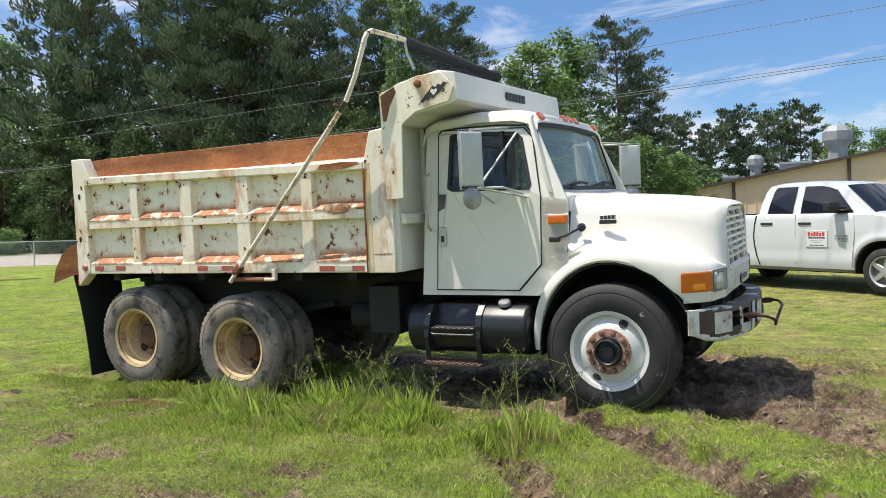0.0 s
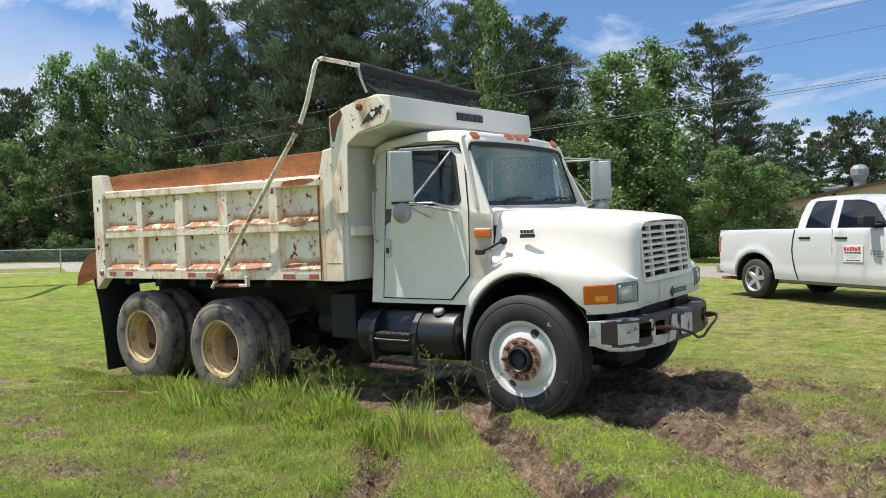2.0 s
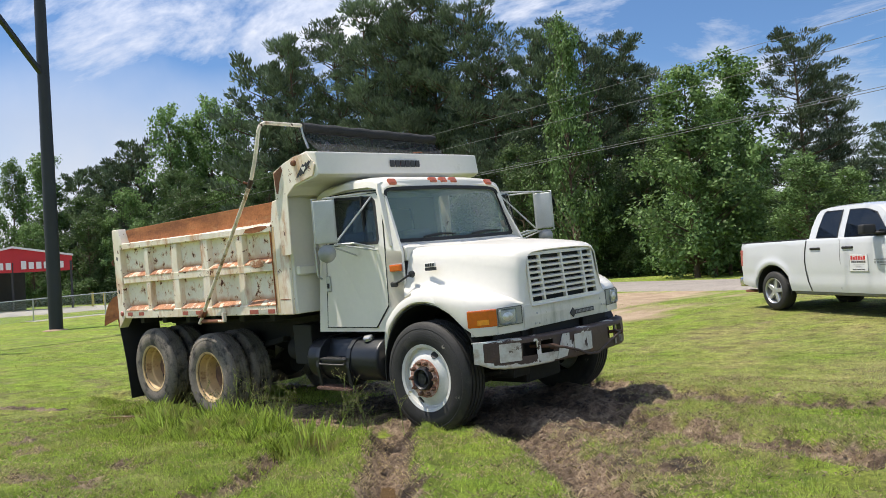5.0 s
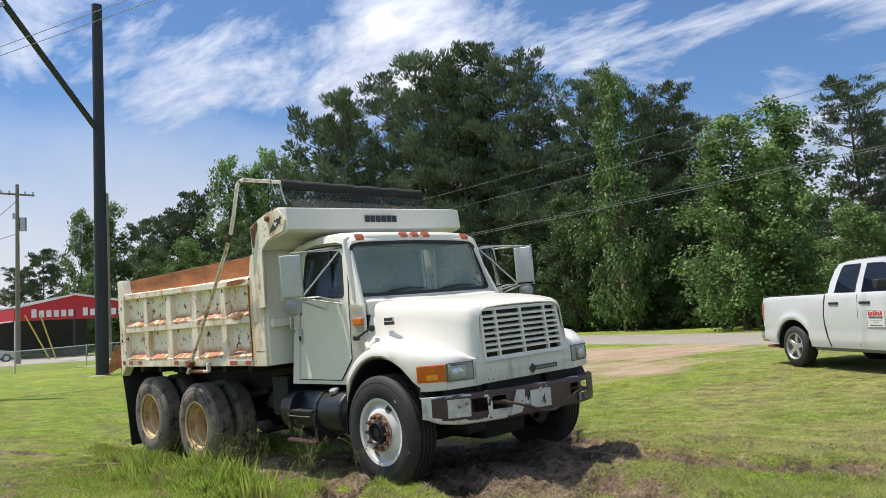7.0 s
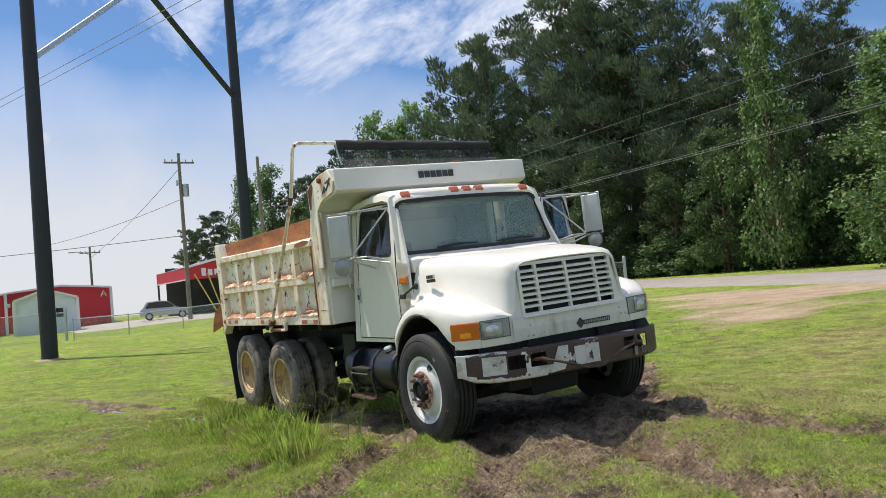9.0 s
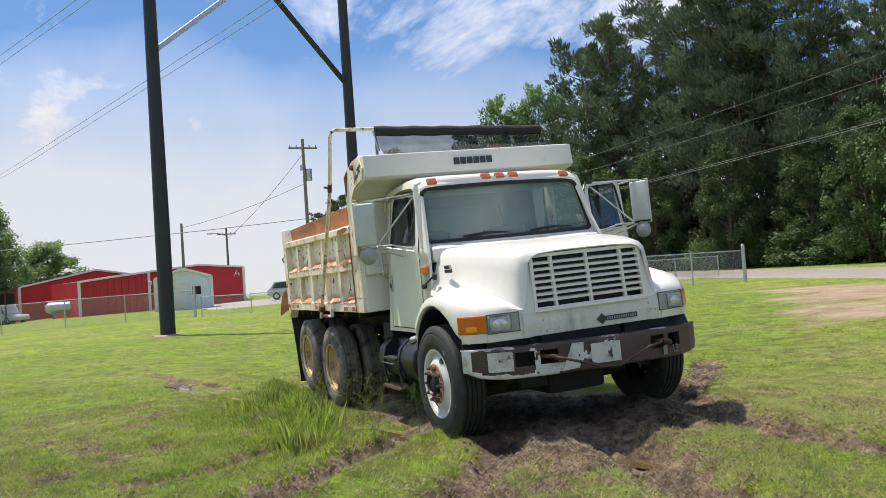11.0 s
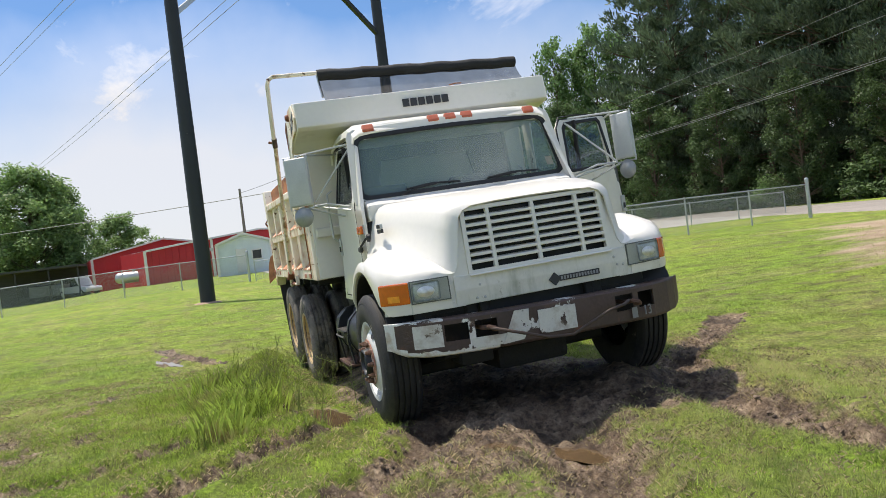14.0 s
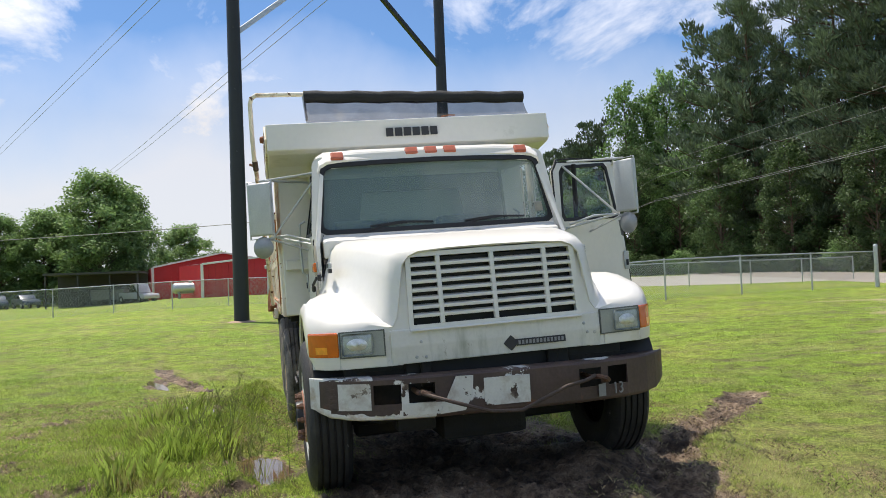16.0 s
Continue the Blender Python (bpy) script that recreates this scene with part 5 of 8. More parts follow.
def cab(truck):
    c = part("cab", box(-1.90, -0.80, -0.985, 0.985, 0.90, 0.97, 0.01), M_WHITE, truck, "white conventional cab")
    c.matrix_basis = pose(0, 0.02, 0.012)
    for s in SIDES:
        part("side_wall", frame_panel(CABSIDE, DOOR, lambda u, v: (u, cab_y(v, s), v), 0.03), M_WHITE, c)
        part("cowl_side", sheet([(-0.80, 1.72), (-0.572, 1.70), (-0.572, 1.10), (-0.815, 1.16)], lambda u, v: (u, cab_y(v, s, 0.006), v), 0.02), M_WHITE, c)
        part("grab_handle", tube([(-1.845, s * 1.005, 1.99), (-1.85, s * 1.055, 1.96), (-1.86, s * 1.06, 1.75), (-1.855, s * 1.055, 1.52), (-1.85, s * 1.01, 1.48)], 0.011, 8), M_STEEL, c)
        part("marker_lamp", box(-0.735, -0.575, *sorted((s * 1.012, s * 1.045)), 1.505, 1.575, 0.012, 2), M_ORANGE, c, "amber side marker lamp")
        part("marker_base", box(-0.745, -0.565, *sorted((s * 1.008, s * 1.02)), 1.495, 1.585, 0.004), M_STEEL, c)
    roof = surface([[(x, y, z) for x, z in ((-1.92, 2.34 - d), (-1.89, 2.42 - d), (-1.80, 2.46 - d), (-1.4, 2.495 - d), (-1.05, 2.485 - d), (-0.90, 2.445 - d), (-0.865, 2.395 - d), (-0.885, 2.35 - d))]
                    for y, d in ((-0.935, 0.10), (-0.915, 0.045), (-0.86, 0.015), (-0.6, 0.003), (0, 0), (0.6, 0.003), (0.86, 0.015), (0.915, 0.045), (0.935, 0.10))], None, -0.02)
    part("roof", roof, M_WHITE, c, smooth=True)
    for y in (-0.775, -0.162, 0.0, 0.162, 0.775):
        part("roof_lamp", moved(box(-0.02, 0.028, -0.052, 0.052, -0.034, 0.034, 0.012, 2), pose(-0.868, y, 2.440 if abs(y) < 0.5 else 2.420, 0, -35, 0)), M_ROOFLAMP, c, "amber roof lamp")
    # back wall with a window
    part("back_wall", frame_panel([(-0.97, 0.92), (-0.97, 1.7), (-0.90, 2.40), (0.90, 2.40), (0.97, 1.7), (0.97, 0.92)], [(-0.50, 1.80), (-0.52, 2.0), (-0.48, 2.24), (0.48, 2.24), (0.52, 2.0), (0.50, 1.80)], lambda u, v: (-1.90 + 0.0 * v, u, v), 0.03), M_WHITE, c)
    part("back_lining", frame_panel([(-0.95, 0.98), (-0.95, 1.7), (-0.88, 2.36), (0.88, 2.36), (0.95, 1.7), (0.95, 0.98)], [(-0.48, 1.82), (-0.50, 2.0), (-0.46, 2.22), (0.46, 2.22), (0.50, 2.0), (0.48, 1.82)], lambda u, v: (-1.855, u, v), 0.01), M_DARK, c)
    # windscreen in its black seal
    def ws(u, v, out=0.0):
        return (-0.725 - 0.295 * (v - 1.82) + 0.045 * (1 - (u / 0.95) ** 2) + out, u, v)
    glass_loop = [(-0.945, 1.87), (-0.94, 1.83), (-0.90, 1.805), (-0.45, 1.80), (0, 1.80), (0.45, 1.80), (0.90, 1.805), (0.94, 1.83), (0.945, 1.87), (0.90, 2.29), (0.885, 2.325), (0.84, 2.345), (0.45, 2.355), (0, 2.36), (-0.45, 2.355), (-0.84, 2.345), (-0.885, 2.325), (-0.90, 2.29)]
    fat = lambda d: [(u * (1 + d / 0.9), 2.08 + (v - 2.08) * (1 + d / 0.27)) for u, v in glass_loop]
    part("windscreen_surround", frame_panel([(u * 1.085, 2.08 + (v - 2.08) * 1.28) for u, v in glass_loop], fat(0.012), lambda u, v: ws(u, v, -0.012), 0.03), M_WHITE, c, smooth=True)
    part("windscreen_seal", frame_panel(fat(0.020), fat(-0.014), lambda u, v: ws(u, v, 0.006), 0.018), M_RUBBER, c, "black rubber seal", smooth=True)
    rows = []
    for v in np.linspace(1.803, 2.352, 6):
        half = 0.945 - 0.09 * (v - 1.82)
        rows.append([ws(u, v, -0.006) for u in np.linspace(-half, half, 13)])
    gl = part("windscreen", surface(rows), M_GLASS, c, "greenish laminated glass", smooth=True)
    gl.visible_shadow = False
    part("sticker", sheet([(0.83, 1.88), (0.90, 1.88), (0.895, 1.96), (0.825, 1.96)], lambda u, v: ws(u, v, -0.0035), 0.001), M_WHITEREF, c, "small paper sticker")
    part("cowl", prism([(-0.80, 1.78), (-0.70, 1.79), (-0.56, 1.735), (-0.56, 1.60), (-0.80, 1.60)], "y", -0.955, 0.955, 0.02, 2), M_WHITE, c)
    for y0, y1 in ((-0.62, -0.10), (0.15, 0.68)):
        part("wiper", tube([(-0.66, y0, 1.795), (-0.672, y0 + 0.16, 1.835), (-0.675, y0 + 0.34, 1.85)], 0.008, 6), M_RUBBER, c)
        part("wiper_blade", tube([(-0.672, y0 + 0.05, 1.835), (-0.676, y0 + 0.30, 1.858), (-0.688, y0 + 0.62 - 0.06, 1.845)], 0.009, 5), M_RUBBER, c)
    # inside
    part("dashboard", prism([(-0.80, 1.76), (-1.05, 1.74), (-1.12, 1.62), (-1.05, 1.30), (-0.80, 1.30)], "y", -0.93, 0.93, 0.02, 2), M_DARK, c)
    part("paper_sheet", sheet([(-0.92, 0.35), (-0.84, 0.33), (-0.82, 0.58), (-0.90, 0.60)], lambda u, v: (u, v, 1.775), 0.002), M_WHITEREF, c, "white paper on the dashboard")
    for y in (-0.50, 0.48):
        st = part("seat", box(-1.75, -1.28, y - 0.27, y + 0.27, 1.05, 1.28, 0.05, 3), M_SEAT, c, "grey vinyl seat", smooth=True)
        part("seat_back", moved(box(-0.07, 0.07, y - 0.26, y + 0.26, 0, 0.72, 0.05, 3), pose(-1.74, 0, 1.25, 0, -8, 0)), M_SEAT, st, smooth=True)
    sw = part("steering_wheel", moved(into(lathe([(0.225, -0.015), (0.24, 0.0), (0.225, 0.015), (0.21, 0.0), (0.225, -0.015)], 36, "z"), box(-0.22, 0.22, -0.02, 0.02, -0.012, 0.012)), pose(-1.20, 0.48, 1.66, 0, -35, 0)), M_RUBBER, c, smooth=True)
    part("column", tube([(-1.20, 0.48, 1.66), (-1.02, 0.48, 1.42)], 0.03, 8), M_RUBBER, c)
    part("floor", box(-1.85, -0.80, -0.95, 0.95, 0.97, 1.0), M_DARK, c)
    # doors: the near one shut, the far one swung open with its mirror
    d = empty("right_door", pose(0, 0.018, 0.012))
    d.parent = truck
    tagged(d, "closed white door with tall side mirror")
    door_parts(d, -1)
    mirror_parts(d, -1)
    part("door_lining", sheet(DOOR[:1] + [(-1.79, 1.80), (-0.82, 1.76), (-0.82, 1.18), (-1.02, 0.96)], lambda u, v: (u, cab_y(v, -1, -0.045), v), 0.005), M_DARK, d)
    h = Vector((-0.84, 1.02, 0))
    d = empty("left_door", Matrix.Translation((-0.04, 0.10, 0)) @ Matrix.Translation(h) @ Matrix.Rotation(radians(-62), 4, "Z") @ Matrix.Translation(-h))
    d.parent = truck
    tagged(d, "white door swung wide open, its window down to the vent")
    door_parts(d, 1)
    part("door_lining", sheet(DOOR[:1] + [(-1.79, 1.80), (-0.82, 1.76), (-0.82, 1.18), (-1.02, 0.96)], lambda u, v: (u, cab_y(v, 1, -0.045), v), 0.005), M_DARK, d)
    mirror_parts(d, 1)


def arch(theta, grow=0.0):
    """The wheel opening's edge, narrower behind the axle than before it."""
    a = 0.69 if math.cos(theta) > 0 else 0.60
    return -0.215 + (a + grow) * math.cos(theta), 0.50 + (0.71 + grow) * math.sin(theta)


def hood(truck):
    X = [-0.572, -0.45, -0.30, -0.15, 0.0, 0.15, 0.30, 0.40, 0.47, 0.52, 0.555, 0.58, 0.595]
    at = lambda x, xs, vs: float(np.interp(x, xs, vs))
    K = [-0.572, -0.3, 0.0, 0.3, 0.45, 0.52, 0.565, 0.595]
    rows = []
    for x in X:
        zt = at(x, K, [1.738, 1.728, 1.705, 1.672, 1.648, 1.636, 1.622, 1.598])
        ws_ = at(x, K, [0.90, 0.84, 0.77, 0.695, 0.662, 0.640, 0.612, 0.568])
        yv, zv = at(x, K, [0.995, 0.94, 0.87, 0.79, 0.745, 0.715, 0.690, 0.645]), at(x, K, [1.34, 1.36, 1.34, 1.27, 1.215, 1.185, 1.155, 1.13])
        zc = at(x, K, [1.26, 1.325, 1.335, 1.265, 1.200, 1.168, 1.140, 1.118])
        yo = at(x, [-0.572, -0.4, -0.1, 0.25, 0.36, 0.44, 0.50, 0.544, 0.595], [1.03, 1.12, 1.17, 1.178, 1.16, 1.112, 1.06, 1.0, 0.72])
        c = (x + 0.215) / (0.69 if x > -0.215 else 0.60)
        ze = 0.50 + 0.71 * math.sqrt(max(0, 1 - c * c)) if x < 0.36 else 0.892
        ze = max(ze, 0.892)
        half = [(0, zt), (0.30 * ws_ / 0.6, zt - 0.003), (ws_ - 0.09, zt - 0.014), (ws_ - 0.03, zt - 0.038), (ws_ + 0.01, zt - 0.085), (0.6 * ws_ + 0.4 * yv, 0.55 * zt + 0.45 * zv), (yv - 0.012, zv + 0.05), (yv + 0.02, max(zv - 0.005, zc)),
                (0.5 * (yv + yo) + 0.01, zc + 0.006), (yo - 0.055, zc - 0.018), (yo - 0.016, zc - 0.055), (yo, max(zc - 0.115, ze + 0.03)), (yo, ze + 0.02), (yo - 0.004, ze)]
        rows.append([(x, -y, z) for y, z in half[:0:-1]] + [(x, y, z) for y, z in half])
    h = part("hood", surface(rows, None, -0.012), M_WHITE, truck, "white fibreglass hood with rounded wings", smooth=True)
    h.matrix_basis = pose(0, 0.045, 0) @ Matrix.Diagonal((1, 1.02, 1, 1))
    # front skin beside and below the grille
    for s in SIDES:
        part("wing_front", surface([[(x, s * y, z) for (x, y) in ((0.602, 0.62), (0.598, 0.72), (0.573, 0.86), (0.546, 1.0), (0.503, 1.06), (0.443, 1.113), (0.365, 1.158))]
                                      for z in (0.885, 0.94, 1.0, 1.06, 1.115)], None, 0.01), M_GRIMY, h, smooth=True)
        flare = []
        for k in range(25):
            th = radians(32 + (183 - 32) * k / 24)
            yo = 1.178 if k < 18 else 1.178 - 0.020 * (k - 17)
            (x0, z0), (x1, z1) = arch(th, 0.0), arch(th, 0.085)
            yo = min(yo, at(x1, [0.22, 0.36, 0.44, 0.50, 0.56], [1.178, 1.160, 1.114, 1.062, 0.99]))
            flare.append([(x0, s * (yo - 0.14), z0), (x0, s * (yo - 0.006), z0), (x0 * 0.85 + x1 * 0.15, s * (yo + 0.006), z0 * 0.85 + z1 * 0.15), (x0 * 0.4 + x1 * 0.6, s * (yo + 0.002), z0 * 0.4 + z1 * 0.6), (x1, s * (yo - 0.022), z1), (x1 * 1.0, s * (yo - 0.14), z1 + 0.005)])
        part("wheel_flare", surface(flare, None, 0.006), M_WHITE, h, smooth=True)
        liner = [[(arch(radians(20 + 165 * k / 20), -0.012)[0], s * y, arch(radians(20 + 165 * k / 20), -0.012)[1]) for y in (1.16, 0.60)] for k in range(21)]
        part("wheel_liner", surface(liner, None, 0.01), M_RUBBER, h, smooth=True)
        # lamps
        lens = [(0.350, 1.180), (0.405, 1.152), (0.455, 1.120), (0.512, 1.072), (0.557, 1.006), (0.53, 1.0), (0.49, 1.05), (0.43, 1.10), (0.350, 1.150)]
        part("turn_lamp", prism([(x, s * y) for x, y in lens], "z", 0.962, 1.118, 0.012, 2), M_ORANGE, h, "amber turn lamp")
        # paler orange patch laid on the lens paints the glow of its inside
        part("lens_reflector", surface([[(x + 0.0015, s * (y + 0.0015), z) for x, y in ((0.430, 1.136), (0.457, 1.118), (0.485, 1.0955), (0.513, 1.071))] for z in (0.985, 1.005, 1.03)], None, 0.002), M_AMBERGLOW, h, "lighter orange patch painted for the glow inside the lens", smooth=True)
        inner = 0.725 if s < 0 else 0.692
        bez = part("lamp_bezel", prism([(0.556, s * 1.003), (0.618, s * inner), (0.585, s * inner), (0.53, s * 1.0)], "z", 0.955, 1.120, 0.004), M_BEZEL, h, "grey lamp surround")
        part("headlamp", prism([(0.571, s * 0.988), (0.608, s * 0.797), (0.590, s * 0.797), (0.555, s * 0.988)], "z", 0.968, 1.106, 0.024, 3), M_LAMPDARK, bez, "square glass headlamp", smooth=True)
        face = lambda u, v: (0.558 + 0.062 * (1.003 - abs(u)) / (1.003 - inner), u, v)
        part("bezel_rim", frame_panel([(s * 1.001, 0.954), (s * inner, 0.954), (s * inner, 1.121), (s * 1.001, 1.121)], [(s * 0.992, 0.962), (s * (inner + 0.008), 0.962), (s * (inner + 0.008), 1.113), (s * 0.992, 1.113)], face, 0.006), M_LAMPRIM, bez, "dark rim")
        part("headlamp_bulb", moved(lathe([(0.0, 0.012), (0.014, 0.010), (0.028, 0.005), (0.036, 0)], 24, "x"), pose(0.587, s * 0.895, 1.036, 0, 0, 11 * s) @ Matrix.Diagonal((1.3, 1.9, 1.15, 1))), M_BOWL, bez, "bright lamp bowl", smooth=True)
        part("hood_latch", into(tube([(-0.66, s * 1.05, 1.40), (-0.58, s * 1.06, 1.42), (-0.47, s * 1.035, 1.475)], 0.010, 6), into(box(-0.73, -0.63, *sorted((s * 1.035, s * 1.062)), 1.365, 1.415, 0.01), moved(lathe([(0, s * 0.03), (0.03, s * 0.025), (0.036, 0)], 12), pose(-0.46, s * 1.005, 1.48)))), M_RUBBER, h, "black rubber hood latch")
        part("number_badge", box(-0.32, -0.19, *sorted((s * 0.945, s * 0.968)), 1.535, 1.575, 0.004), M_STEEL, h, "small metal badge")
        part("badge_base", box(-0.325, -0.185, *sorted((s * 0.945, s * 0.966)), 1.50, 1.532, 0.003), M_LETTER, h)
        for k in range(4):
            part("badge_bar", box(-0.312 + k * 0.031, -0.29 + k * 0.031, *sorted((s * 0.966, s * 0.9705)), 1.54, 1.57), M_LETTER, h)
    part("nose_panel", frame_panel([(-0.70, 1.095), (0.70, 1.095), (0.70, 1.125), (0.645, 1.165), (0.60, 1.45), (0.573, 1.565), (0.0, 1.598), (-0.573, 1.565), (-0.60, 1.45), (-0.645, 1.165), (-0.70, 1.125)], [(-0.555, 1.112), (0.555, 1.112), (0.555, 1.125), (0.555, 1.16), (0.555, 1.40), (0.545, 1.56), (0.0, 1.568), (-0.545, 1.56), (-0.555, 1.40), (-0.555, 1.16), (-0.555, 1.125)], lambda u, v: (0.603 - 0.045 * (v - 1.1) / 0.5, u, v), 0.02), M_WHITE, h)
    part("lower_apron", prism([(0.54, 0.885), (0.604, 0.888), (0.618, 1.0), (0.613, 1.105), (0.54, 1.105)], "y", -0.69, 0.69, 0.008, 2), M_GRIMY, h, "grimy panel under the grille")
    gy, z0, z1 = 0.538, 1.128, 1.558
    gx = lambda z: 0.617 - 0.030 * (z - z0) / (z1 - z0)
    g = part("grille_frame", frame_panel([(-gy - 0.03, z0 - 0.03), (gy + 0.03, z0 - 0.03), (gy + 0.02, z1 + 0.03), (-gy - 0.02, z1 + 0.03)], [(-gy, z0), (gy, z0), (gy - 0.012, z1), (-gy + 0.012, z1)], lambda u, v: (gx(v), u, v), 0.04), M_WHITE, h)
    part("grille_ledge", prism([(0.60, 1.088), (0.642, 1.088), (0.640, 1.098), (0.60, 1.104)], "y", -0.565, 0.565, 0.003), M_WHITE, g)
    for k in range(1, 8):
        z = z0 + (z1 - z0) * k / 8
        part("slat", prism([(gx(z) + 0.002, z - 0.012), (gx(z) + 0.002, z + 0.010), (gx(z) - 0.05, z + 0.020), (gx(z) - 0.05, z - 0.002)], "y", -gy + 0.004, gy - 0.004, 0.003), M_WHITE, g)
    for y in (-0.352, 0.0, 0.352):
        part("upright", prism([(gx(z0) + 0.006, z0), (gx(z1) + 0.006, z1), (gx(z1) - 0.03, z1), (gx(z0) - 0.03, z0)], "y", y - 0.014, y + 0.014, 0.003), M_WHITE, g)
    part("grille_back", box(0.52, 0.535, -gy - 0.01, gy + 0.01, z0 - 0.02, z1 - 0.01), M_RUBBER, g)
    part("nameplate", box(0.614, 0.623, 0.113, 0.445, 0.935, 0.978, 0.002), M_LETTER, h, "black nameplate")
    for k in range(13):
        part("nameplate_bar", box(0.623, 0.6245, 0.125 + k * 0.0242, 0.140 + k * 0.0242, 0.944, 0.969), M_GREYLETTER, h)
    part("diamond_mark", moved(box(0, 0.010, -0.036, 0.036, -0.036, 0.036, 0.003), pose(0.614, 0.078, 0.957, 45, 0, 0)), M_LETTER, h, "black diamond mark")
    part("hood_mark", moved(box(-0.012, 0.012, -0.09, 0.09, 0, 0.007, 0.003), pose(0.468, 0.04, 1.643, 0, 9, 0)), M_GREYLETTER, h)
    for y, z in ((-0.534, 0.926), (-0.474, 0.922), (-0.50, 1.02), (0.58, 1.04), (0.60, 0.98), (0.65, 0.975)):
        part("rivet", moved(lathe([(0, 0.006), (0.009, 0.004), (0.011, 0)], 10, "x"), pose(0.616, y, z)), M_STEEL, h)
    part("hood_seam", tube([(-0.578, -1.022, 1.28), (-0.578, -1.0, 1.45), (-0.578, -0.94, 1.62), (-0.576, -0.86, 1.70)], 0.007, 5), M_RUBBER, h)
    part("aerial", tube([(-0.62, -0.93, 1.70), (-0.68, -0.95, 1.80)], 0.004, 5), M_RUBBER, h)


def bumper(truck):
    def bx(y):
        return float(np.interp(abs(y), [0, 0.50, 0.80, 1.0, 1.10, 1.17, 1.215], [0.768, 0.742, 0.690, 0.600, 0.530, 0.460, 0.400]))
    ys = [-1.215, -1.19, -1.16, -1.10, -1.04, -1.0, -0.93, -0.85, -0.685, -0.64, -0.48, -0.3, -0.1, 0.1, 0.3, 0.46, 0.62, 0.67, 0.82, 0.93, 1.0, 1.04, 1.10, 1.16, 1.19, 1.215]
    zs = [(0.575, -0.035), (0.585, -0.006), (0.60, 0.0), (0.635, 0.0), (0.675, 0.0), (0.795, 0.0), (0.825, 0.0), (0.838, -0.008), (0.842, -0.035), (0.842, -0.13)]
    low = lambda y: 0.02 * smoothstep(0.95, 1.1, abs(y)) + 0.055 * smoothstep(1.10, 1.215, abs(y))
    back = lambda y: 1 - 0.85 * float(smoothstep(1.0, 1.18, abs(y)))
    bm = bmesh.new()
    g = [[bm.verts.new((bx(y) + dx * back(y), y, z + (float(low(y)) * (0.7 - z) / 0.125 if z < 0.7 else 0))) for z, dx in zs] for y in ys]
    for i in range(len(ys) - 1):
        c = (ys[i] + ys[i + 1]) / 2
        for k in range(len(zs) - 1):
            if k == 4 and (-0.85 < c < -0.685 or -0.64 < c < -0.48 or 0.46 < c < 0.62 or 0.67 < c < 0.82):
                continue
            f = bm.faces.new((g[i][k], g[i + 1][k], g[i + 1][k + 1], g[i][k + 1]))
            f.material_index = 1 if c < -1.13 or (k < 3 and c < -0.40) or (k < 5 and -0.68 < c < -0.42) or (k > 5 and c < -0.85) else 0
    bmesh.ops.recalc_face_normals(bm, faces=bm.faces[:])
    bmesh.ops.solidify(bm, geom=bm.faces[:], thickness=0.012)
    b = part("bumper", bm, [M_BUMPER, M_BUMPERW], truck, "brown steel bumper with flaking white paint")
    b.matrix_basis = pose(0, 0.045, -0.028, -1.1, 0, 0) @ Matrix.Diagonal((1, 1.01, 1, 1))
    # ragged rims where the white paint has flaked back to the brown
    rag = random.Random(3)
    worn = [0.5]
    for _ in range(80):
        worn.append(min(1.0, max(0.0, worn[-1] + rag.uniform(-0.38, 0.38))))
    ends = [(0.64 + 0.195 * k / 22, -1.115 - 0.055 * worn[k] + 0.05 * abs(k / 11 - 1) ** 3) for k in range(23)]
    part("flaked_edge", surface([[(bx(y + u) + 0.0018, y + u, z) for u in (0.0, 0.02, 0.06)] for z, y in ends], None, 0.001), M_BUMPER, b, "brown steel where the paint has flaked")
    lows = [(-1.10 + 0.40 * k / 40, 0.634 - 0.026 * worn[k + 30] + 0.9 * float(low(-1.10 + 0.40 * k / 40))) for k in range(41)]
    part("flaked_edge", surface([[(bx(y) + 0.0018, y, z + u) for u in (0.0, 0.012, 0.03)] for y, z in lows], None, 0.001), M_BUMPER, b, "brown steel where the paint has flaked")
    part("paint_patch", box(0.770, 0.773, -0.178, 0.119, 0.625, 0.798, 0.001), M_PATCH, b, "cream patch of old paint")
    part("paint_patch", prism([(-0.46, 0.60), (-0.30, 0.61), (-0.25, 0.70), (-0.24, 0.82), (-0.35, 0.822), (-0.40, 0.72)], "x", 0.7555, 0.7625), M_PATCH, b, "flake of white paint")
    part("paint_patch", surface([[(bx(y) + 0.004, y, z) for y in (-1.055, -1.0, -0.93, -0.865)] for z in (0.645, 0.71, 0.808)], None, 0.002), M_PATCH, b, "rectangular patch of white paint")
    part("paint_patch", surface([[(bx(y) + 0.004, y, z) for y in (-0.68, -0.60, -0.50, -0.42)] for z in (0.602, 0.64, 0.672)], None, 0.002), M_PATCH, b, "flake of white paint")
    letters("13", 0.105, M_GREYLETTER, b, "number", pose(0.716, 0.735, 0.648, 90, 0, 90 + 16), 1.1, 0.8, 0.004)
    part("number_bar", moved(box(-0.001, 0.002, -0.028, 0.028, -0.04, 0.04), pose(0.734, 0.615, 0.648, 0, 0, 16)), M_GREYLETTER, b)
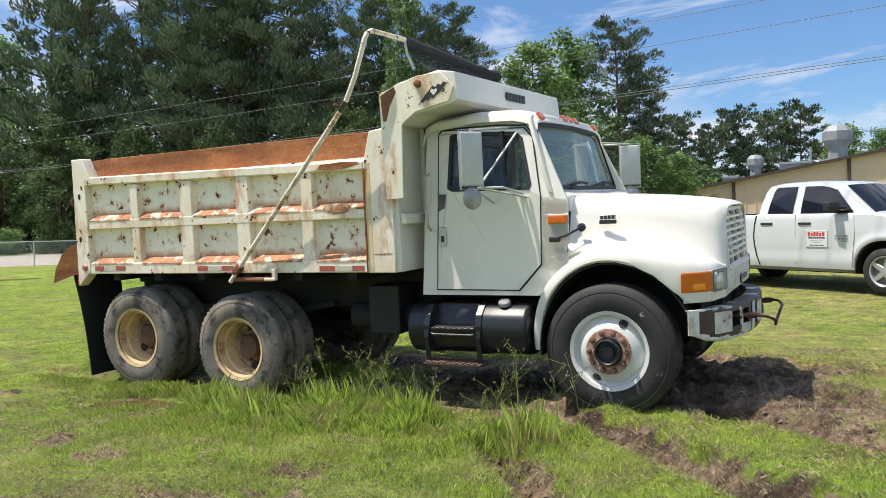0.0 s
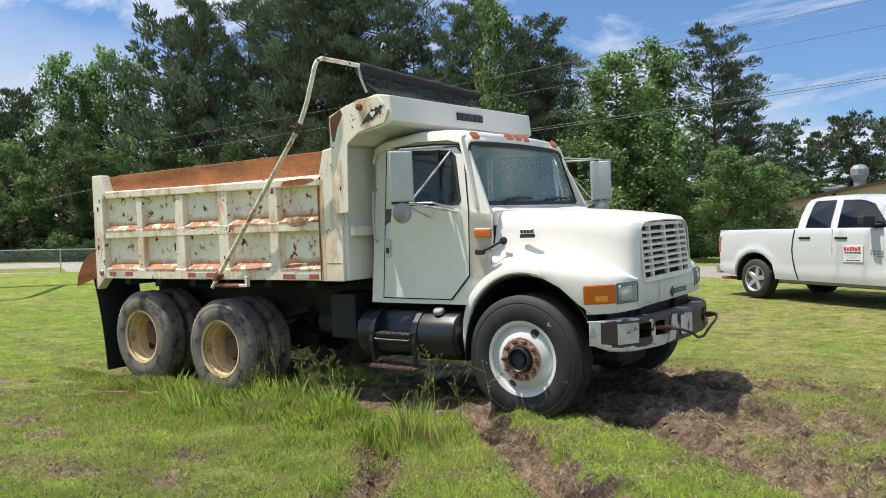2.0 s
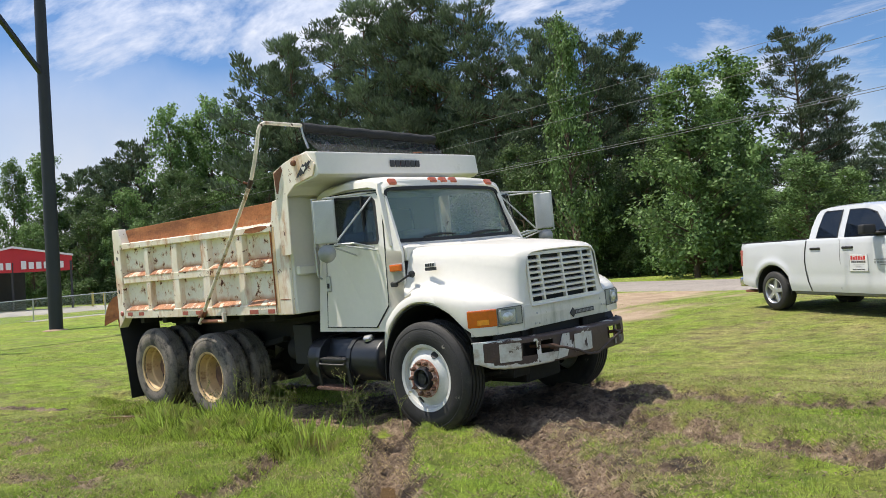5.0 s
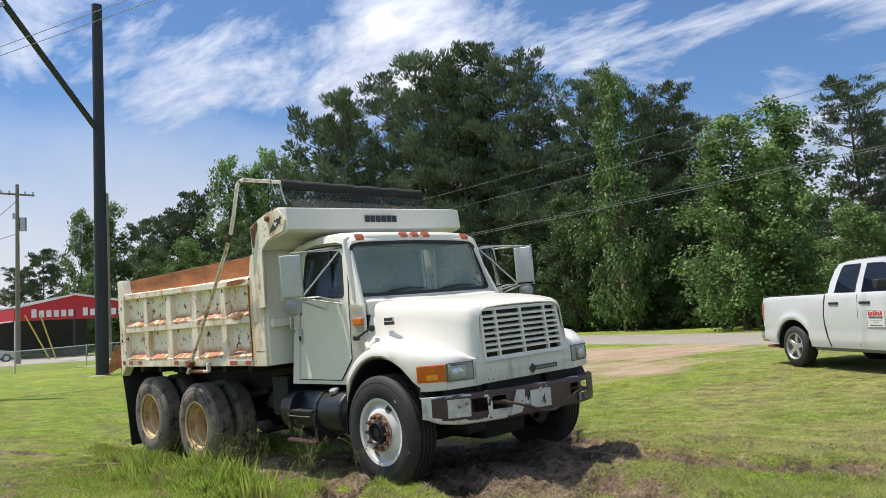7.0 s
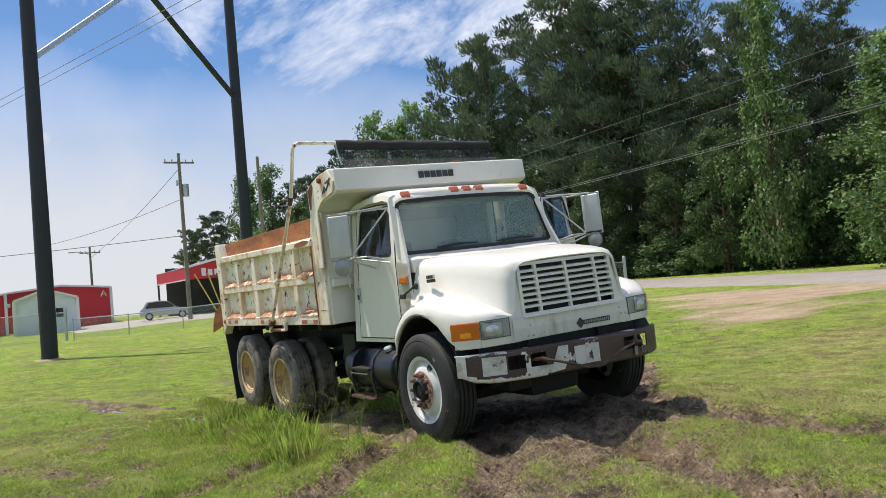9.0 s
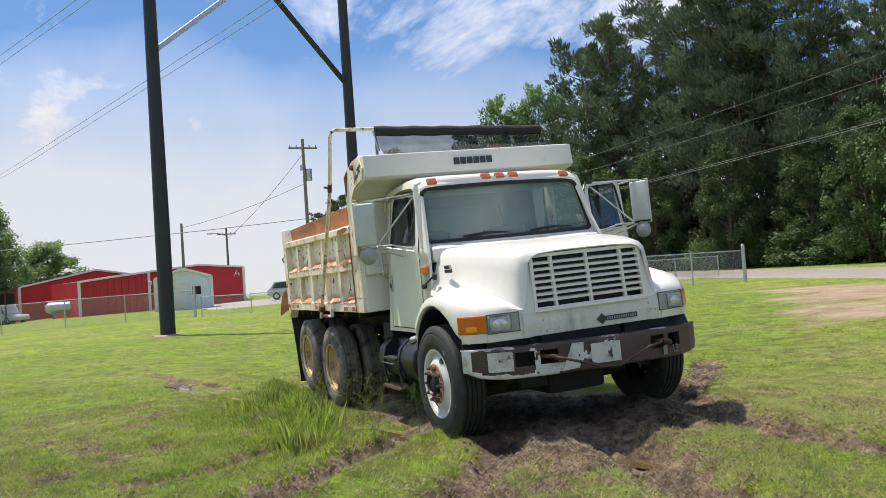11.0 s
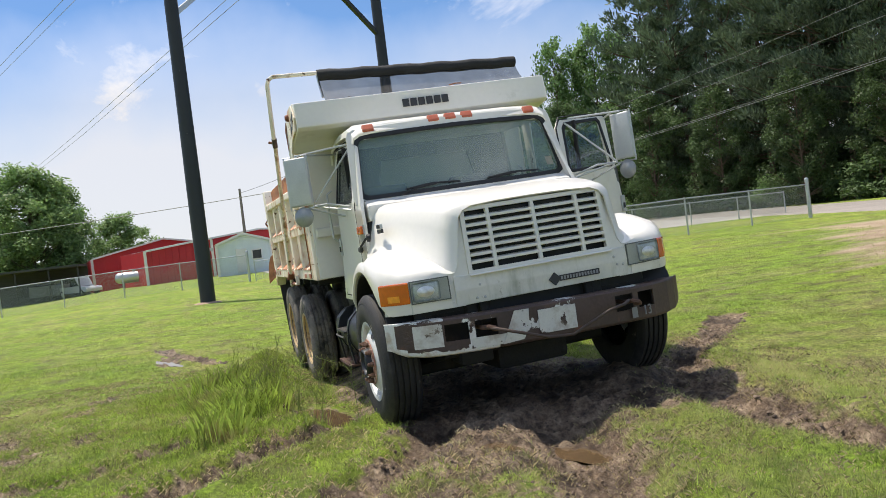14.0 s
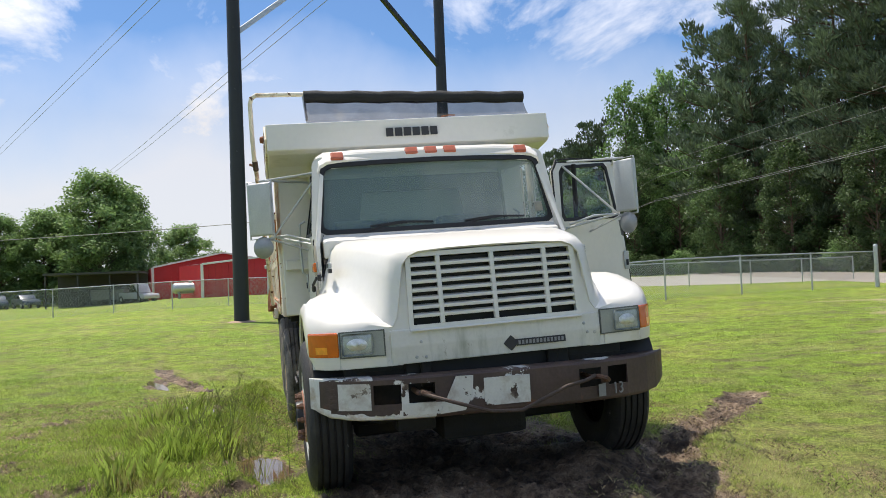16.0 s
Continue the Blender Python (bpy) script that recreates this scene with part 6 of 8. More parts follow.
    for y in (-0.58, 0.56):
        part("tow_hook", tube([(0.55, y, 0.735), (0.71, y, 0.735), (0.79, y + 0.02, 0.745), (0.82, y + 0.05, 0.735), (0.79, y + 0.075, 0.72), (0.73, y + 0.07, 0.715)], 0.017, 8), M_HUB, b, "rusted tow hook", smooth=True)
    part("cable", tube([(0.76, -0.58, 0.74), (0.88, -0.50, 0.72), (0.93, -0.36, 0.675), (0.915, -0.18, 0.615), (0.90, 0.02, 0.60), (0.91, 0.16, 0.66), (0.93, 0.30, 0.725), (0.89, 0.45, 0.745), (0.76, 0.56, 0.75)], 0.012, 8), M_CABLE, b, "rusty tow cable", smooth=True)
    for s in SIDES:
        # dark plate added so the bumper's holes don't show the lit lawn
        part("bumper_backing", box(0.46, 0.475, *sorted((s * 0.42, s * 0.92)), 0.60, 0.86), M_FRAME, b)
        part("bumper_bracket", box(0.50, 0.735, s * 0.40 - 0.05, s * 0.40 + 0.05, 0.62, 0.80, 0.008), M_FRAME, b)


def tarp(truck):
    a = part("tarp_arm", tube([(-3.965, -1.28, 1.06), (-2.472, -1.385, 2.60), (-2.405, -1.395, 2.68), (-2.307, -1.40, 2.86), (-2.260, -1.40, 2.98), (-2.188, -1.40, 3.17), (-2.167, -1.385, 3.22), (-2.152, -1.34, 3.245), (-2.11, -1.12, 3.235), (-2.075, -0.90, 3.225)], 0.022, 10), M_ARM, truck, "bent white steel pipe arm, scuffed and rusty", smooth=True)
    part("joint_sleeve", tube([(-2.490, -1.384, 2.580), (-2.420, -1.392, 2.663)], 0.027, 8), M_CABLE, a)
    part("knob", tube([(-2.472, -1.385, 2.62), (-2.513, -1.44, 2.64)], 0.014, 6), M_RUSTNUT, a)
    part("pivot_bar", tube([(-3.95, -1.27, 1.085), (-3.45, -1.27, 1.082)], 0.024, 8), M_RUSTNUT, a, "rusted pivot bar", smooth=True)
    part("pivot_bracket", into(box(-3.53, -3.40, -1.295, -1.25, 1.072, 1.098, 0.004), box(-3.44, -3.40, -1.29, -1.247, 1.09, 1.185, 0.004)), M_BODY, a, "white angle bracket")
    part("clamp", into(moved(box(-0.05, 0.05, -0.038, 0.038, -0.032, 0.032, 0.01), pose(-3.852, -1.287, 1.185, 0, -46, 0)), tube([(-3.88, -1.25, 1.15), (-3.88, -1.34, 1.15)], 0.016, 8)), M_RUSTNUT, a, "rusted clamp and bolt")
    part("arm_drop", tube([(-2.075, -0.905, 3.23), (-2.06, -0.895, 3.10), (-2.0, -0.89, 2.96)], 0.014, 6), M_STEEL, a)
    n = 18
    ysp = [-0.90 + 2.20 * k / n for k in range(n + 1)]
    part("tarp_roll", tube([(-2.075 - 0.05 * k / n, y, 3.20 - 0.045 * k / n + 0.006 * math.sin(k * 1.9)) for k, y in enumerate(ysp)], 0.058, 10), M_MESH, truck, "rolled black mesh tarp", smooth=True)
    rows = []
    for j in range(7):
        t = j / 6
        rows.append([(-2.07 - 0.05 * k / n + 0.32 * t - 0.05 * math.sin(math.pi * t), y - 0.01 * t, 3.19 - 0.03 * k / n + (2.83 - 3.17) * t + 0.008 * math.sin(3 * y + 5 * t)) for k, y in enumerate(ysp)])
    part("mesh_sheet", surface(rows), M_NET, truck, "black see-through mesh sheet", smooth=True)
    part("spool", tube([(-1.78, -1.0, 2.85), (-1.78, 1.28, 2.85)], 0.035, 10), M_BLACK, truck, smooth=True)


def dump_truck():
    t = empty("dump_truck", LEVEL, label="old white dump truck with rusted bed, parked in mud", category="truck")
    wheels(t)
    chassis(t)
    bed(t)
    cab(t)
    hood(t)
    bumper(t)
    tarp(t)


dump_truck()

# ---- the pickup: x forwards from its rear axle, its right side to the lawn ----
def road_wheel(parent, x, y, r, width, spokes=5):
    s = -1 if y < 0 else 1
    w = empty("wheel", pose(x, y, r))
    w.parent = parent
    h = width / 2
    part("tyre", lathe([(r * 0.63, -h + 0.01), (r * 0.70, -h - 0.008), (r * 0.88, -h), (r * 0.97, -h + 0.025), (r, -h + 0.05), (r, h - 0.05), (r * 0.97, h - 0.025), (r * 0.88, h), (r * 0.70, h + 0.008), (r * 0.63, h - 0.01)], 36), M_TYRE, w, smooth=True)
    rim = part("rim", lathe([(r * 0.63, s * (h - 0.01)), (r * 0.66, s * h), (r * 0.64, s * (h + 0.004)), (r * 0.60, s * (h - 0.03)), (r * 0.58, s * (h - 0.10)), (0, s * (h - 0.10))], 32), M_DARK, w, smooth=True)
    first = None
    for k in range(spokes):
        m = pose(0, 0, 0, 0, 360 * k / spokes + 12, 0)
        if first is None:
            first = part("spoke", prism([(-0.05, 0.02), (-0.035, r * 0.62), (0.035, r * 0.62), (0.05, 0.02)], "y", s * (h - 0.09), s * (h - 0.025), 0.008), M_ALLOY, rim, "", m)
        else:
            again(first, m)
    part("rim_ring", lathe([(r * 0.66, s * (h - 0.004)), (r * 0.645, s * (h + 0.008)), (r * 0.60, s * (h - 0.01)), (r * 0.60, s * (h - 0.05))], 32), M_ALLOY, rim, smooth=True)
    part("hub_cap", lathe([(0, s * (h - 0.015)), (0.06, s * (h - 0.02)), (0.075, s * (h - 0.05)), (0.075, s * (h - 0.09))], 16), M_ALLOY, rim, smooth=True)


def pickup():
    yaw = -32.0
    u = Vector((math.cos(radians(yaw)), math.sin(radians(yaw))))
    px, py = -0.617, 10.81
    za, zb = float(ground_z(px, py)), float(ground_z(px + 3.57 * u.x, py + 3.57 * u.y))
    t = empty("pickup_truck", pose(px, py, za - 0.012, 0, math.degrees(math.atan2(za - zb, 3.57)), yaw), label="white crew pickup truck parked on the grass", category="truck")
    W, WB, R = 0.99, 3.57, 0.395
    at = lambda x, xs, vs: float(np.interp(x, xs, vs))

    def foot(x):
        """The lower edge of the side: sill, arches and overhangs."""
        z = at(x, [-1.03, -0.6, 0.6, 3.0, 4.1, 4.50], [0.52, 0.44, 0.41, 0.40, 0.42, 0.50])
        for cx in (0.0, WB):
            d = abs(x - cx)
            if d < 0.535:
                z = max(z, R + 0.53 * math.sqrt(max(0.0, 1 - (d / 0.535) ** 2)) ** 0.82)
        return z

    def top(x):
        return at(x, [-1.03, -0.95, 1.06, 3.0, 3.35, 4.15, 4.38, 4.50], [1.33, 1.375, 1.395, 1.39, 1.38, 1.27, 1.18, 1.02])

    def side_y(x, z):
        y = W - 0.10 * max(0.0, z - 1.05) ** 1.5 - 0.16 * max(0.0, 0.62 - z) ** 1.3 - 0.018 * math.exp(-((z - 0.70) / 0.05) ** 2)
        y -= 0.30 * smoothstep(4.05, 4.55, x) ** 2 + 0.04 * smoothstep(-0.8, -1.05, x)
        for cx in (0.0, WB):
            r = math.hypot(x - cx, z - R)
            y += 0.030 * math.exp(-((r - 0.57) / 0.075) ** 2) * (1 if z > 0.5 else 0.6)
        return float(y)

    xs = sorted({-1.03, -1.0, -0.9, -0.75, -0.62, 0.62, 0.8, 0.95, 1.035, 1.045, 1.4, 1.8, 2.2, 2.6, 2.95, 3.0, 4.15, 4.25, 4.35, 4.42, 4.47, 4.50}
                | {cx + 0.535 * math.cos(math.pi * k / 18) for cx in (0.0, WB) for k in range(19)})
    rows = []
    for x in xs:
        zf, zt = foot(x), top(x)
        row = [(side_y(x, zf) - 0.09, zf + 0.005), (side_y(x, zf) - 0.012, zf)]
        row += [(side_y(x, zf + (zt - 0.03 - zf) * k / 11), zf + (zt - 0.03 - zf) * k / 11) for k in range(1, 12)]
        ye = side_y(x, zt)
        if x < 1.04:
            row += [(ye - 0.018, zt), (ye - 0.10, zt), (ye - 0.105, zt - 0.42), (0.45, zt - 0.43), (0.0, zt - 0.43)]
        elif x < 3.02:
            row += [(ye - 0.012, zt - 0.008), (ye - 0.03, zt), (ye - 0.10, zt + 0.002), (0.45, zt + 0.004), (0.0, zt + 0.005)]
        else:
            up = 0.055 * smoothstep(4.5, 3.9, x)
            row += [(ye - 0.02, zt - 0.008), (ye - 0.07, zt + 0.004), (ye - 0.20, zt + 0.6 * up), (0.45, zt + up), (0.0, zt + 1.15 * up)]
        rows.append([(x, -y, z) for y, z in row[:-1]] + [(x, 0.0, row[-1][1])] + [(x, y, z) for y, z in row[-2::-1]])
    body = part("body", surface(rows, None, -0.006), M_CAR, t, smooth=True)
    part("tailgate", moved(box(-0.03, 0.03, -0.90, 0.90, 0, 0.72, 0.02, 2), pose(-1.025, 0, 0.655, 0, -2, 0)), M_CAR, t, smooth=True)
    part("bed_liner", box(-0.99, 1.02, -0.86, 0.86, 0.95, 0.985), M_RUBBER, body, "dark open bed")
    for s in SIDES:
        part("bed_rail", moved(box(-0.99, 1.03, -0.055, 0.055, -0.006, 0.018, 0.008, 2), pose(0, s * 0.91, 1.386, 0, -0.5, 0)), M_RUBBER, body, "black bed rail cap")
        part("sill", box(0.55, 3.02, *sorted((s * 0.80, s * 0.93)), 0.34, 0.425, 0.02), M_DARK, body)
        for cx in (0, WB):
            lin = [[(x, s * y, z) for y in (0.975, 0.45)] for x, z in arc(cx, R + 0.01, 0.52, -8, 188, 16)]
            part("arch_liner", surface(lin, None, 0.01), M_RUBBER, body, smooth=True)
    # cabin: pillars lean in, the roof is crowned
    prof = [(1.05, 1.36), (1.085, 1.60), (1.125, 1.83), (1.19, 1.925), (1.38, 1.962), (1.62, 1.968), (2.05, 1.968), (2.42, 1.945), (2.62, 1.905), (2.80, 1.80), (3.05, 1.60), (3.34, 1.385), (3.34, 1.36)]
    inset = lambda z: 0.948 - 0.02 * max(0, z - 1.40) - 0.42 * max(0, z - 1.46)
    rows = []
    for f in (-1, -0.97, -0.90, -0.6, -0.3, 0, 0.3, 0.6, 0.90, 0.97, 1):
        rows.append([(x + (0.10 * (1 - f * f) if 2.5 < x else 0.0) - (0.05 * (1 - f * f) if x < 1.3 else 0.0), f * inset(z), z + (0.045 * (1 - f ** 4) if z > 1.78 else 0.02 * (1 - f ** 4) * (z > 1.5))) for x, z in prof])
    bm = surface(rows)
    for s in SIDES:
        bm.faces.new([bm.verts.new((x, s * inset(z), z)) for x, z in prof])
    bmesh.ops.remove_doubles(bm, verts=bm.verts[:], dist=0.0005)
    cabin = part("cabin", bm, M_CAR, t, smooth=True)
    for s in SIDES:
        pl = lambda a, v: (a, s * (inset(v) + 0.005), v)
        for name, loop in (("rear_window", [(1.262, 1.420), (1.285, 1.62), (1.31, 1.80), (1.335, 1.868), (1.385, 1.89), (1.775, 1.892), (1.785, 1.62), (1.79, 1.410)]), ("front_window", [(1.975, 1.405), (1.97, 1.65), (1.955, 1.888), (2.30, 1.882), (2.44, 1.86), (2.60, 1.80), (2.86, 1.57), (2.99, 1.435), (2.99, 1.412)])):
            w = part(name, sheet(loop, pl, 0.004), M_PANE, cabin, "dark tinted window")
            part("window_seal", frame_panel(fattened(loop, 0.014), loop, lambda a, v: (a, s * (inset(v) + 0.003), v), 0.006), M_RUBBER, w)
        for gap in ([(1.02, 1.37), (0.985, 1.20), (0.965, 0.98), (0.985, 0.80), (1.035, 0.60), (1.10, 0.42)], [(1.88, 1.385), (1.885, 1.0), (1.88, 0.70), (1.875, 0.46)], [(3.03, 1.37), (3.05, 1.0), (3.03, 0.62), (3.01, 0.44)]):
            wide = 0.015 if gap[0][0] < 1.1 else 0.0035
            part("door_gap", surface([[(x - wide, s * (side_y(x, z) + 0.011), z) for x, z in gap], [(x + wide, s * (side_y(x, z) + 0.011), z) for x, z in gap]], None, 0.002), M_RUBBER, body)
        for x in (1.14, 1.955):
            z = 1.215
            part("door_handle", box(x - 0.01, x + 0.25, *sorted((s * (side_y(x, z) - 0.01), s * (side_y(x, z) + 0.030))), z - 0.022, z + 0.020, 0.014, 3), M_RUBBER, body, "black door handle", smooth=True)
        part("wing_mirror", into(moved(box(-0.075, 0.085, -0.125, 0.125, -0.085, 0.085, 0.035, 3), pose(2.70, s * 1.13, 1.515, 0, 0, 8 * s)), box(2.68, 2.90, *sorted((s * 0.94, s * 1.06)), 1.425, 1.465, 0.012)), M_RUBBER, t, "black wing mirror", smooth=True)
        part("tail_lamp", box(-1.062, -0.955, *sorted((s * 0.84, s * 0.962)), 0.90, 1.24, 0.016, 2), M_REDLENS, body, "red tail lamp")
        part("headlamp", box(4.22, 4.46, *sorted((s * 0.56, s * 0.86)), 0.92, 1.10, 0.03, 2), M_LAMP, body)
        for x in (0.0, WB):
            road_wheel(t, x, s * 0.855, R, 0.27)
        sy = max(side_y(2.33, z) for z in (0.80, 0.94, 1.08)) + 0.012
        sign = part("door_sign", box(2.11, 2.55, *sorted((s * (sy - 0.014), s * sy)), 0.782, 1.084, 0.004), M_SIGN, body, "white magnetic door sign with red lettering")
        bars = [(0.985 + 0.004 * (k % 2), 1.058 - 0.012 * (k % 3 == 1), 2.15 + 0.058 * k, 2.193 + 0.058 * k, M_REDLETTER) for k in range(6)]
        bars += [(0.938, 0.972, 2.165 + 0.042 * k, 2.195 + 0.042 * k, M_LETTER) for k in range(8)]
        bars += [(0.897, 0.904, 2.20, 2.46, M_GREYLETTER), (0.862, 0.871, 2.26, 2.39, M_GREYLETTER)] + [(0.812, 0.827, 2.19 + 0.1 * k, 2.27 + 0.1 * k, M_LETTER) for k in range(3)]
        for z0, z1, x0, x1, mt in bars:
            part("lettering_bar", box(x0, x1, *sorted((s * sy, s * (sy + 0.003))), z0, z1), mt, sign)
        for x0, x1, z0, z1 in ((2.115, 2.545, 0.786, 0.792), (2.115, 2.545, 1.074, 1.080), (2.115, 2.121, 0.792, 1.074), (2.539, 2.545, 0.792, 1.074)):
            part("sign_border", box(x0, x1, *sorted((s * sy, s * (sy + 0.002))), z0, z1), M_GREYLETTER, sign)
        for z0, z1, x0, x1 in ((0.982, 1.003, 2.68, 2.72), (0.982, 1.003, 2.74, 2.79), (0.982, 1.003, 2.81, 2.93), (0.925, 0.962, 2.68, 2.71), (0.925, 0.962, 2.74, 2.79), (0.925, 0.962, 2.81, 2.86), (0.925, 0.962, 2.88, 2.93), (0.892, 0.910, 2.80, 2.94)):
            y0 = side_y(2.80, 0.95)
            part("badge_bar", box(x0, x1, *sorted((s * (y0 - 0.004), s * (y0 + 0.012))), z0, z1), M_GREYLETTER, body)
        part("marker_lamp", box(3.10, 3.115, *sorted((s * 0.96, s * 0.985)), 1.18, 1.26, 0.004), M_RUBBER, body)
    part("windscreen", surface([[(2.735 + 0.10 * (1 - f * f), f * 0.70, 1.893 + 0.03 * (1 - f * f)), (3.06 + 0.12 * (1 - f * f), f * 0.79, 1.655), (3.345 + 0.12 * (1 - f * f), f * 0.86, 1.43)] for f in np.linspace(-1, 1, 9)], None, 0.004), M_PANE, cabin, "dark windscreen", smooth=True)
    for y0 in (-0.62, 0.02):
        part("wiper", tube([(3.46, y0, 1.425), (3.455, y0 + 0.3, 1.44), (3.42, y0 + 0.55, 1.445)], 0.010, 5), M_RUBBER, cabin)
    part("back_window", sheet([(1.40, -0.62), (1.80, -0.58), (1.80, 0.58), (1.40, 0.62)], lambda a, v: (1.005 + 0.40 * (a - 1.40), v, a + 0.04), 0.004), M_PANE, cabin)
    part("rear_bumper", into(box(-1.19, -1.03, -0.93, 0.93, 0.46, 0.66, 0.04, 3), box(-1.21, -1.10, -0.40, 0.40, 0.42, 0.50, 0.03, 2)), M_CHROME, t, "chrome rear bumper", smooth=True)
    part("hitch", box(-1.30, -1.0, -0.06, 0.06, 0.34, 0.42, 0.01), M_RUSTNUT, t)
    part("tow_step", box(-1.02, -0.72, -0.92, -0.70, 0.34, 0.39, 0.01), M_RUSTNUT, t, "rusty bracket under the bumper")
    part("grille", box(4.40, 4.53, -0.56, 0.56, 0.70, 1.04, 0.03, 2), M_CHROME, body)
    part("front_bumper", box(4.36, 4.60, -0.86, 0.86, 0.46, 0.68, 0.05, 2), M_CHROME, t, smooth=True)
    part("underbody", box(-0.95, 4.2, -0.6, 0.6, 0.30, 0.50, 0.03), M_FRAME, t)
    part("rear_axle", tube([(0, -0.8, R), (0, 0.8, R)], 0.06, 8), M_FRAME, t)
    # a pale board and a stick stand in the bed behind the cab
    part("upright_board", tube([(0.86, -0.50, 0.98), (0.95, -0.46, 1.72)], 0.02, 6), M_WOODPOLE, t, "pale stick standing in the bed")


pickup()

# ---- poles, fences, wires and buildings round the lawn ----
def gz(x, y):
    return float(ground_z(x, y))


def sign_pole(x, y, brace_to, slope, z0, colour):
    p = empty("sign_pole", pose(x, y, gz(x, y)), label="tall black steel sign pole with a slanting brace", category="pole", group="poles of the roadside sign")
    part("shaft", lathe([(0.0, -0.3), (0.265, -0.3), (0.265, 4), (0.235, 9), (0.21, 16), (0.0, 16)], 24, "z"), M_POLE, p, smooth=True)
    for k in range(4):
        part("step_peg", tube([(0.2, 0, 6 + 2.2 * k), (0.31, 0, 6 + 2.2 * k)], 0.02, 6), M_POLE, p)
    d = Vector(brace_to) - Vector((x, y))
    d.normalize()
    part("brace", moved(box(-0.09, 0.09, -0.09, 0.09, 0, 6.2, 0.01), Matrix.Translation((d.x * 0.18, d.y * 0.18, z0)) @ Vector((d.x, d.y, slope)).to_track_quat("Z", "Y").to_matrix().to_4x4()), colour, p)
    part("brace_plate", box(-0.16, 0.16, -0.16, 0.16, z0 - 0.25, z0 + 0.05, 0.02), M_POLE, p)
    part("gravel_collar", lathe([(0.26, 0.05), (0.4, 0.035), (0.52, 0.0), (0.56, -0.1)], 20, "z"), M_CONCRETE, p, "ring of bare reddish gravel", smooth=True)


P2, P1 = (-23.6, -2.1), (-28.6, 6.6)
sign_pole(*P2, P1, 0.82, 10.35, M_STEEL)
sign_pole(*P1, P2, 0.77, 10.5, M_POLE)


def wood_pole(x, y, top, arms=True, can=False, lamp=False):
    p = empty("utility_pole", pose(x, y, gz(x, y)), label="weathered wooden utility pole with wires", category="pole", group="utility poles")
    part("shaft", tube([(0, 0, -0.4), (0, 0, top)], 0.17, 10, None, True, 0.11), M_WOODPOLE, p, smooth=True)
    if arms:
        part("crossarm", box(-0.06, 0.06, -1.1, 1.1, top - 0.75, top - 0.63, 0.01), M_WOODPOLE, p)
        for yy in (-1.0, -0.5, 0.5, 1.0):
            part("insulator", tube([(0, yy, top - 0.63), (0, yy, top - 0.45)], 0.05, 8), M_STEEL, p)
    if can:
        part("transformer", tube([(0, 0.34, top - 3.2), (0, 0.34, top - 2.3)], 0.24, 14), M_STEEL, p, "grey transformer can", smooth=True)
        part("meter_box", box(-0.1, 0.1, -0.3, -0.16, top - 2.4, top - 2.0, 0.01), M_STEEL, p)
    if lamp:
        part("lamp_arm", tube([(0, 0, top - 0.9), (0.2, -0.9, top - 0.6), (0.3, -1.7, top - 0.55)], 0.05, 6), M_STEEL, p)
        part("lamp_head", box(0.18, 0.42, -2.3, -1.65, top - 0.66, top - 0.5, 0.04), M_STEEL, p)


wood_pole(-53.7, 10.2, 12.3, True, True)
wood_pole(-50.3, 15.0, 11.4, False)
wood_pole(-73.0, 2.6, 8.0, False)
wood_pole(-92.4, 9.3, 8.6, True, False, True)


def wire(points, r=0.022, sag=0.0, label="thin black overhead power wire"):
    pts = []
    for (a, b) in zip(points, points[1:]):
        for k in range(12):
            t = k / 12
            p = Vector(a).lerp(Vector(b), t)
            p.z -= sag * 4 * t * (1 - t)
            pts.append(p)
    pts.append(Vector(points[-1]))
    tagged(part("overhead_wire", tube(pts, r, 5), M_WIRE), label, "wire", "overhead wires")


for h, y, r in ((7.34, 26.0, 0.014), (7.50, 26.3, 0.012), (9.35, 26.5, 0.011), (10.3, 26.2, 0.011)):
    wire([(70, y - 4, h + 0.4), (10, y - 1, h + 0.1), (-54, y + 4, h - 0.3), (-130, y + 20, h)], r, 0.35)
for dy in (0.0, 0.45):
    wire([(-90, -22.5 + dy, 10.6), (-47, -8.3 + dy, 10.4), (-21, 0.3 + dy, 10.6), (30, 17 + dy, 11.0)], 0.011)
    wire([(-90, -33 + dy, 12.5), (-26, -5.2 + dy, 12.4), (30, 19 + dy, 12.8)], 0.011)
wire([(-53.7, 10.2, 6.9), (-62, -22, 5.6), (-66, -40, 6.2)], 0.03, 0.2, "service cable drooping from a pole")
wire([(-53.7, 10.2, 11.9), (-92.4, 9.3, 8.3)], 0.02, 0.4)
wire([(-53.7, 10.2, 9.6), (-73.0, 2.6, 8.2)], 0.02, 0.3)


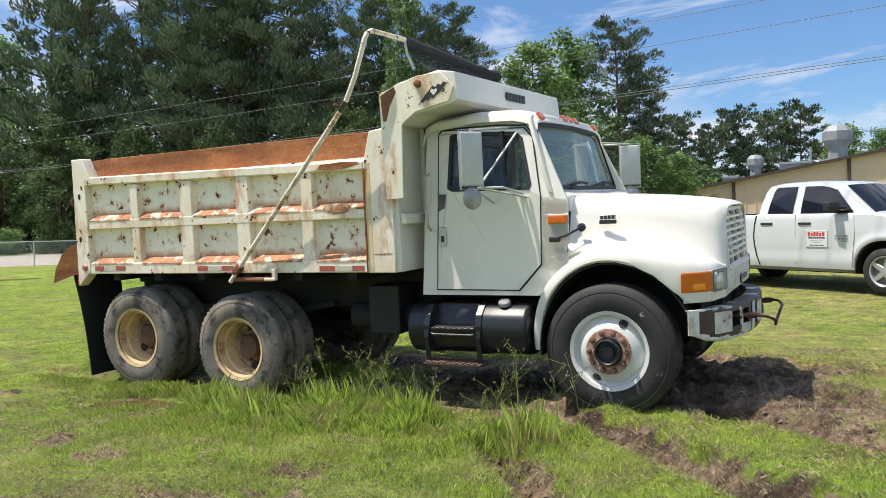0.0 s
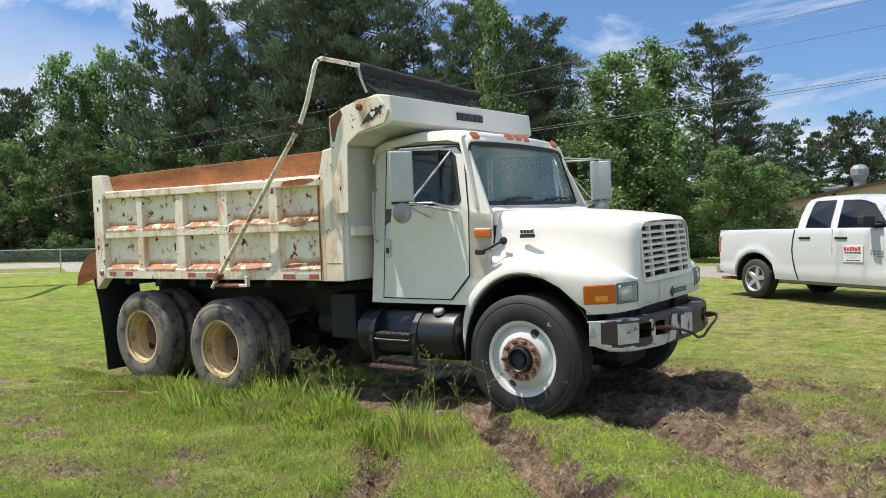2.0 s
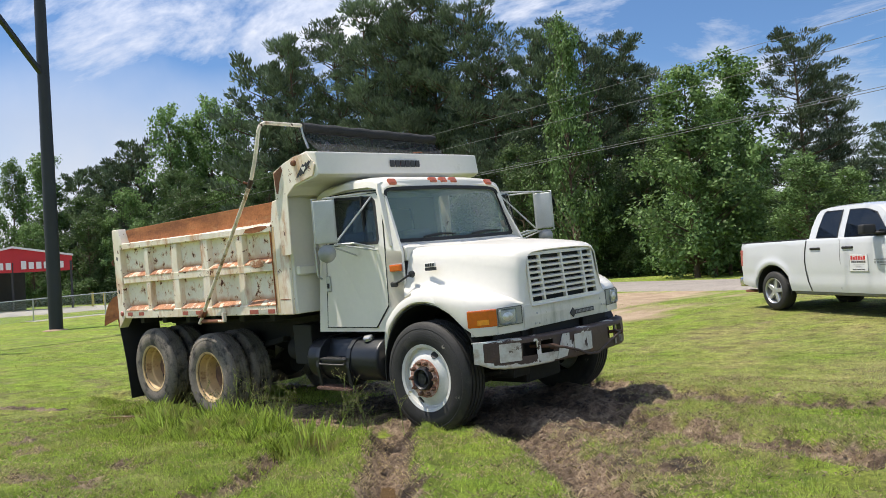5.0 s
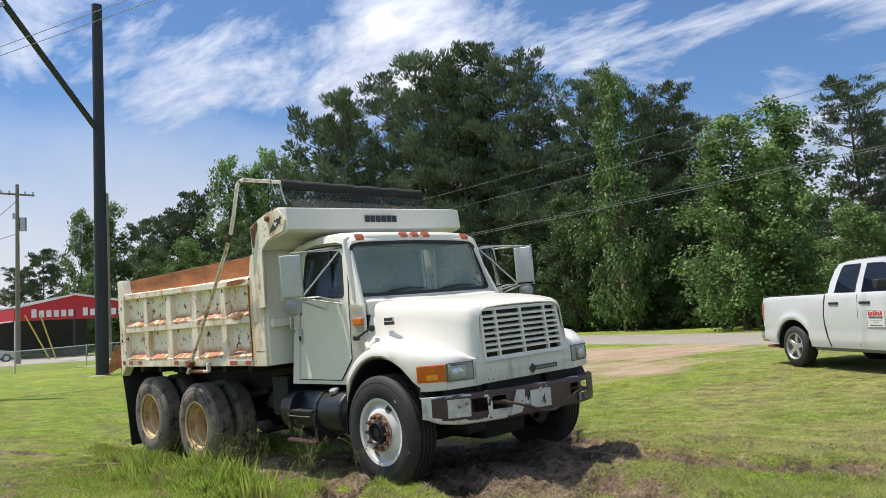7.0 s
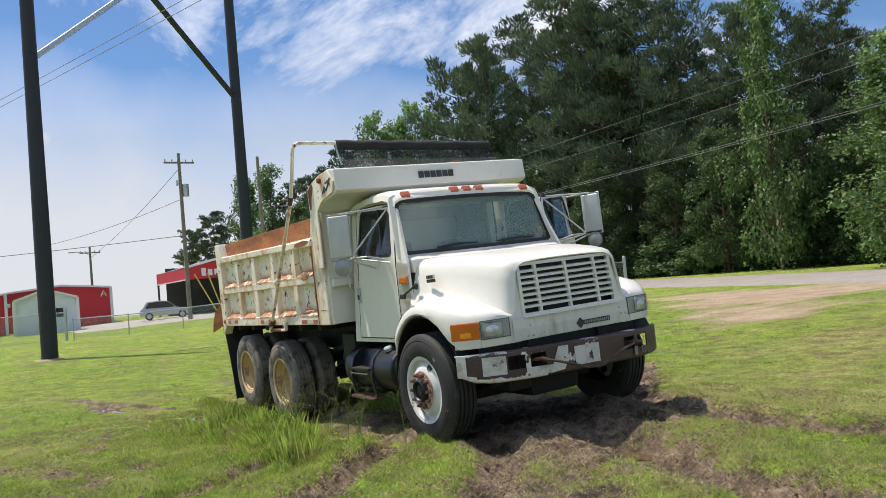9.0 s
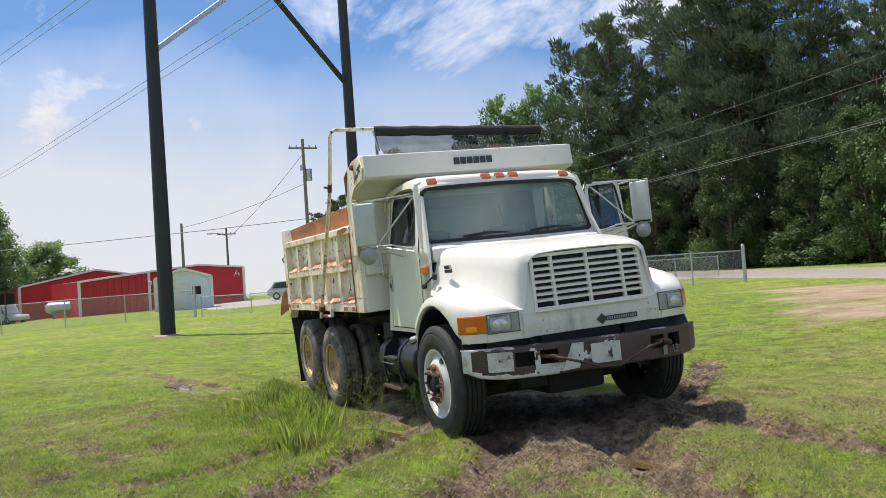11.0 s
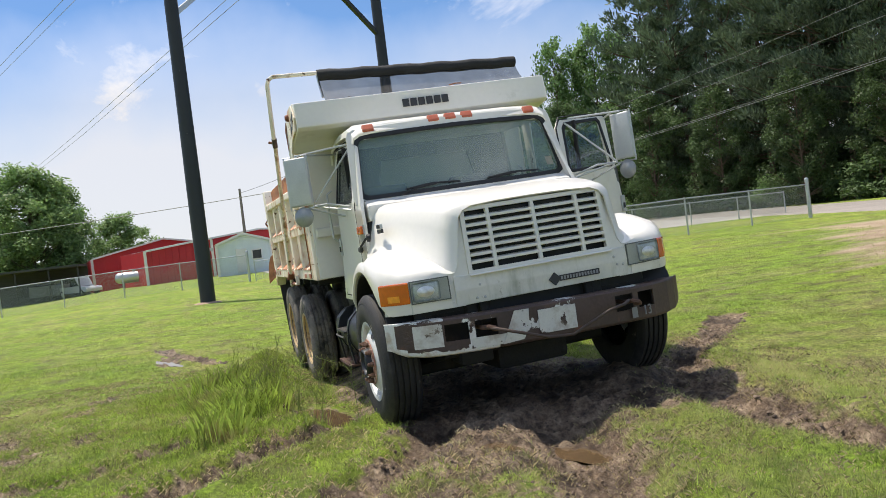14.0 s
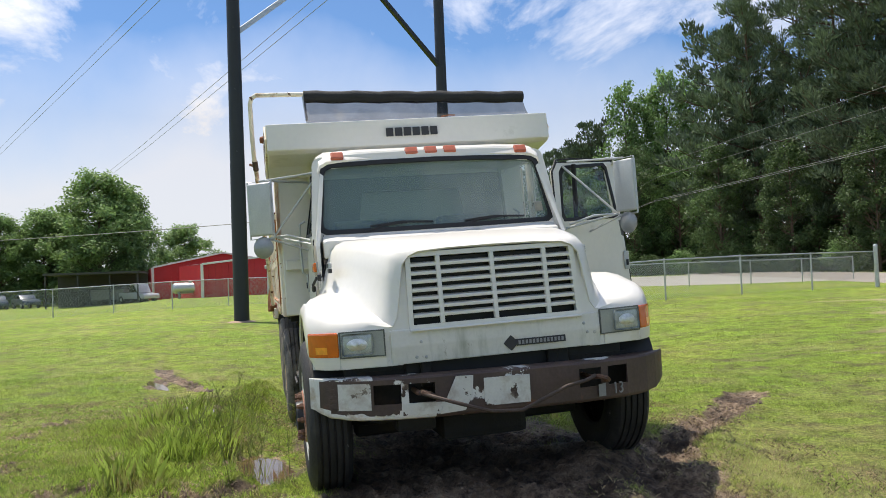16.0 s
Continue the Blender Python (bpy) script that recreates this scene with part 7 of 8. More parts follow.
def fence(line, height, spacing, label, thick_end=False):
    f = empty("chain_link_fence", pose(line[0][0], line[0][1], 0), label=label, category="fence")
    o = Vector((line[0][0], line[0][1], 0))
    pts = []
    for a, b in zip(line, line[1:]):
        n = max(1, round(math.dist(a, b) / spacing))
        pts += [(a[0] + (b[0] - a[0]) * k / n, a[1] + (b[1] - a[1]) * k / n) for k in range(n)]
    pts.append(line[-1])
    first = None
    tops = []
    for k, (x, y) in enumerate(pts):
        z = gz(x, y)
        tops.append(Vector((x, y, z + height)) - o)
        if k == 0 and thick_end:
            part("end_post", into(tube([Vector((x, y, z - 0.3)) - o, Vector((x, y, z + height + 0.22)) - o], 0.075, 12), moved(lathe([(0, 0.07), (0.06, 0.05), (0.085, 0)], 12, "z"), pose(x - o.x, y - o.y, z + height + 0.21))), M_STEEL, f, "thick galvanised end post", smooth=True)
            continue
        m = Matrix.Translation(Vector((x, y, z)) - o)
        if first is None:
            first = part("post", tube([(0, 0, -0.3), (0, 0, height + 0.05)], 0.03, 8), M_STEEL, f, "", m)
        else:
            again(first, m)
    part("top_rail", tube(tops, 0.024, 6), M_STEEL, f)
    bm = bmesh.new()
    lay = bm.verts.layers.float_vector.new("weave")
    d, prev = 0.0, None
    for t in tops:
        if prev is not None:
            d += (t - prev[2]).length
        lo, hi = bm.verts.new(t - Vector((0, 0, height - 0.03))), bm.verts.new(t)
        lo[lay], hi[lay] = (d, 0, 0), (d, height, 0)
        if prev is not None:
            bm.faces.new((prev[0], lo, hi, prev[1]))
        prev = (lo, hi, t)
    part("wire_fabric", bm, M_LINK, f, "woven diamond wire")


fence([(-19.9, 20.83), (-19.0, 14.6), (-17.9, 8.3)], 1.32, 2.6, "low galvanised chain-link fence ending at a thick post", True)
fence([(-42.4, 0.6), (-42.5, -3.2), (-40.8, -34)], 1.55, 3.1, "tall galvanised chain-link fence before the red halls", True)
fence([(-42.25, 0.95), (-39.9, 6.3), (-36.9, 12.4), (-35.0, 14.5), (-32.6, 17.1), (-29.5, 22.0), (-28.5, 27.0)], 1.15, 2.9, "long low galvanised chain-link fence along the lawn")


def hall(name, label, fa, fb, depth, z0, eave_a, eave_b, peak, peak_at, wall_mat, trim_mat, door=None):
    """A metal hall: front wall from fa to fb with its gable line, depth behind it."""
    fa, fb, dv = Vector(fa), Vector(fb), Vector(depth)
    h = empty(name, pose(fa.x, fa.y, 0), label=label, category="building")
    pk = fa.lerp(fb, peak_at)
    P = lambda v, z: Vector((v.x - fa.x, v.y - fa.y, z))
    bm = bmesh.new()
    fr = [bm.verts.new(P(v, z)) for v, z in ((fa, z0 - 0.6), (fb, z0 - 0.6), (fb, eave_b), (pk, peak), (fa, eave_a))]
    bk = [bm.verts.new(P(v + dv, z)) for v, z in ((fa, z0 - 0.6), (fb, z0 - 0.6), (fb, eave_b), (pk, peak), (fa, eave_a))]
    bm.faces.new(fr)
    bm.faces.new(bk[::-1])
    for k in (0, 1, 4):
        bm.faces.new((fr[k], fr[(k + 1) % 5], bk[(k + 1) % 5], bk[k]))
    w = part("wall", bm, wall_mat, h)
    n = max(4, int((fb - fa).length / 0.6))
    rb = bmesh.new()
    d = (fb - fa).normalized()
    out = -dv.normalized()
    for k in range(1, n):
        c = fa.lerp(fb, k / n)
        t = k / n
        top = eave_a + (peak - eave_a) * t / peak_at if t < peak_at else peak + (eave_b - peak) * (t - peak_at) / (1 - peak_at)
        q = Matrix(((d.x, out.x, 0, c.x - fa.x), (d.y, out.y, 0, c.y - fa.y), (0, 0, 1, 0), (0, 0, 0, 1)))
        into(rb, moved(box(-0.035, 0.035, -0.01, 0.04, z0 - 0.5, top - 0.1), q))
    part("wall_ribs", rb, wall_mat, w)
    for a_, za, b_, zb in ((fa, eave_a, pk, peak), (pk, peak, fb, eave_b)):
        rm = bmesh.new()
        o2 = out * 0.25
        vs = [rm.verts.new(P(v, z)) for v, z in ((a_ + o2, za + 0.02), (b_ + o2, zb + 0.02), (b_ + dv, zb + 0.02), (a_ + dv, za + 0.02))]
        rm.faces.new(vs)
        bmesh.ops.solidify(rm, geom=rm.faces[:], thickness=0.12)
        part("roof", rm, M_GREYROOF, h, "pale metal roof")
        part("eave_trim", tube([P(a_ + o2 * 1.05, za), P(b_ + o2 * 1.05, zb)], 0.12, 4), trim_mat, h)
    for v, e in ((fa, eave_a), (fb, eave_b)):
        part("corner_trim", box(-0.12, 0.12, -0.12, 0.12, z0 - 0.5, e), trim_mat, h, "", Matrix.Translation(P(v + out * 0.06, 0)))
    return h, P, out, d


def buildings():
    h, P, out, d = hall("red_hall", "red metal hall with white trim", (-78.2, -0.9), (-77.3, 8.75), (-16, 1.5), 0.7, 4.35, 4.35, 4.8, 0.55, M_RED, M_TRIM)
    letters("A", 0.9, M_TRIM, h, "letter_a", Matrix.Translation(P(Vector((-77.4, 8.1)) + out * 0.06, 3.75)) @ pose(0, 0, 0, 90, 0, 90))
    hall("red_hall", "long red metal hall with a low gable", (-83.0, -12.2), (-86.0, 1.8), (-18, -3), 0.4, 3.75, 3.85, 5.15, 0.5, M_RED, M_TRIM)
    hall("red_lean_to", "red metal lean-to with white trim", (-69.4, -6.4), (-72.4, -0.6), (-6.5, -2.5), 0.55, 3.55, 4.2, 3.9, 0.5, M_RED, M_TRIM)
    h, P, out, d = hall("garden_shed", "pale blue-green boarded shed with a window", (-65.4, -0.4), (-65.1, 4.15), (-4.5, 0.4), 0.75, 3.3, 3.3, 4.05, 0.5, M_SHED, M_TRIM)
    wn = part("window", box(-0.02, 0.05, -0.45, 0.45, -0.45, 0.45, 0.02), M_TRIM, h, "small grey window", Matrix.Translation(P(Vector((-65.2, 2.9)) + out * 0.06, 2.15)))
    part("pane", box(0.05, 0.06, -0.36, 0.36, -0.36, 0.36), M_PANE, wn)
    part("door", box(-0.02, 0.06, -0.45, 0.45, -1.0, 1.0, 0.01), M_TRIM, h, "white door", Matrix.Translation(P(Vector((-65.3, 1.6)) + out * 0.05, 1.75)))
    part("lamp", box(-0.05, 0.15, -0.15, 0.15, -0.15, 0.15, 0.02), M_STEEL, h, "", Matrix.Translation(P(Vector((-65.4, -0.8)), 3.0)))
    # open-fronted auction canopy
    c = empty("auction_canopy", pose(-66.6, 13.4, 0), label="open shelter with a red gabled sign fascia", category="building")
    fr = [(0, 0, 5.15), (1.35, 4.3, 6.15), (2.7, 8.6, 5.35)]
    dv = Vector((-9.2, -0.6, 0))
    for k in range(2):
        a, b = Vector(fr[k]), Vector(fr[k + 1])
        part("fascia", prism_quad(a, b, -1.05 if k == 0 else -1.05, 4.1), M_RED, c, "red sign fascia")
        rm = bmesh.new()
        rm.faces.new([rm.verts.new(p) for p in (a + Vector((0.3, 0, 0.05)), b + Vector((0.3, 0, 0.05)), b + dv, a + dv)])
        bmesh.ops.solidify(rm, geom=rm.faces[:], thickness=0.12)
        part("roof", rm, M_GREYROOF, c)
        part("eave_trim", tube([a + Vector((0.25, 0, 0.02)), b + Vector((0.25, 0, 0.02))], 0.11, 4), M_TRIM, c)
    part("side_fascia", prism_quad(Vector((0, 0, 5.15)), Vector((0, 0, 5.15)) + dv, -1.05, 4.1), M_RED, c, "red side fascia")
    part("side_trim", tube([Vector((0.05, -0.1, 4.1)), Vector((0.05, -0.1, 4.1)) + dv], 0.07, 4), M_TRIM, c)
    # dark sheet added across the open back, for the gloom inside
    part("back_wall", prism_quad(Vector((1.35, 0.5, 5.6)) + dv * 0.98, Vector((2.7, 8.6, 5.3)) + dv * 0.98, -4.5, 0.9), M_SHADE, c)
    # all columns but the white corner one take the shade colour too
    for x, y in ((0.05, 0.1), (2.65, 8.5), (1.35, 4.3), (-9.1, -0.5), (-6.5, 8.0)):
        part("column", tube([(x, y, 0.3), (x, y, 4.9)], 0.10, 8), M_TRIM if (x, y) == (0.05, 0.1) else M_SHADE, c)
    n = 13
    for k in range(n):
        t = 0.16 + 0.80 * k / n
        if k == 6:
            continue
        p = Vector(fr[0]).lerp(Vector(fr[2]), t)
        big = k in (0, 7)
        part("letter_block", moved(box(0, 0.04, -0.19, 0.19, -0.28, 0.40 if big else 0.28), Matrix.Translation((p.x + 0.14, p.y, 4.62)) @ Matrix.Rotation(math.atan2(-2.7, 8.6), 4, "Z")), M_TRIM, c, "white block of sign lettering")
    for y in (9.6, 10.6):
        tagged(part("bollard", tube([(-62.6, 13.4 + y, gz(-62.6, 23) - 0.2), (-62.6, 13.4 + y, gz(-62.6, 23) + 1.2)], 0.10, 10), M_YELLOW), "short yellow steel bollard", "bollard", "bollards by the canopy")
    for a, b in (((-58.0, 13.6), (-58.6, 12.0)), ((-58.0, 14.0), (-58.4, 13.0))):
        z = gz(-58, 14)
        tagged(part("leaning_pole", tube([(*a, z - 0.1), (*b, z + 3.4)], 0.06, 6), M_YELLOW), "thin pale pole leaning in the yard", "pole", "leaning poles")
    # propane tank, carport, parked cars in the yard
    t = empty("gas_tank", pose(-72.0, -7.6, gz(-72, -7.6)), label="pale grey horizontal gas tank on legs", category="tank")
    part("shell", moved(lathe([(0, -1.7), (0.3, -1.62), (0.48, -1.4), (0.5, -1.2), (0.5, 1.2), (0.48, 1.4), (0.3, 1.62), (0, 1.7)], 20), pose(0, 0, 0.95)), M_STEEL, t, smooth=True)
    part("dome", tube([(0, 0, 1.4), (0, 0, 1.62)], 0.16, 10), M_STEEL, t)
    for y in (-1.0, 1.0):
        part("leg", box(-0.35, 0.35, y - 0.1, y + 0.1, 0, 0.6), M_DARK, t)
    c = empty("carport", pose(-78.5, -14.0, gz(-78.5, -14)), label="long dark flat-roofed carport", category="shelter")
    # roof, columns and back all take the shade colour
    part("roof", box(-3, 3, -7.0, 1.5, 2.9, 3.1), M_SHADE, c)
    for y in (-6.8, -4.0, -1.2, 1.3):
        part("column", tube([(2.8, y, -0.4), (2.8, y, 2.9)], 0.08, 8), M_SHADE, c)
    # dark sheet added behind; the carport itself stands open
    part("back_wall", box(-3.0, -2.9, -7.0, 1.5, -0.4, 2.9), M_SHADE, c)


def prism_quad(a, b, drop, thick_to):
    """An upright board under the line a-b; it hangs to a level foot."""
    bm = bmesh.new()
    foot = thick_to
    vs = [bm.verts.new(p) for p in (a, b, Vector((b.x, b.y, foot)), Vector((a.x, a.y, foot)))]
    bm.faces.new(vs)
    bmesh.ops.recalc_face_normals(bm, faces=bm.faces[:])
    bmesh.ops.solidify(bm, geom=bm.faces[:], thickness=0.12)
    return bm


def small_car(x, y, turn, paint, label, tall=1.5, long=4.3, flatbed=False):
    c = empty("car" if not flatbed else "work_truck", pose(x, y, gz(x, y), 0, 0, turn), label=label, category="car" if not flatbed else "truck", group="vehicles in the yard")
    L = long
    prof = [(-L / 2, 0.35), (-L / 2 - 0.02, 0.80), (-L / 2 + 0.15, 1.0), (L * 0.18, 0.98), (L / 2 - 0.15, 0.82), (L / 2, 0.62), (L / 2, 0.35)]
    part("body", prism(prof, "y", -0.86, 0.86, 0.06, 2), paint, c, smooth=True)
    cabp = [(-L * 0.45, 0.97), (-L * 0.36, tall - 0.06), (-L * 0.1, tall), (L * 0.05, tall - 0.06), (L * 0.22, 0.97)] if not flatbed else [(-L * 0.05, 0.97), (-L * 0.03, tall - 0.05), (L * 0.12, tall), (L * 0.24, 0.97)]
    part("cabin", prism(cabp, "y", -0.74, 0.74, 0.05, 2), paint, c, smooth=True)
    inn = [(u * 0.9 + (0.02 if not flatbed else 0.03), 0.97 + (v - 0.97) * 0.82 + 0.03) for u, v in cabp]
    part("side_glass", prism(inn, "y", -0.752, 0.752), M_PANE, c)
    for wx in (-L * 0.32, L * 0.32):
        for s in SIDES:
            w = part("wheel", moved(lathe([(0, s * 0.10), (0.20, s * 0.10), (0.31, s * 0.11), (0.33, s * 0.06), (0.33, s * -0.10), (0, s * -0.10)], 20), pose(wx, s * 0.78, 0.33)), M_TYRE, c)
            part("rim", moved(lathe([(0, s * 0.115), (0.18, s * 0.112), (0.19, s * 0.10)], 14), pose(wx, s * 0.78, 0.33)), M_ALLOY, w)


buildings()
small_car(-64.5, 10.9, 78, M_SILVER, "silver rounded hatchback parked by the hall", 1.6, 4.1)
small_car(-85.8, -27.8, 20, M_BLUECAR, "dark blue saloon parked in the yard", 1.45, 4.4)
small_car(-86.3, -25.2, 30, M_BLUECAR, "dark saloon parked at the yard's edge", 1.45, 4.4)
small_car(-84.0, -17.6, 70, M_BLUECAR, "dark low car parked beside a trailer", 1.4, 4.2)
small_car(-78.5, -13.1, 40, M_CAR, "white work truck parked in the yard", 1.85, 4.8, True)


def trailer():
    t = empty("utility_trailer", pose(-80.5, -16.0, gz(-80.5, -16.0), 0, 0, 80), label="dark box trailer standing in the yard", category="trailer")
    part("box", box(-1.6, 1.6, -0.9, 0.9, 0.5, 1.5, 0.03), M_DARK, t)
    for s in SIDES:
        part("wheel", moved(lathe([(0, -0.1), (0.3, -0.1), (0.3, 0.1), (0, 0.1)], 16), pose(0, s * 0.95, 0.3)), M_TYRE, t)


trailer()


def tan_hall():
    h, P, out, d = hall("tan_hall", "large tan metal hall with brown trim", (-9.1, 46.8), (27.0, 46.8), (2.0, 26.0), 0.4, 3.80, 3.80, 6.72, 0.52, M_TAN, M_BROWN)
    for x in (-5.58, 1.0, 9.0):
        part("downspout", box(-0.10, 0.10, -0.1, 0.1, 0.2, 3.78 + (x + 9.1) * 0.155), M_BROWN, h, "brown downspout", Matrix.Translation(P(Vector((x, 46.72)), 0)))
    # low curbed units and hooded fans along the roof's edge
    for x, w, z0, z1 in ((-6.05, 0.95, 4.2, 4.78), (-2.15, 1.75, 4.8, 5.45)):
        v = part("roof_unit", box(-w / 2, w / 2, -0.5, 0.5, z0, z1, 0.05, 2), M_VENT, h, "low pale roof unit", Matrix.Translation(P(Vector((x, 49.4)), 0)))
        part("lid", box(-w * 0.54, w * 0.54, -0.56, 0.56, z1 - 0.12, z1 + 0.04, 0.03, 2), M_VENT, v)
    for x, w, z0, z1 in ((-4.55, 1.0, 4.4, 6.12), (0.35, 1.7, 5.2, 7.6)):
        neck = [(w * 0.34, z0), (w * 0.34, z0 + 0.45 * (z1 - z0)), (w * 0.52, z0 + 0.62 * (z1 - z0)), (w * 0.52, z0 + 0.85 * (z1 - z0)), (w * 0.34, z1), (0.0, z1 + 0.04)]
        v = part("roof_vent", lathe([(0.0, z0)] + neck, 8, "z"), M_VENT, h, "hooded grey sheet-metal roof fan", Matrix.Translation(P(Vector((x, 49.5)), 0)))
        part("curb", box(-w * 0.62, w * 0.62, -w * 0.5, w * 0.5, z0 - 0.4, z0 + 0.28, 0.04, 2), M_VENT, v)
    part("roof_pipe", tube([(7.9, 2.4, 4.9), (7.9, 2.4, 6.35)], 0.07, 8), M_STEEL, h)



tan_hall()
s_ = empty("road_marker", pose(-11.7, 34.2, gz(-11.7, 34.2)), label="small white marker sign on a stake", category="sign")
part("stake", tube([(0, 0, -0.2), (0, 0, 0.7)], 0.02, 6), M_STEEL, s_)
part("plate", moved(box(-0.22, 0.22, -0.01, 0.01, 0.45, 0.9, 0.005), pose(0, 0, 0, 0, 12, 0)), M_WHITEREF, s_)


# ---- puddles ----
def puddle(x, y, rx, ry, turn, level):
    n = 40
    pts = []
    for k in range(n):
        a = 2 * math.pi * k / n
        r = 1 + 0.18 * math.sin(3 * a + x) + 0.10 * math.sin(5 * a + 2 * y)
        u, v = rx * r * math.cos(a), ry * r * math.sin(a)
        c, s = math.cos(radians(turn)), math.sin(radians(turn))
        pts.append((x + u * c - v * s, y + u * s + v * c))
    bm = bmesh.new()
    bm.faces.new([bm.verts.new((px, py, level)) for px, py in pts])
    tagged(part("puddle", bm, M_WATER), "brown muddy rain puddle in a rut", "puddle", "puddles on the lawn", "structure")


for px, py, rx, ry, tn in PUDDLES:
    puddle(px, py, rx, ry, tn, PUDDLE_LEVEL[px, py])

# ---- grass ----
def blades(rng, x, y, height, width, lean, segments=1):
    """Tapered blades that stand on the ground at (x, y)."""
    n = len(x)
    z = ground_z(x, y)
    a = rng.uniform(0, 2 * math.pi, n)
    b = rng.uniform(0, 2 * math.pi, n)
    h = height
    w = width * rng.uniform(0.7, 1.3, n)
    lx, ly = lean * h * np.cos(b) * rng.uniform(0.2, 1, n), lean * h * np.sin(b) * rng.uniform(0.2, 1, n)
    px, py = np.cos(a) * w, np.sin(a) * w
    p0 = np.stack([x - px, y - py, z - 0.01], 1)
    p1 = np.stack([x + px, y + py, z - 0.01], 1)
    p2 = np.stack([x + 0.35 * lx + 0.7 * px, y + 0.35 * ly + 0.7 * py, z + 0.6 * h], 1)
    p3 = np.stack([x + lx, y + ly, z + h], 1)
    v = np.stack([p0, p1, p2, p3], 1).reshape(-1, 3)
    return v, np.arange(4 * n).reshape(-1, 4)


def tall_at(x, y):
    """How high the unmown grass stands round the truck."""
    t = 0.17 * bump_at(x, y, -2.7, -2.25, 1.6, 0.50) + 0.16 * bump_at(x, y, -1.5, -2.15, 0.8, 0.42) + 0.14 * bump_at(x, y, -0.55, -2.35, 0.40, 0.5) + 0.05 * bump_at(x, y, -2.4, -3.1, 2.2, 0.7) + 0.15 * bump_at(x, y, -4.6, 0.0, 2.0, 0.5)
    t = t + 0.13 * bump_at(x, y, -5.55, -1.62, 0.55, 0.26) + 0.15 * bump_at(x, y, -4.2, -1.75, 0.75, 0.30) + 0.05 * bump_at(x, y, -6.3, -1.5, 0.5, 0.35)
    t = t * np.clip(0.72 + 0.6 * wave(x, y, 2.3, 1.0) + 0.55 * wave(x, y, 6.1, 0.3) + 0.45 * wave(x, y, 14.0, 1.3), 0.04, 1.5)
    for cx, cy, r in ((-1.9, -1.95, 0.25), (-2.4, -2.1, 0.2), (-2.9, -2.45, 0.3), (-0.5, -2.5, 0.25), (-3.3, -2.3, 0.3)):
        t = t + 0.05 * bump_at(x, y, cx, cy, r * 1.3, r)
    return t


def slips(rng, x, y, height, width, lean):
    """Single-sided tapered slips of grass, three points each."""
    n = len(x)
    z = ground_z(x, y)
    a, b = rng.uniform(0, 2 * math.pi, n), rng.uniform(0, 2 * math.pi, n)
    w = width * rng.uniform(0.7, 1.3, n)
    reach = lean * height * rng.uniform(0.1, 1.0, n)
    px, py = np.cos(a) * w, np.sin(a) * w
    v = np.stack([np.stack([x - px, y - py, z - 0.008], 1), np.stack([x + px, y + py, z - 0.008], 1), np.stack([x + reach * np.cos(b), y + reach * np.sin(b), z + height], 1)], 1)
    return v.reshape(-1, 3), np.arange(3 * n).reshape(-1, 3)


def lawn_grass():
    rng = np.random.default_rng(3)
    vs, fs, dry, off = [], [], [], 0
    for count, x0, x1, y0, y1, h, wd in ((240000, -9, 6.5, -6.5, 4.5, 0.034, 0.0024), (560000, -3.5, 4.6, -5.0, 2.0, 0.036, 0.0017), (170000, -20, 9, -9, 14, 0.022, 0.006)):
        x, y = rng.uniform(x0, x1, count), rng.uniform(y0, y1, count)
        if x0 == -20:
            far = (x < -8.8) | (y > 4.3) | (x > 6.4) | (y < -6.4)
            x, y = x[far], y[far]
        m = mud_at(x, y)
        keep = (m + rng.normal(0, 0.14, len(x)) < 0.46) & (dirt_at(x, y) + rng.normal(0, 0.15, len(x)) < 0.5)
        keep &= ~in_puddle(x, y)
        keep &= under_truck_at(x, y) < rng.uniform(0.1, 1.1, len(x))
        patch = wave(x, y, 1.2, 2.2) * 0.35 + 0.5 * wave(x, y, 4.5, 0.7) + 0.5 * wave(x, y, 11.0, 1.9) + 0.5 * wave(x, y, 27.0, 0.3)
        keep &= rng.uniform(-0.7, 0.6, len(x)) < 1.7 * patch + 0.10
        x, y = x[keep], y[keep]
        tuft = np.clip(wave(x, y, 13.0, 0.8) + 0.7 * wave(x, y, 31.0, 1.5), 0, 1)
        hh = h * rng.uniform(0.4, 1.5, len(x)) * (0.8 + 0.35 * wave(x, y, 0.9, 0.3) + 1.1 * tuft ** 2)
        v, f = slips(rng, x, y, hh, wd, 1.35)
        dry.append(np.repeat(np.clip(dry_at(x, y) + rng.normal(0, 0.22, len(x)), 0, 1), 3))
        vs.append(v)
        fs.append(f + off)
        off += len(v)
    me = raw_object("lawn_grass", np.concatenate(vs), np.concatenate(fs), M_GRASS)
    me.attributes.new("dry", "FLOAT", "POINT").data.foreach_set("value", np.concatenate(dry).astype(np.float32))
    tagged(new("lawn_grass", me), "short mown green grass with thin patches", "grass", kind="stuff")


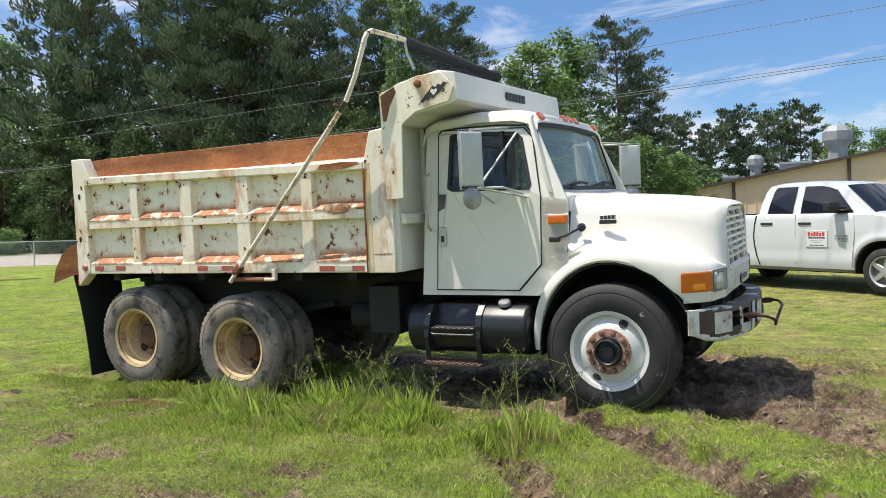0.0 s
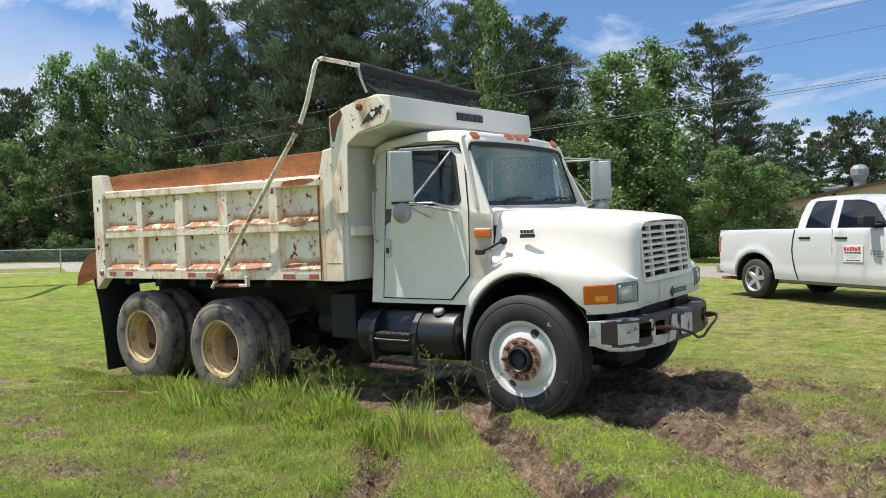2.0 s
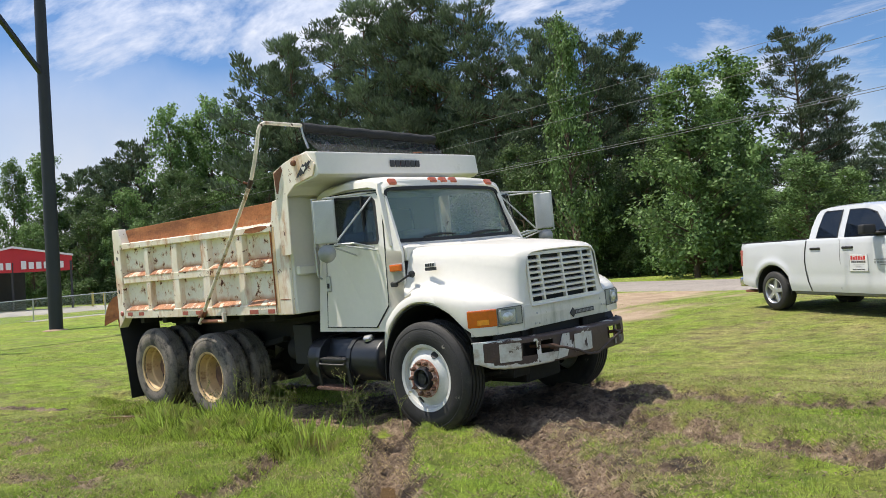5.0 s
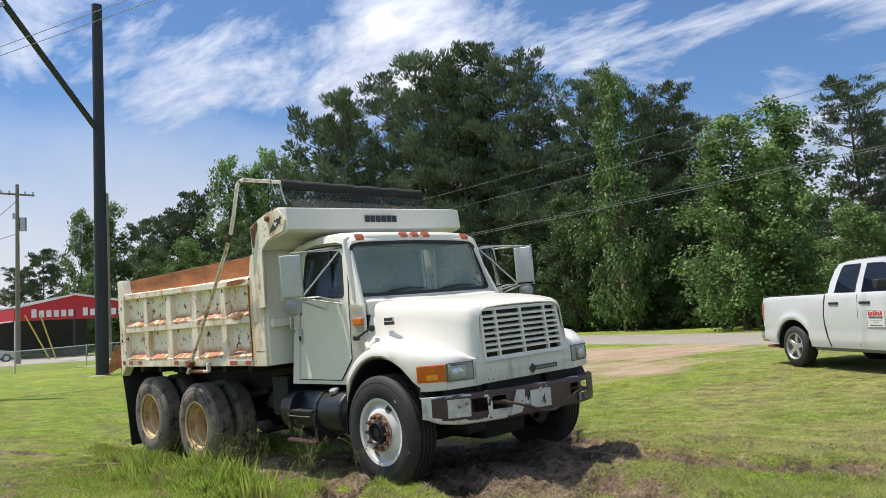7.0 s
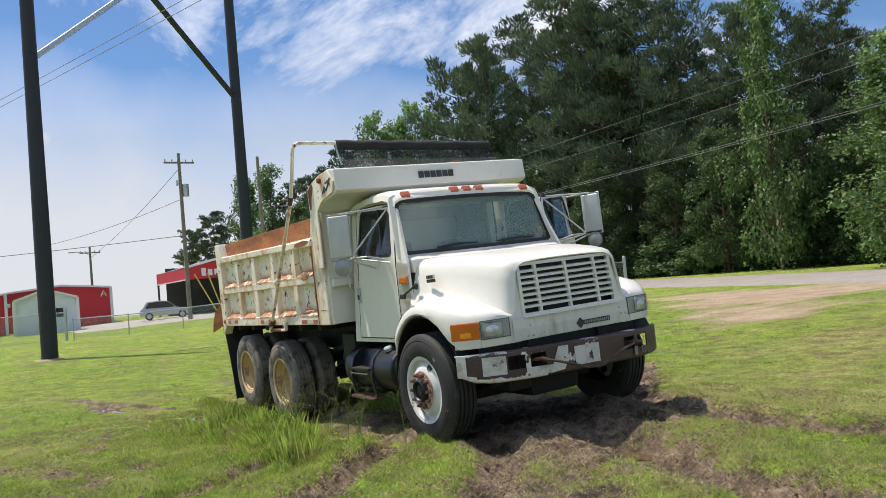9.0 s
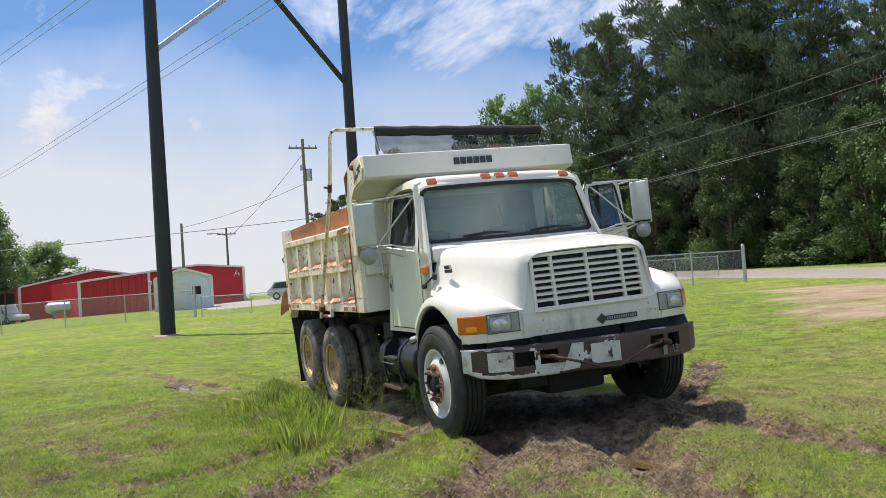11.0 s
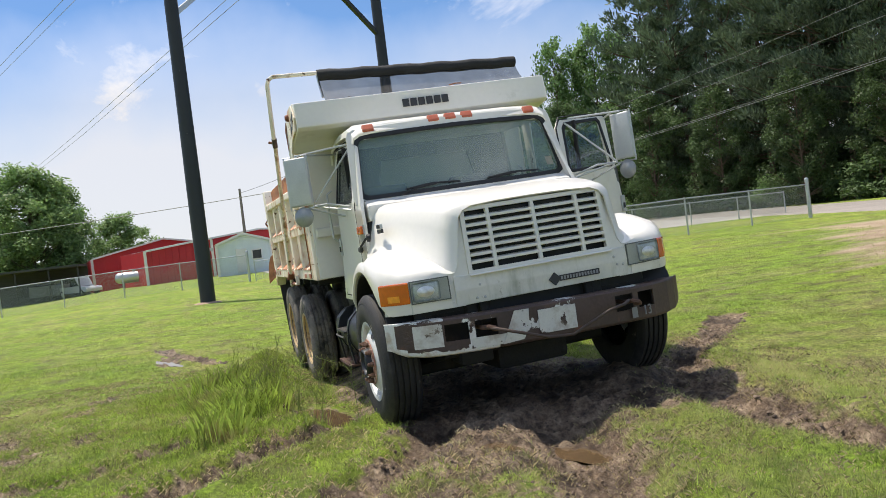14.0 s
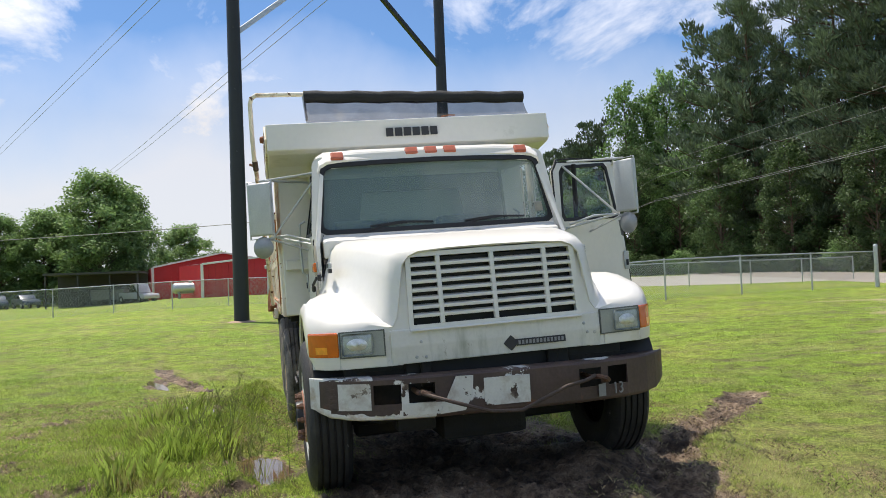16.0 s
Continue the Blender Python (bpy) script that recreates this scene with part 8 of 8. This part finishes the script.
def tall_grass():
    rng = np.random.default_rng(4)
    n = 800000
    x, y = rng.uniform(-8.0, 0.3, n), rng.uniform(-4.6, 1.0, n)
    t = tall_at(x, y)
    keep = (t > rng.uniform(0.02, 0.30, n)) & ~((np.abs(y + 1.08) < 0.32) & (((x > -6.1) & (x < -4.9)) | ((x > -4.6) & (x < -3.4))))
    keep &= ~in_puddle(x, y)
    x, y, t = x[keep], y[keep], t[keep]
    v, f = blades(rng, x, y, 0.58 * t * rng.uniform(0.2, 1.0, len(x)) + 0.022, 0.0013, 0.8)
    # rushes in tufts
    for cx, cy, k in ((-2.4, -2.1, 130), (-2.15, -2.0, 90), (-2.85, -2.4, 80), (-1.75, -1.9, 90), (-2.6, -2.5, 60), (-0.45, -2.45, 110), (-1.4, -2.2, 50), (-3.4, -2.2, 60)):
        tx, ty = rng.normal(cx, 0.10, k), rng.normal(cy, 0.09, k)
        v2, f2 = blades(rng, tx, ty, rng.uniform(0.14, 0.33, k), 0.0022, 0.5)
        v, f = np.concatenate([v, v2]), np.concatenate([f, f2 + len(v)])
    tagged(new("tall_grass", raw_object("tall_grass", v, f, M_TALL)), "long unmown grass growing round the truck", "grass", kind="stuff")


def dead_grass():
    """Torn, bleached strands that lie flat over the mud's edges and the thin turf."""
    rng = np.random.default_rng(12)
    n = 420000
    x, y = rng.uniform(-5.5, 4.6, n), rng.uniform(-5.0, 2.6, n)
    m = mud_at(x, y)
    clump = wave(x, y, 5.0, 1.1) + 0.6 * wave(x, y, 14.0, 0.4)
    keep = (rng.uniform(-0.2, 1.6, n) < 0.7 * clump + 0.9 * np.exp(-((m - 0.6) / 0.45) ** 2) - 2.0 * bump_at(x, y, 0.0, 0.0, 0.9, 1.1) - 2.0 * (under_truck_at(x, y) > 0.5)) & (m < 1.5) & ~in_puddle(x, y)
    keep &= rng.uniform(0, 1, n) < 0.85
    x, y = x[keep], y[keep]
    v, f = blades(rng, x, y, rng.uniform(0.008, 0.022, len(x)), 0.0012, 2.6)
    tagged(new("dead_grass", raw_object("dead_grass", v, f, M_STRAW)), "bleached dead grass strands over the mud", "grass", kind="stuff")


def weeds():
    """Thin stalks with side twigs and small seed heads."""
    rng = random.Random(8)
    spots = []
    for cx, cy, n, sx, sy in ((-2.35, -1.85, 12, 0.36, 0.2), (-0.95, -1.75, 4, 0.13, 0.2), (-1.6, -1.95, 2, 0.3, 0.2), (-3.2, -1.9, 1, 0.25, 0.2), (-0.55, -1.65, 3, 0.15, 0.15)):
        for _ in range(n):
            spots.append((rng.gauss(cx, sx), rng.gauss(cy, sy)))
    for x, y in spots:
        z = gz(x, y)
        h = rng.uniform(0.24, 0.52)
        lx, ly = rng.gauss(0, 0.10), rng.gauss(0, 0.10)
        p = empty("seeding_weed", pose(x, y, z), label="tall thin weed stalk with seed heads", category="weed", group="weeds beside the truck")
        part("stalk", tube([(0, 0, -0.03), (lx * 0.4, ly * 0.4, h * 0.55), (lx, ly, h)], 0.0035, 4, None, False, 0.002), M_WEED, p)
        bm, hd = bmesh.new(), bmesh.new()
        for k in range(9):
            t = rng.uniform(0.45, 1.0)
            b = Vector((lx * t, ly * t, h * t))
            e = b + Vector((rng.gauss(0, 0.07), rng.gauss(0, 0.07), rng.uniform(0.03, 0.12)))
            tube([b, e], 0.0018, 3, bm, False)
            for _ in range(3):
                c = e + Vector((rng.gauss(0, 0.015), rng.gauss(0, 0.015), rng.gauss(0, 0.012)))
                tube([c, c + Vector((rng.gauss(0, 0.006), rng.gauss(0, 0.006), 0.015))], 0.0042, 4, hd, True, 0.002)
        for k in range(5):
            a = rng.uniform(0, 6.28)
            ln = rng.uniform(0.12, 0.3)
            r = [(0.004 * math.cos(a + 1.57), 0.004 * math.sin(a + 1.57), 0), (-0.004 * math.cos(a + 1.57), -0.004 * math.sin(a + 1.57), 0)]
            tip = Vector((math.cos(a) * ln * 0.6, math.sin(a) * ln * 0.6, ln))
            bm.faces.new([bm.verts.new(r[0]), bm.verts.new(r[1]), bm.verts.new(tip)])
        tagged(part("twig", bm, M_WEED, p), kind="stuff")
        tagged(part("seed_head", hd, M_SEED, p), kind="stuff")


def clods():
    """Lumps of churned mud and torn turf along the ruts."""
    rng = np.random.default_rng(9)
    x, y = rng.uniform(-2.5, 5.0, 50000), rng.uniform(-5.5, 3.0, 50000)
    keep = mud_at(x, y) > rng.uniform(0.5, 1.15, len(x))
    x, y = x[keep], y[keep]
    r = 0.004 + 0.018 * rng.uniform(0, 1, len(x)) ** 5
    # the wheels threw larger lumps up along both lips of each track
    for half, depth, line in RUTS[:6]:
        p = np.array(line)
        seg = rng.integers(0, len(p) - 1, 330)
        u = rng.uniform(0, 1, 330)[:, None]
        q = p[seg] * (1 - u) + p[seg + 1] * u + rng.normal(0, 0.85 * half, (330, 2))
        dry = ~in_puddle(q[:, 0], q[:, 1])
        x, y = np.concatenate([x, q[dry, 0]]), np.concatenate([y, q[dry, 1]])
        r = np.concatenate([r, 0.007 + 0.020 * rng.uniform(0, 1, dry.sum()) ** 2.5])
    n = len(x)
    base = np.array([(1, 0, 0), (-0.5, 0.87, 0), (-0.5, -0.87, 0), (0.45, 0.5, 0.8), (-0.6, 0.1, 0.75), (0.3, -0.6, 0.7)])
    c, s = np.cos(rng.uniform(0, 6.28, n)), np.sin(rng.uniform(0, 6.28, n))
    jit = base[None] * rng.uniform(0.4, 1.6, (n, 6, 3)) * np.array([1, 1, 0.75])
    vx = (jit[:, :, 0] * c[:, None] - jit[:, :, 1] * s[:, None]) * r[:, None] + x[:, None]
    vy = (jit[:, :, 0] * s[:, None] + jit[:, :, 1] * c[:, None]) * r[:, None] + y[:, None]
    vz = jit[:, :, 2] * r[:, None] + ground_z(x, y)[:, None] - 0.3 * r[:, None]
    tri = np.array([(0, 1, 3), (1, 4, 3), (1, 2, 4), (2, 5, 4), (2, 0, 5), (0, 3, 5), (3, 4, 5)])
    f = (np.arange(n)[:, None, None] * 6 + tri[None]).reshape(-1, 3)
    tagged(new("mud_clods", raw_object("mud_clods", np.stack([vx, vy, vz], -1).reshape(-1, 3), f, M_MUD, True)), "dark clods of churned wet mud", "mud", kind="stuff")


lawn_grass()
tall_grass()
dead_grass()
weeds()
clods()

# ---- trees ----
def leaf_quads(rng, base, d, face, length, width):
    """Pointed leaves from base along d, their flat side towards face."""
    d = d / np.linalg.norm(d, axis=1)[:, None]
    side = np.cross(d, face)
    side /= np.linalg.norm(side, axis=1)[:, None] + 1e-9
    n = len(base)
    ln, w = (length * rng.uniform(0.6, 1.3, n))[:, None], (width * rng.uniform(0.6, 1.3, n))[:, None]
    v = np.stack([base, base + d * ln * 0.5 - side * w, base + d * ln, base + d * ln * 0.5 + side * w], 1).reshape(-1, 3)
    return v, np.arange(4 * n).reshape(-1, 4)


def plumes(rng, centres, radii, axes, per, length, width):
    """Pine plumes: needles that fan out and forward round each plume's axis, lapping like a brush."""
    n = len(centres) * per
    c, r, ax = np.repeat(centres, per, 0), np.repeat(radii, per), np.repeat(axes, per, 0)
    q = rng.normal(size=(n, 3))
    q /= np.linalg.norm(q, axis=1)[:, None]
    q[:, 2] = np.where(q[:, 2] < -0.2, -q[:, 2], q[:, 2])
    base = c + q * (r * rng.uniform(0.35, 1.0, n))[:, None] * np.array([1, 1, 0.72])
    d = q * 0.7 + ax * 1.0 + rng.normal(size=(n, 3)) * 0.35
    face = q * 1.0 + np.array([0, 0, 0.45]) + rng.normal(size=(n, 3)) * 0.35
    return leaf_quads(rng, base, d, face, np.full(n, length), np.full(n, width))


def sprays(rng, centres, out, per, length, width):
    """Broad leaves scattered round each twig's end, lapping like shingles."""
    n = len(centres) * per
    face = rng.normal(size=(n, 3)) * 0.55 + np.repeat(out, per, 0) * 1.2
    d = np.cross(face, rng.normal(size=(n, 3)))
    d[:, 2] -= 0.15
    base = np.repeat(centres, per, 0) + rng.normal(size=(n, 3)) * length * 0.75
    return leaf_quads(rng, base, d, face, np.full(n, length), np.full(n, width))


def crown_of(ob, v, f, material):
    cr = new("crown", raw_object("crown", v, f, material))
    cr.parent = ob


def pine_tree(seed, spread, taper=0.6, bare=0.14, dense=1.0, height=20.0):
    """A pine: trunk, limbs in loose whorls, and pads of needle tufts on the limbs."""
    rng = np.random.default_rng(seed)
    ob = empty("pine_tree")
    lean = rng.normal(0, 0.015, 2)
    top = lambda z: (lean[0] * z, lean[1] * z, z)
    bm = tube([top(-0.3), top(height * 0.3), top(height * 0.7), top(height * 0.985)], 0.009 * height + 0.05, 8, None, True, 0.03)
    cs, rs, al = [], [], []
    n_limb = int(86 * min(1.0, 0.55 + 0.45 * dense))
    for i in range(n_limb):
        u = (i + rng.uniform(0, 1)) / n_limb
        z = height * (bare + (0.985 - bare) * u)
        reach = max(0.45, spread * min(0.70 + 1.3 * u, (1.0 - u) ** (taper * 0.8) * 1.08 + 0.08) * rng.uniform(0.35, 1.12))
        a = rng.uniform(0, 2 * math.pi)
        base = np.array(top(z))
        way = np.array([math.cos(a), math.sin(a), rng.uniform(-0.10, 0.26) + 0.4 * u])
        tip = base + way * reach
        tube([base, (base + tip) / 2 + np.array([0, 0, -0.04 * reach]), tip], 0.03 + 0.012 * reach, 4, bm, False, 0.012)
        for t in np.linspace(0.42, 1.0, 2 + int(reach * 0.75)):
            for _ in range(1 + (t > 0.6)):
                c = base + (tip - base) * t + rng.normal(0, 0.16 + 0.11 * reach * (1.1 - t), 3) * np.array([1, 1, 0.35])
                cs.append(c)
                rs.append((0.42 + 0.07 * reach) * rng.uniform(0.65, 1.4))
                ax = way * 0.6 + np.array([0, 0, 0.55]) + rng.normal(0, 0.25, 3)
                al.append(ax / np.linalg.norm(ax))
    cs.append(np.array(top(height)))
    rs.append(0.3)
    al.append(np.array([0, 0, 1.0]))
    part("trunk", bm, M_BARK, ob, "brown scaly bark", smooth=True)
    near = dense > 0.7
    crown_of(ob, *plumes(rng, np.array(cs), np.array(rs), np.array(al), 40 if near else 20, 0.40 if near else 0.60, 0.046 if near else 0.10), M_PINE)
    return ob


def broad_tree(seed, spread, material, shape, bare=0.12, height=15.0, name="broadleaf_tree", lobes=84, leaf=0.29):
    """A broadleaf tree: trunk, limbs, and leaf sprays in many small uneven lobes."""
    rng = np.random.default_rng(seed)
    ob = empty(name)
    bm = tube([(0, 0, -0.3), (0.05, 0, height * 0.35), (0.1, 0.06, height * 0.9)], 0.010 * height + 0.05, 8, None, True, 0.03)
    cs, al = [], []
    for i in range(lobes):
        u = (i + rng.uniform(0, 1)) / lobes
        z = height * (bare + (0.97 - bare) * u)
        prof = math.sin(math.pi * (0.14 + 0.8 * u)) ** 0.75 if shape == "round" else min(0.75 + u, (1.05 - u) ** 0.62)
        reach = spread * prof * rng.uniform(0.3, 1.08)
        a = rng.uniform(0, 2 * math.pi)
        c = np.array([math.cos(a) * reach, math.sin(a) * reach, z])
        base = np.array([0.03, 0, max(height * 0.06, z - reach * rng.uniform(0.5, 0.9))])
        tube([base, (base + c) / 2, c], 0.02 + 0.004 * height * (1 - u), 4, bm, False, 0.01)
        r = (0.11 * spread + 0.30) * rng.uniform(0.6, 1.45) * (1.0 if shape == "round" else 0.6 + 0.5 * (1 - u))
        k = int(22 * r * r + 7)
        q = rng.normal(size=(k, 3))
        q /= np.linalg.norm(q, axis=1)[:, None]
        q *= (rng.uniform(0.2, 1.05, k) ** 0.6 * rng.uniform(0.75, 1.35, k))[:, None] * r
        q[:, 2] *= 0.8 if shape == "round" else 1.15
        cs.extend(c + q)
        al.extend(q / r * 0.8 + np.array([0, 0, 0.45]))
    part("trunk", bm, M_BARK, ob, "grey-brown trunk", smooth=True)
    crown_of(ob, *sprays(rng, np.array(cs), np.array(al), 8, leaf, leaf * 0.33), material)
    return ob


def plant(proto, x, y, size, turn, label, category, group):
    ob = copy_thing(proto, Matrix())
    ob.matrix_basis = Matrix.Translation((x, y, float(ground_z(x, y)))) @ Matrix.Rotation(turn, 4, "Z") @ Matrix.Diagonal((size[0], size[0], size[1], 1))
    return tagged(ob, label, category, group)


def forest():
    pines = [pine_tree(11, 4.5, 0.5), pine_tree(12, 5.1, 0.42), pine_tree(13, 4.1, 0.6)]
    backs = [pine_tree(14, 5.0, 0.45, 0.04, 0.32), pine_tree(15, 4.9, 0.34, 0.2, 0.66)]
    round_, slim, dark = broad_tree(21, 3.9, M_LEAF, "round"), broad_tree(22, 4.4, M_LEAF, "slim", 0.08), broad_tree(23, 4.4, M_LEAF2, "round", 0.06)
    light = broad_tree(24, 4.6, M_LEAF3, "round", 0.06, lobes=130, leaf=0.36)
    bushes = [broad_tree(31, 1.7, M_LEAF, "round", 0.05, 3.0, "shrub", 26, 0.2), broad_tree(32, 1.9, M_LEAF2, "round", 0.05, 3.0, "shrub", 30, 0.22)]
    rng = random.Random(5)
    C = (5.9, -6.0)

    def at_az(az, d):
        return C[0] + d * math.cos(radians(az)), C[1] + d * math.sin(radians(az))
    P, B, S, D, L = 0, 1, 2, 3, 4
    row = [  # kind, azimuth from the lawn, distance, elevation of the top, breadth
        (P, 145.6, 88, 14.9, 0.9), (P, 144.2, 86, 16.3, 0.9), (P, 142.9, 85, 16.8, 0.95), (P, 139.8, 82, 18.2, 1.0), (P, 138.0, 80, 18.9, 1.0), (P, 136.2, 78, 18.2, 1.0), (P, 135.0, 76, 19.0, 1.0), (P, 133.3, 75, 19.4, 1.05), (P, 131.2, 73, 18.4, 1.0),
        (P, 129.2, 70, 15.8, 0.9), (P, 127.2, 68, 16.4, 0.9), (P, 125.7, 68, 16.9, 0.8), (S, 124.4, 57, 17.5, 0.62), (P, 122.7, 66, 15.2, 0.85), (P, 120.0, 66, 15.5, 0.85), (P, 121.3, 70, 14.2, 0.8), (P, 118.4, 70, 13.0, 0.8),
        (S, 116.6, 45.5, 13.3, 1.0), (S, 113.6, 50, 13.8, 1.05), (B, 115.4, 46, 9.6, 0.8), (B, 114.4, 48, 11.2, 0.7), (P, 108.9, 62, 13.9, 1.0), (P, 107.5, 65, 10.6, 0.8), (B, 109.5, 43, 6.5, 0.75), (B, 107.0, 44, 5.2, 0.7),
        (D, 127.8, 63, 9.0, 0.8), (D, 123.0, 60, 8.6, 0.8), (D, 119.3, 58, 9.4, 0.8), (D, 131.0, 68, 7.6, 0.8), (D, 136.0, 70, 7.8, 0.8), (D, 141.0, 78, 7.6, 0.8), (D, 145.4, 82, 8.2, 0.9),
        (S, 147.4, 100, 12.8, 0.8), (S, 149.0, 101, 13.4, 0.85), (S, 150.4, 102, 12.0, 0.7), (S, 151.6, 100, 12.8, 0.85), (P, 153.5, 104, 9.8, 0.9), (P, 154.9, 106, 8.6, 0.8), (P, 155.8, 108, 8.4, 0.8), (P, 157.3, 110, 8.0, 0.8), (S, 159.3, 108, 9.7, 0.95), (S, 161.1, 110, 9.2, 0.8), (P, 163.3, 116, 6.2, 0.8), (P, 164.9, 118, 5.2, 0.8),
        (B, 148.2, 92, 7.8, 0.9), (D, 151.2, 92, 8.4, 0.9), (B, 154.4, 94, 7.2, 0.9), (D, 157.0, 96, 6.8, 0.9), (B, 160.2, 100, 5.2, 0.8),
        (P, 103.6, 90, 7.4, 0.8), (P, 101.6, 92, 6.6, 0.8), (P, 99.9, 94, 7.6, 0.85), (P, 98.2, 95, 7.3, 0.85), (P, 96.1, 95, 7.6, 0.85), (B, 93.6, 92, 6.4, 1.0), (B, 91.2, 92, 6.0, 1.0), (B, 89.2, 94, 6.5, 1.0), (B, 86.6, 92, 6.0, 1.0),
        (L, -172.4, 100, 7.8, 1.2), (L, -174.0, 104, 6.6, 0.9), (L, -169.0, 106, 5.4, 1.1), (L, -170.4, 110, 5.0, 1.0), (L, -166.6, 104, 5.0, 1.0), (B, -164.4, 100, 5.2, 1.0), (L, -177.4, 118, 4.3, 1.15), (L, -160.0, 100, 5.0, 1.0), (L, -157.0, 100, 5.2, 1.0),
    ]
    words = {P: "tall dark green pine with ragged layered branches", B: "full round-crowned green broadleaf tree", S: "slender pointed bright green broadleaf tree", D: "dense dark green broadleaf tree", L: "dense bright green broadleaf tree beyond the yard"}
    for kind, az, d, el, wide in row:
        x, y = at_az(az, d)
        h = d * math.tan(radians(el)) + 1.4 - float(ground_z(x, y))
        proto, tall = (rng.choice(pines) if d < 88 else backs[1], 20.0) if kind == P else ({B: round_, S: slim, D: dark, L: light}[kind], 15.0)
        plant(proto, x, y, (wide * (0.45 + 0.55 * h / tall), h / tall), rng.uniform(0, 6.3), words[kind], "tree", "trees at the edge of the wood")
    # trees deeper in the wood and the undergrowth below
    edge = lambda az: float(np.interp(az, [100, 109, 116, 122, 130, 140, 146, 160], [70, 66, 58, 66, 74, 84, 90, 104]))
    for i in range(30):
        az = 104 + 55 * i / 29 + rng.uniform(-0.8, 0.8)
        x, y = at_az(az, edge(az) + rng.uniform(6, 14))
        h = edge(az) * math.tan(radians(float(np.interp(az, [100, 109, 113, 118, 124, 134, 143, 147, 160], [5, 9, 8, 11, 13, 16, 13.5, 9.5, 6]))))
        plant(backs[0], x, y, (0.5 + 0.4 * h / 20, h / 20), rng.uniform(0, 6.3), "dark pine deep in the wood", "tree", "trees inside the wood")
    for i in range(60):
        az = 100 + 62 * i / 59 + rng.uniform(-0.5, 0.5)
        deep = i % 2
        x, y = at_az(az, edge(az) + (rng.uniform(1, 5) if deep else rng.uniform(-9, -3)))
        s = rng.uniform(1.3, 2.3) if deep else rng.uniform(0.35, 1.2)
        plant(bushes[1] if deep else rng.choice(bushes), x, y, (s * 1.35, s), rng.uniform(0, 6.3), "leafy green undergrowth at the wood's edge", "shrub", "undergrowth along the wood")
    for i in range(16):
        x, y = at_az(-179 + 23 * i / 15 + rng.uniform(-0.5, 0.5), rng.uniform(106, 116))
        s = rng.uniform(1.0, 1.7)
        plant(bushes[0], x, y, (s * 1.8, s), rng.uniform(0, 6.3), "green thicket beyond the yard", "shrub", "thicket beyond the yard")
    for o in pines + backs + [round_, slim, dark, light] + bushes:
        for c in (*o.children_recursive, o):
            bpy.data.objects.remove(c)


forest()
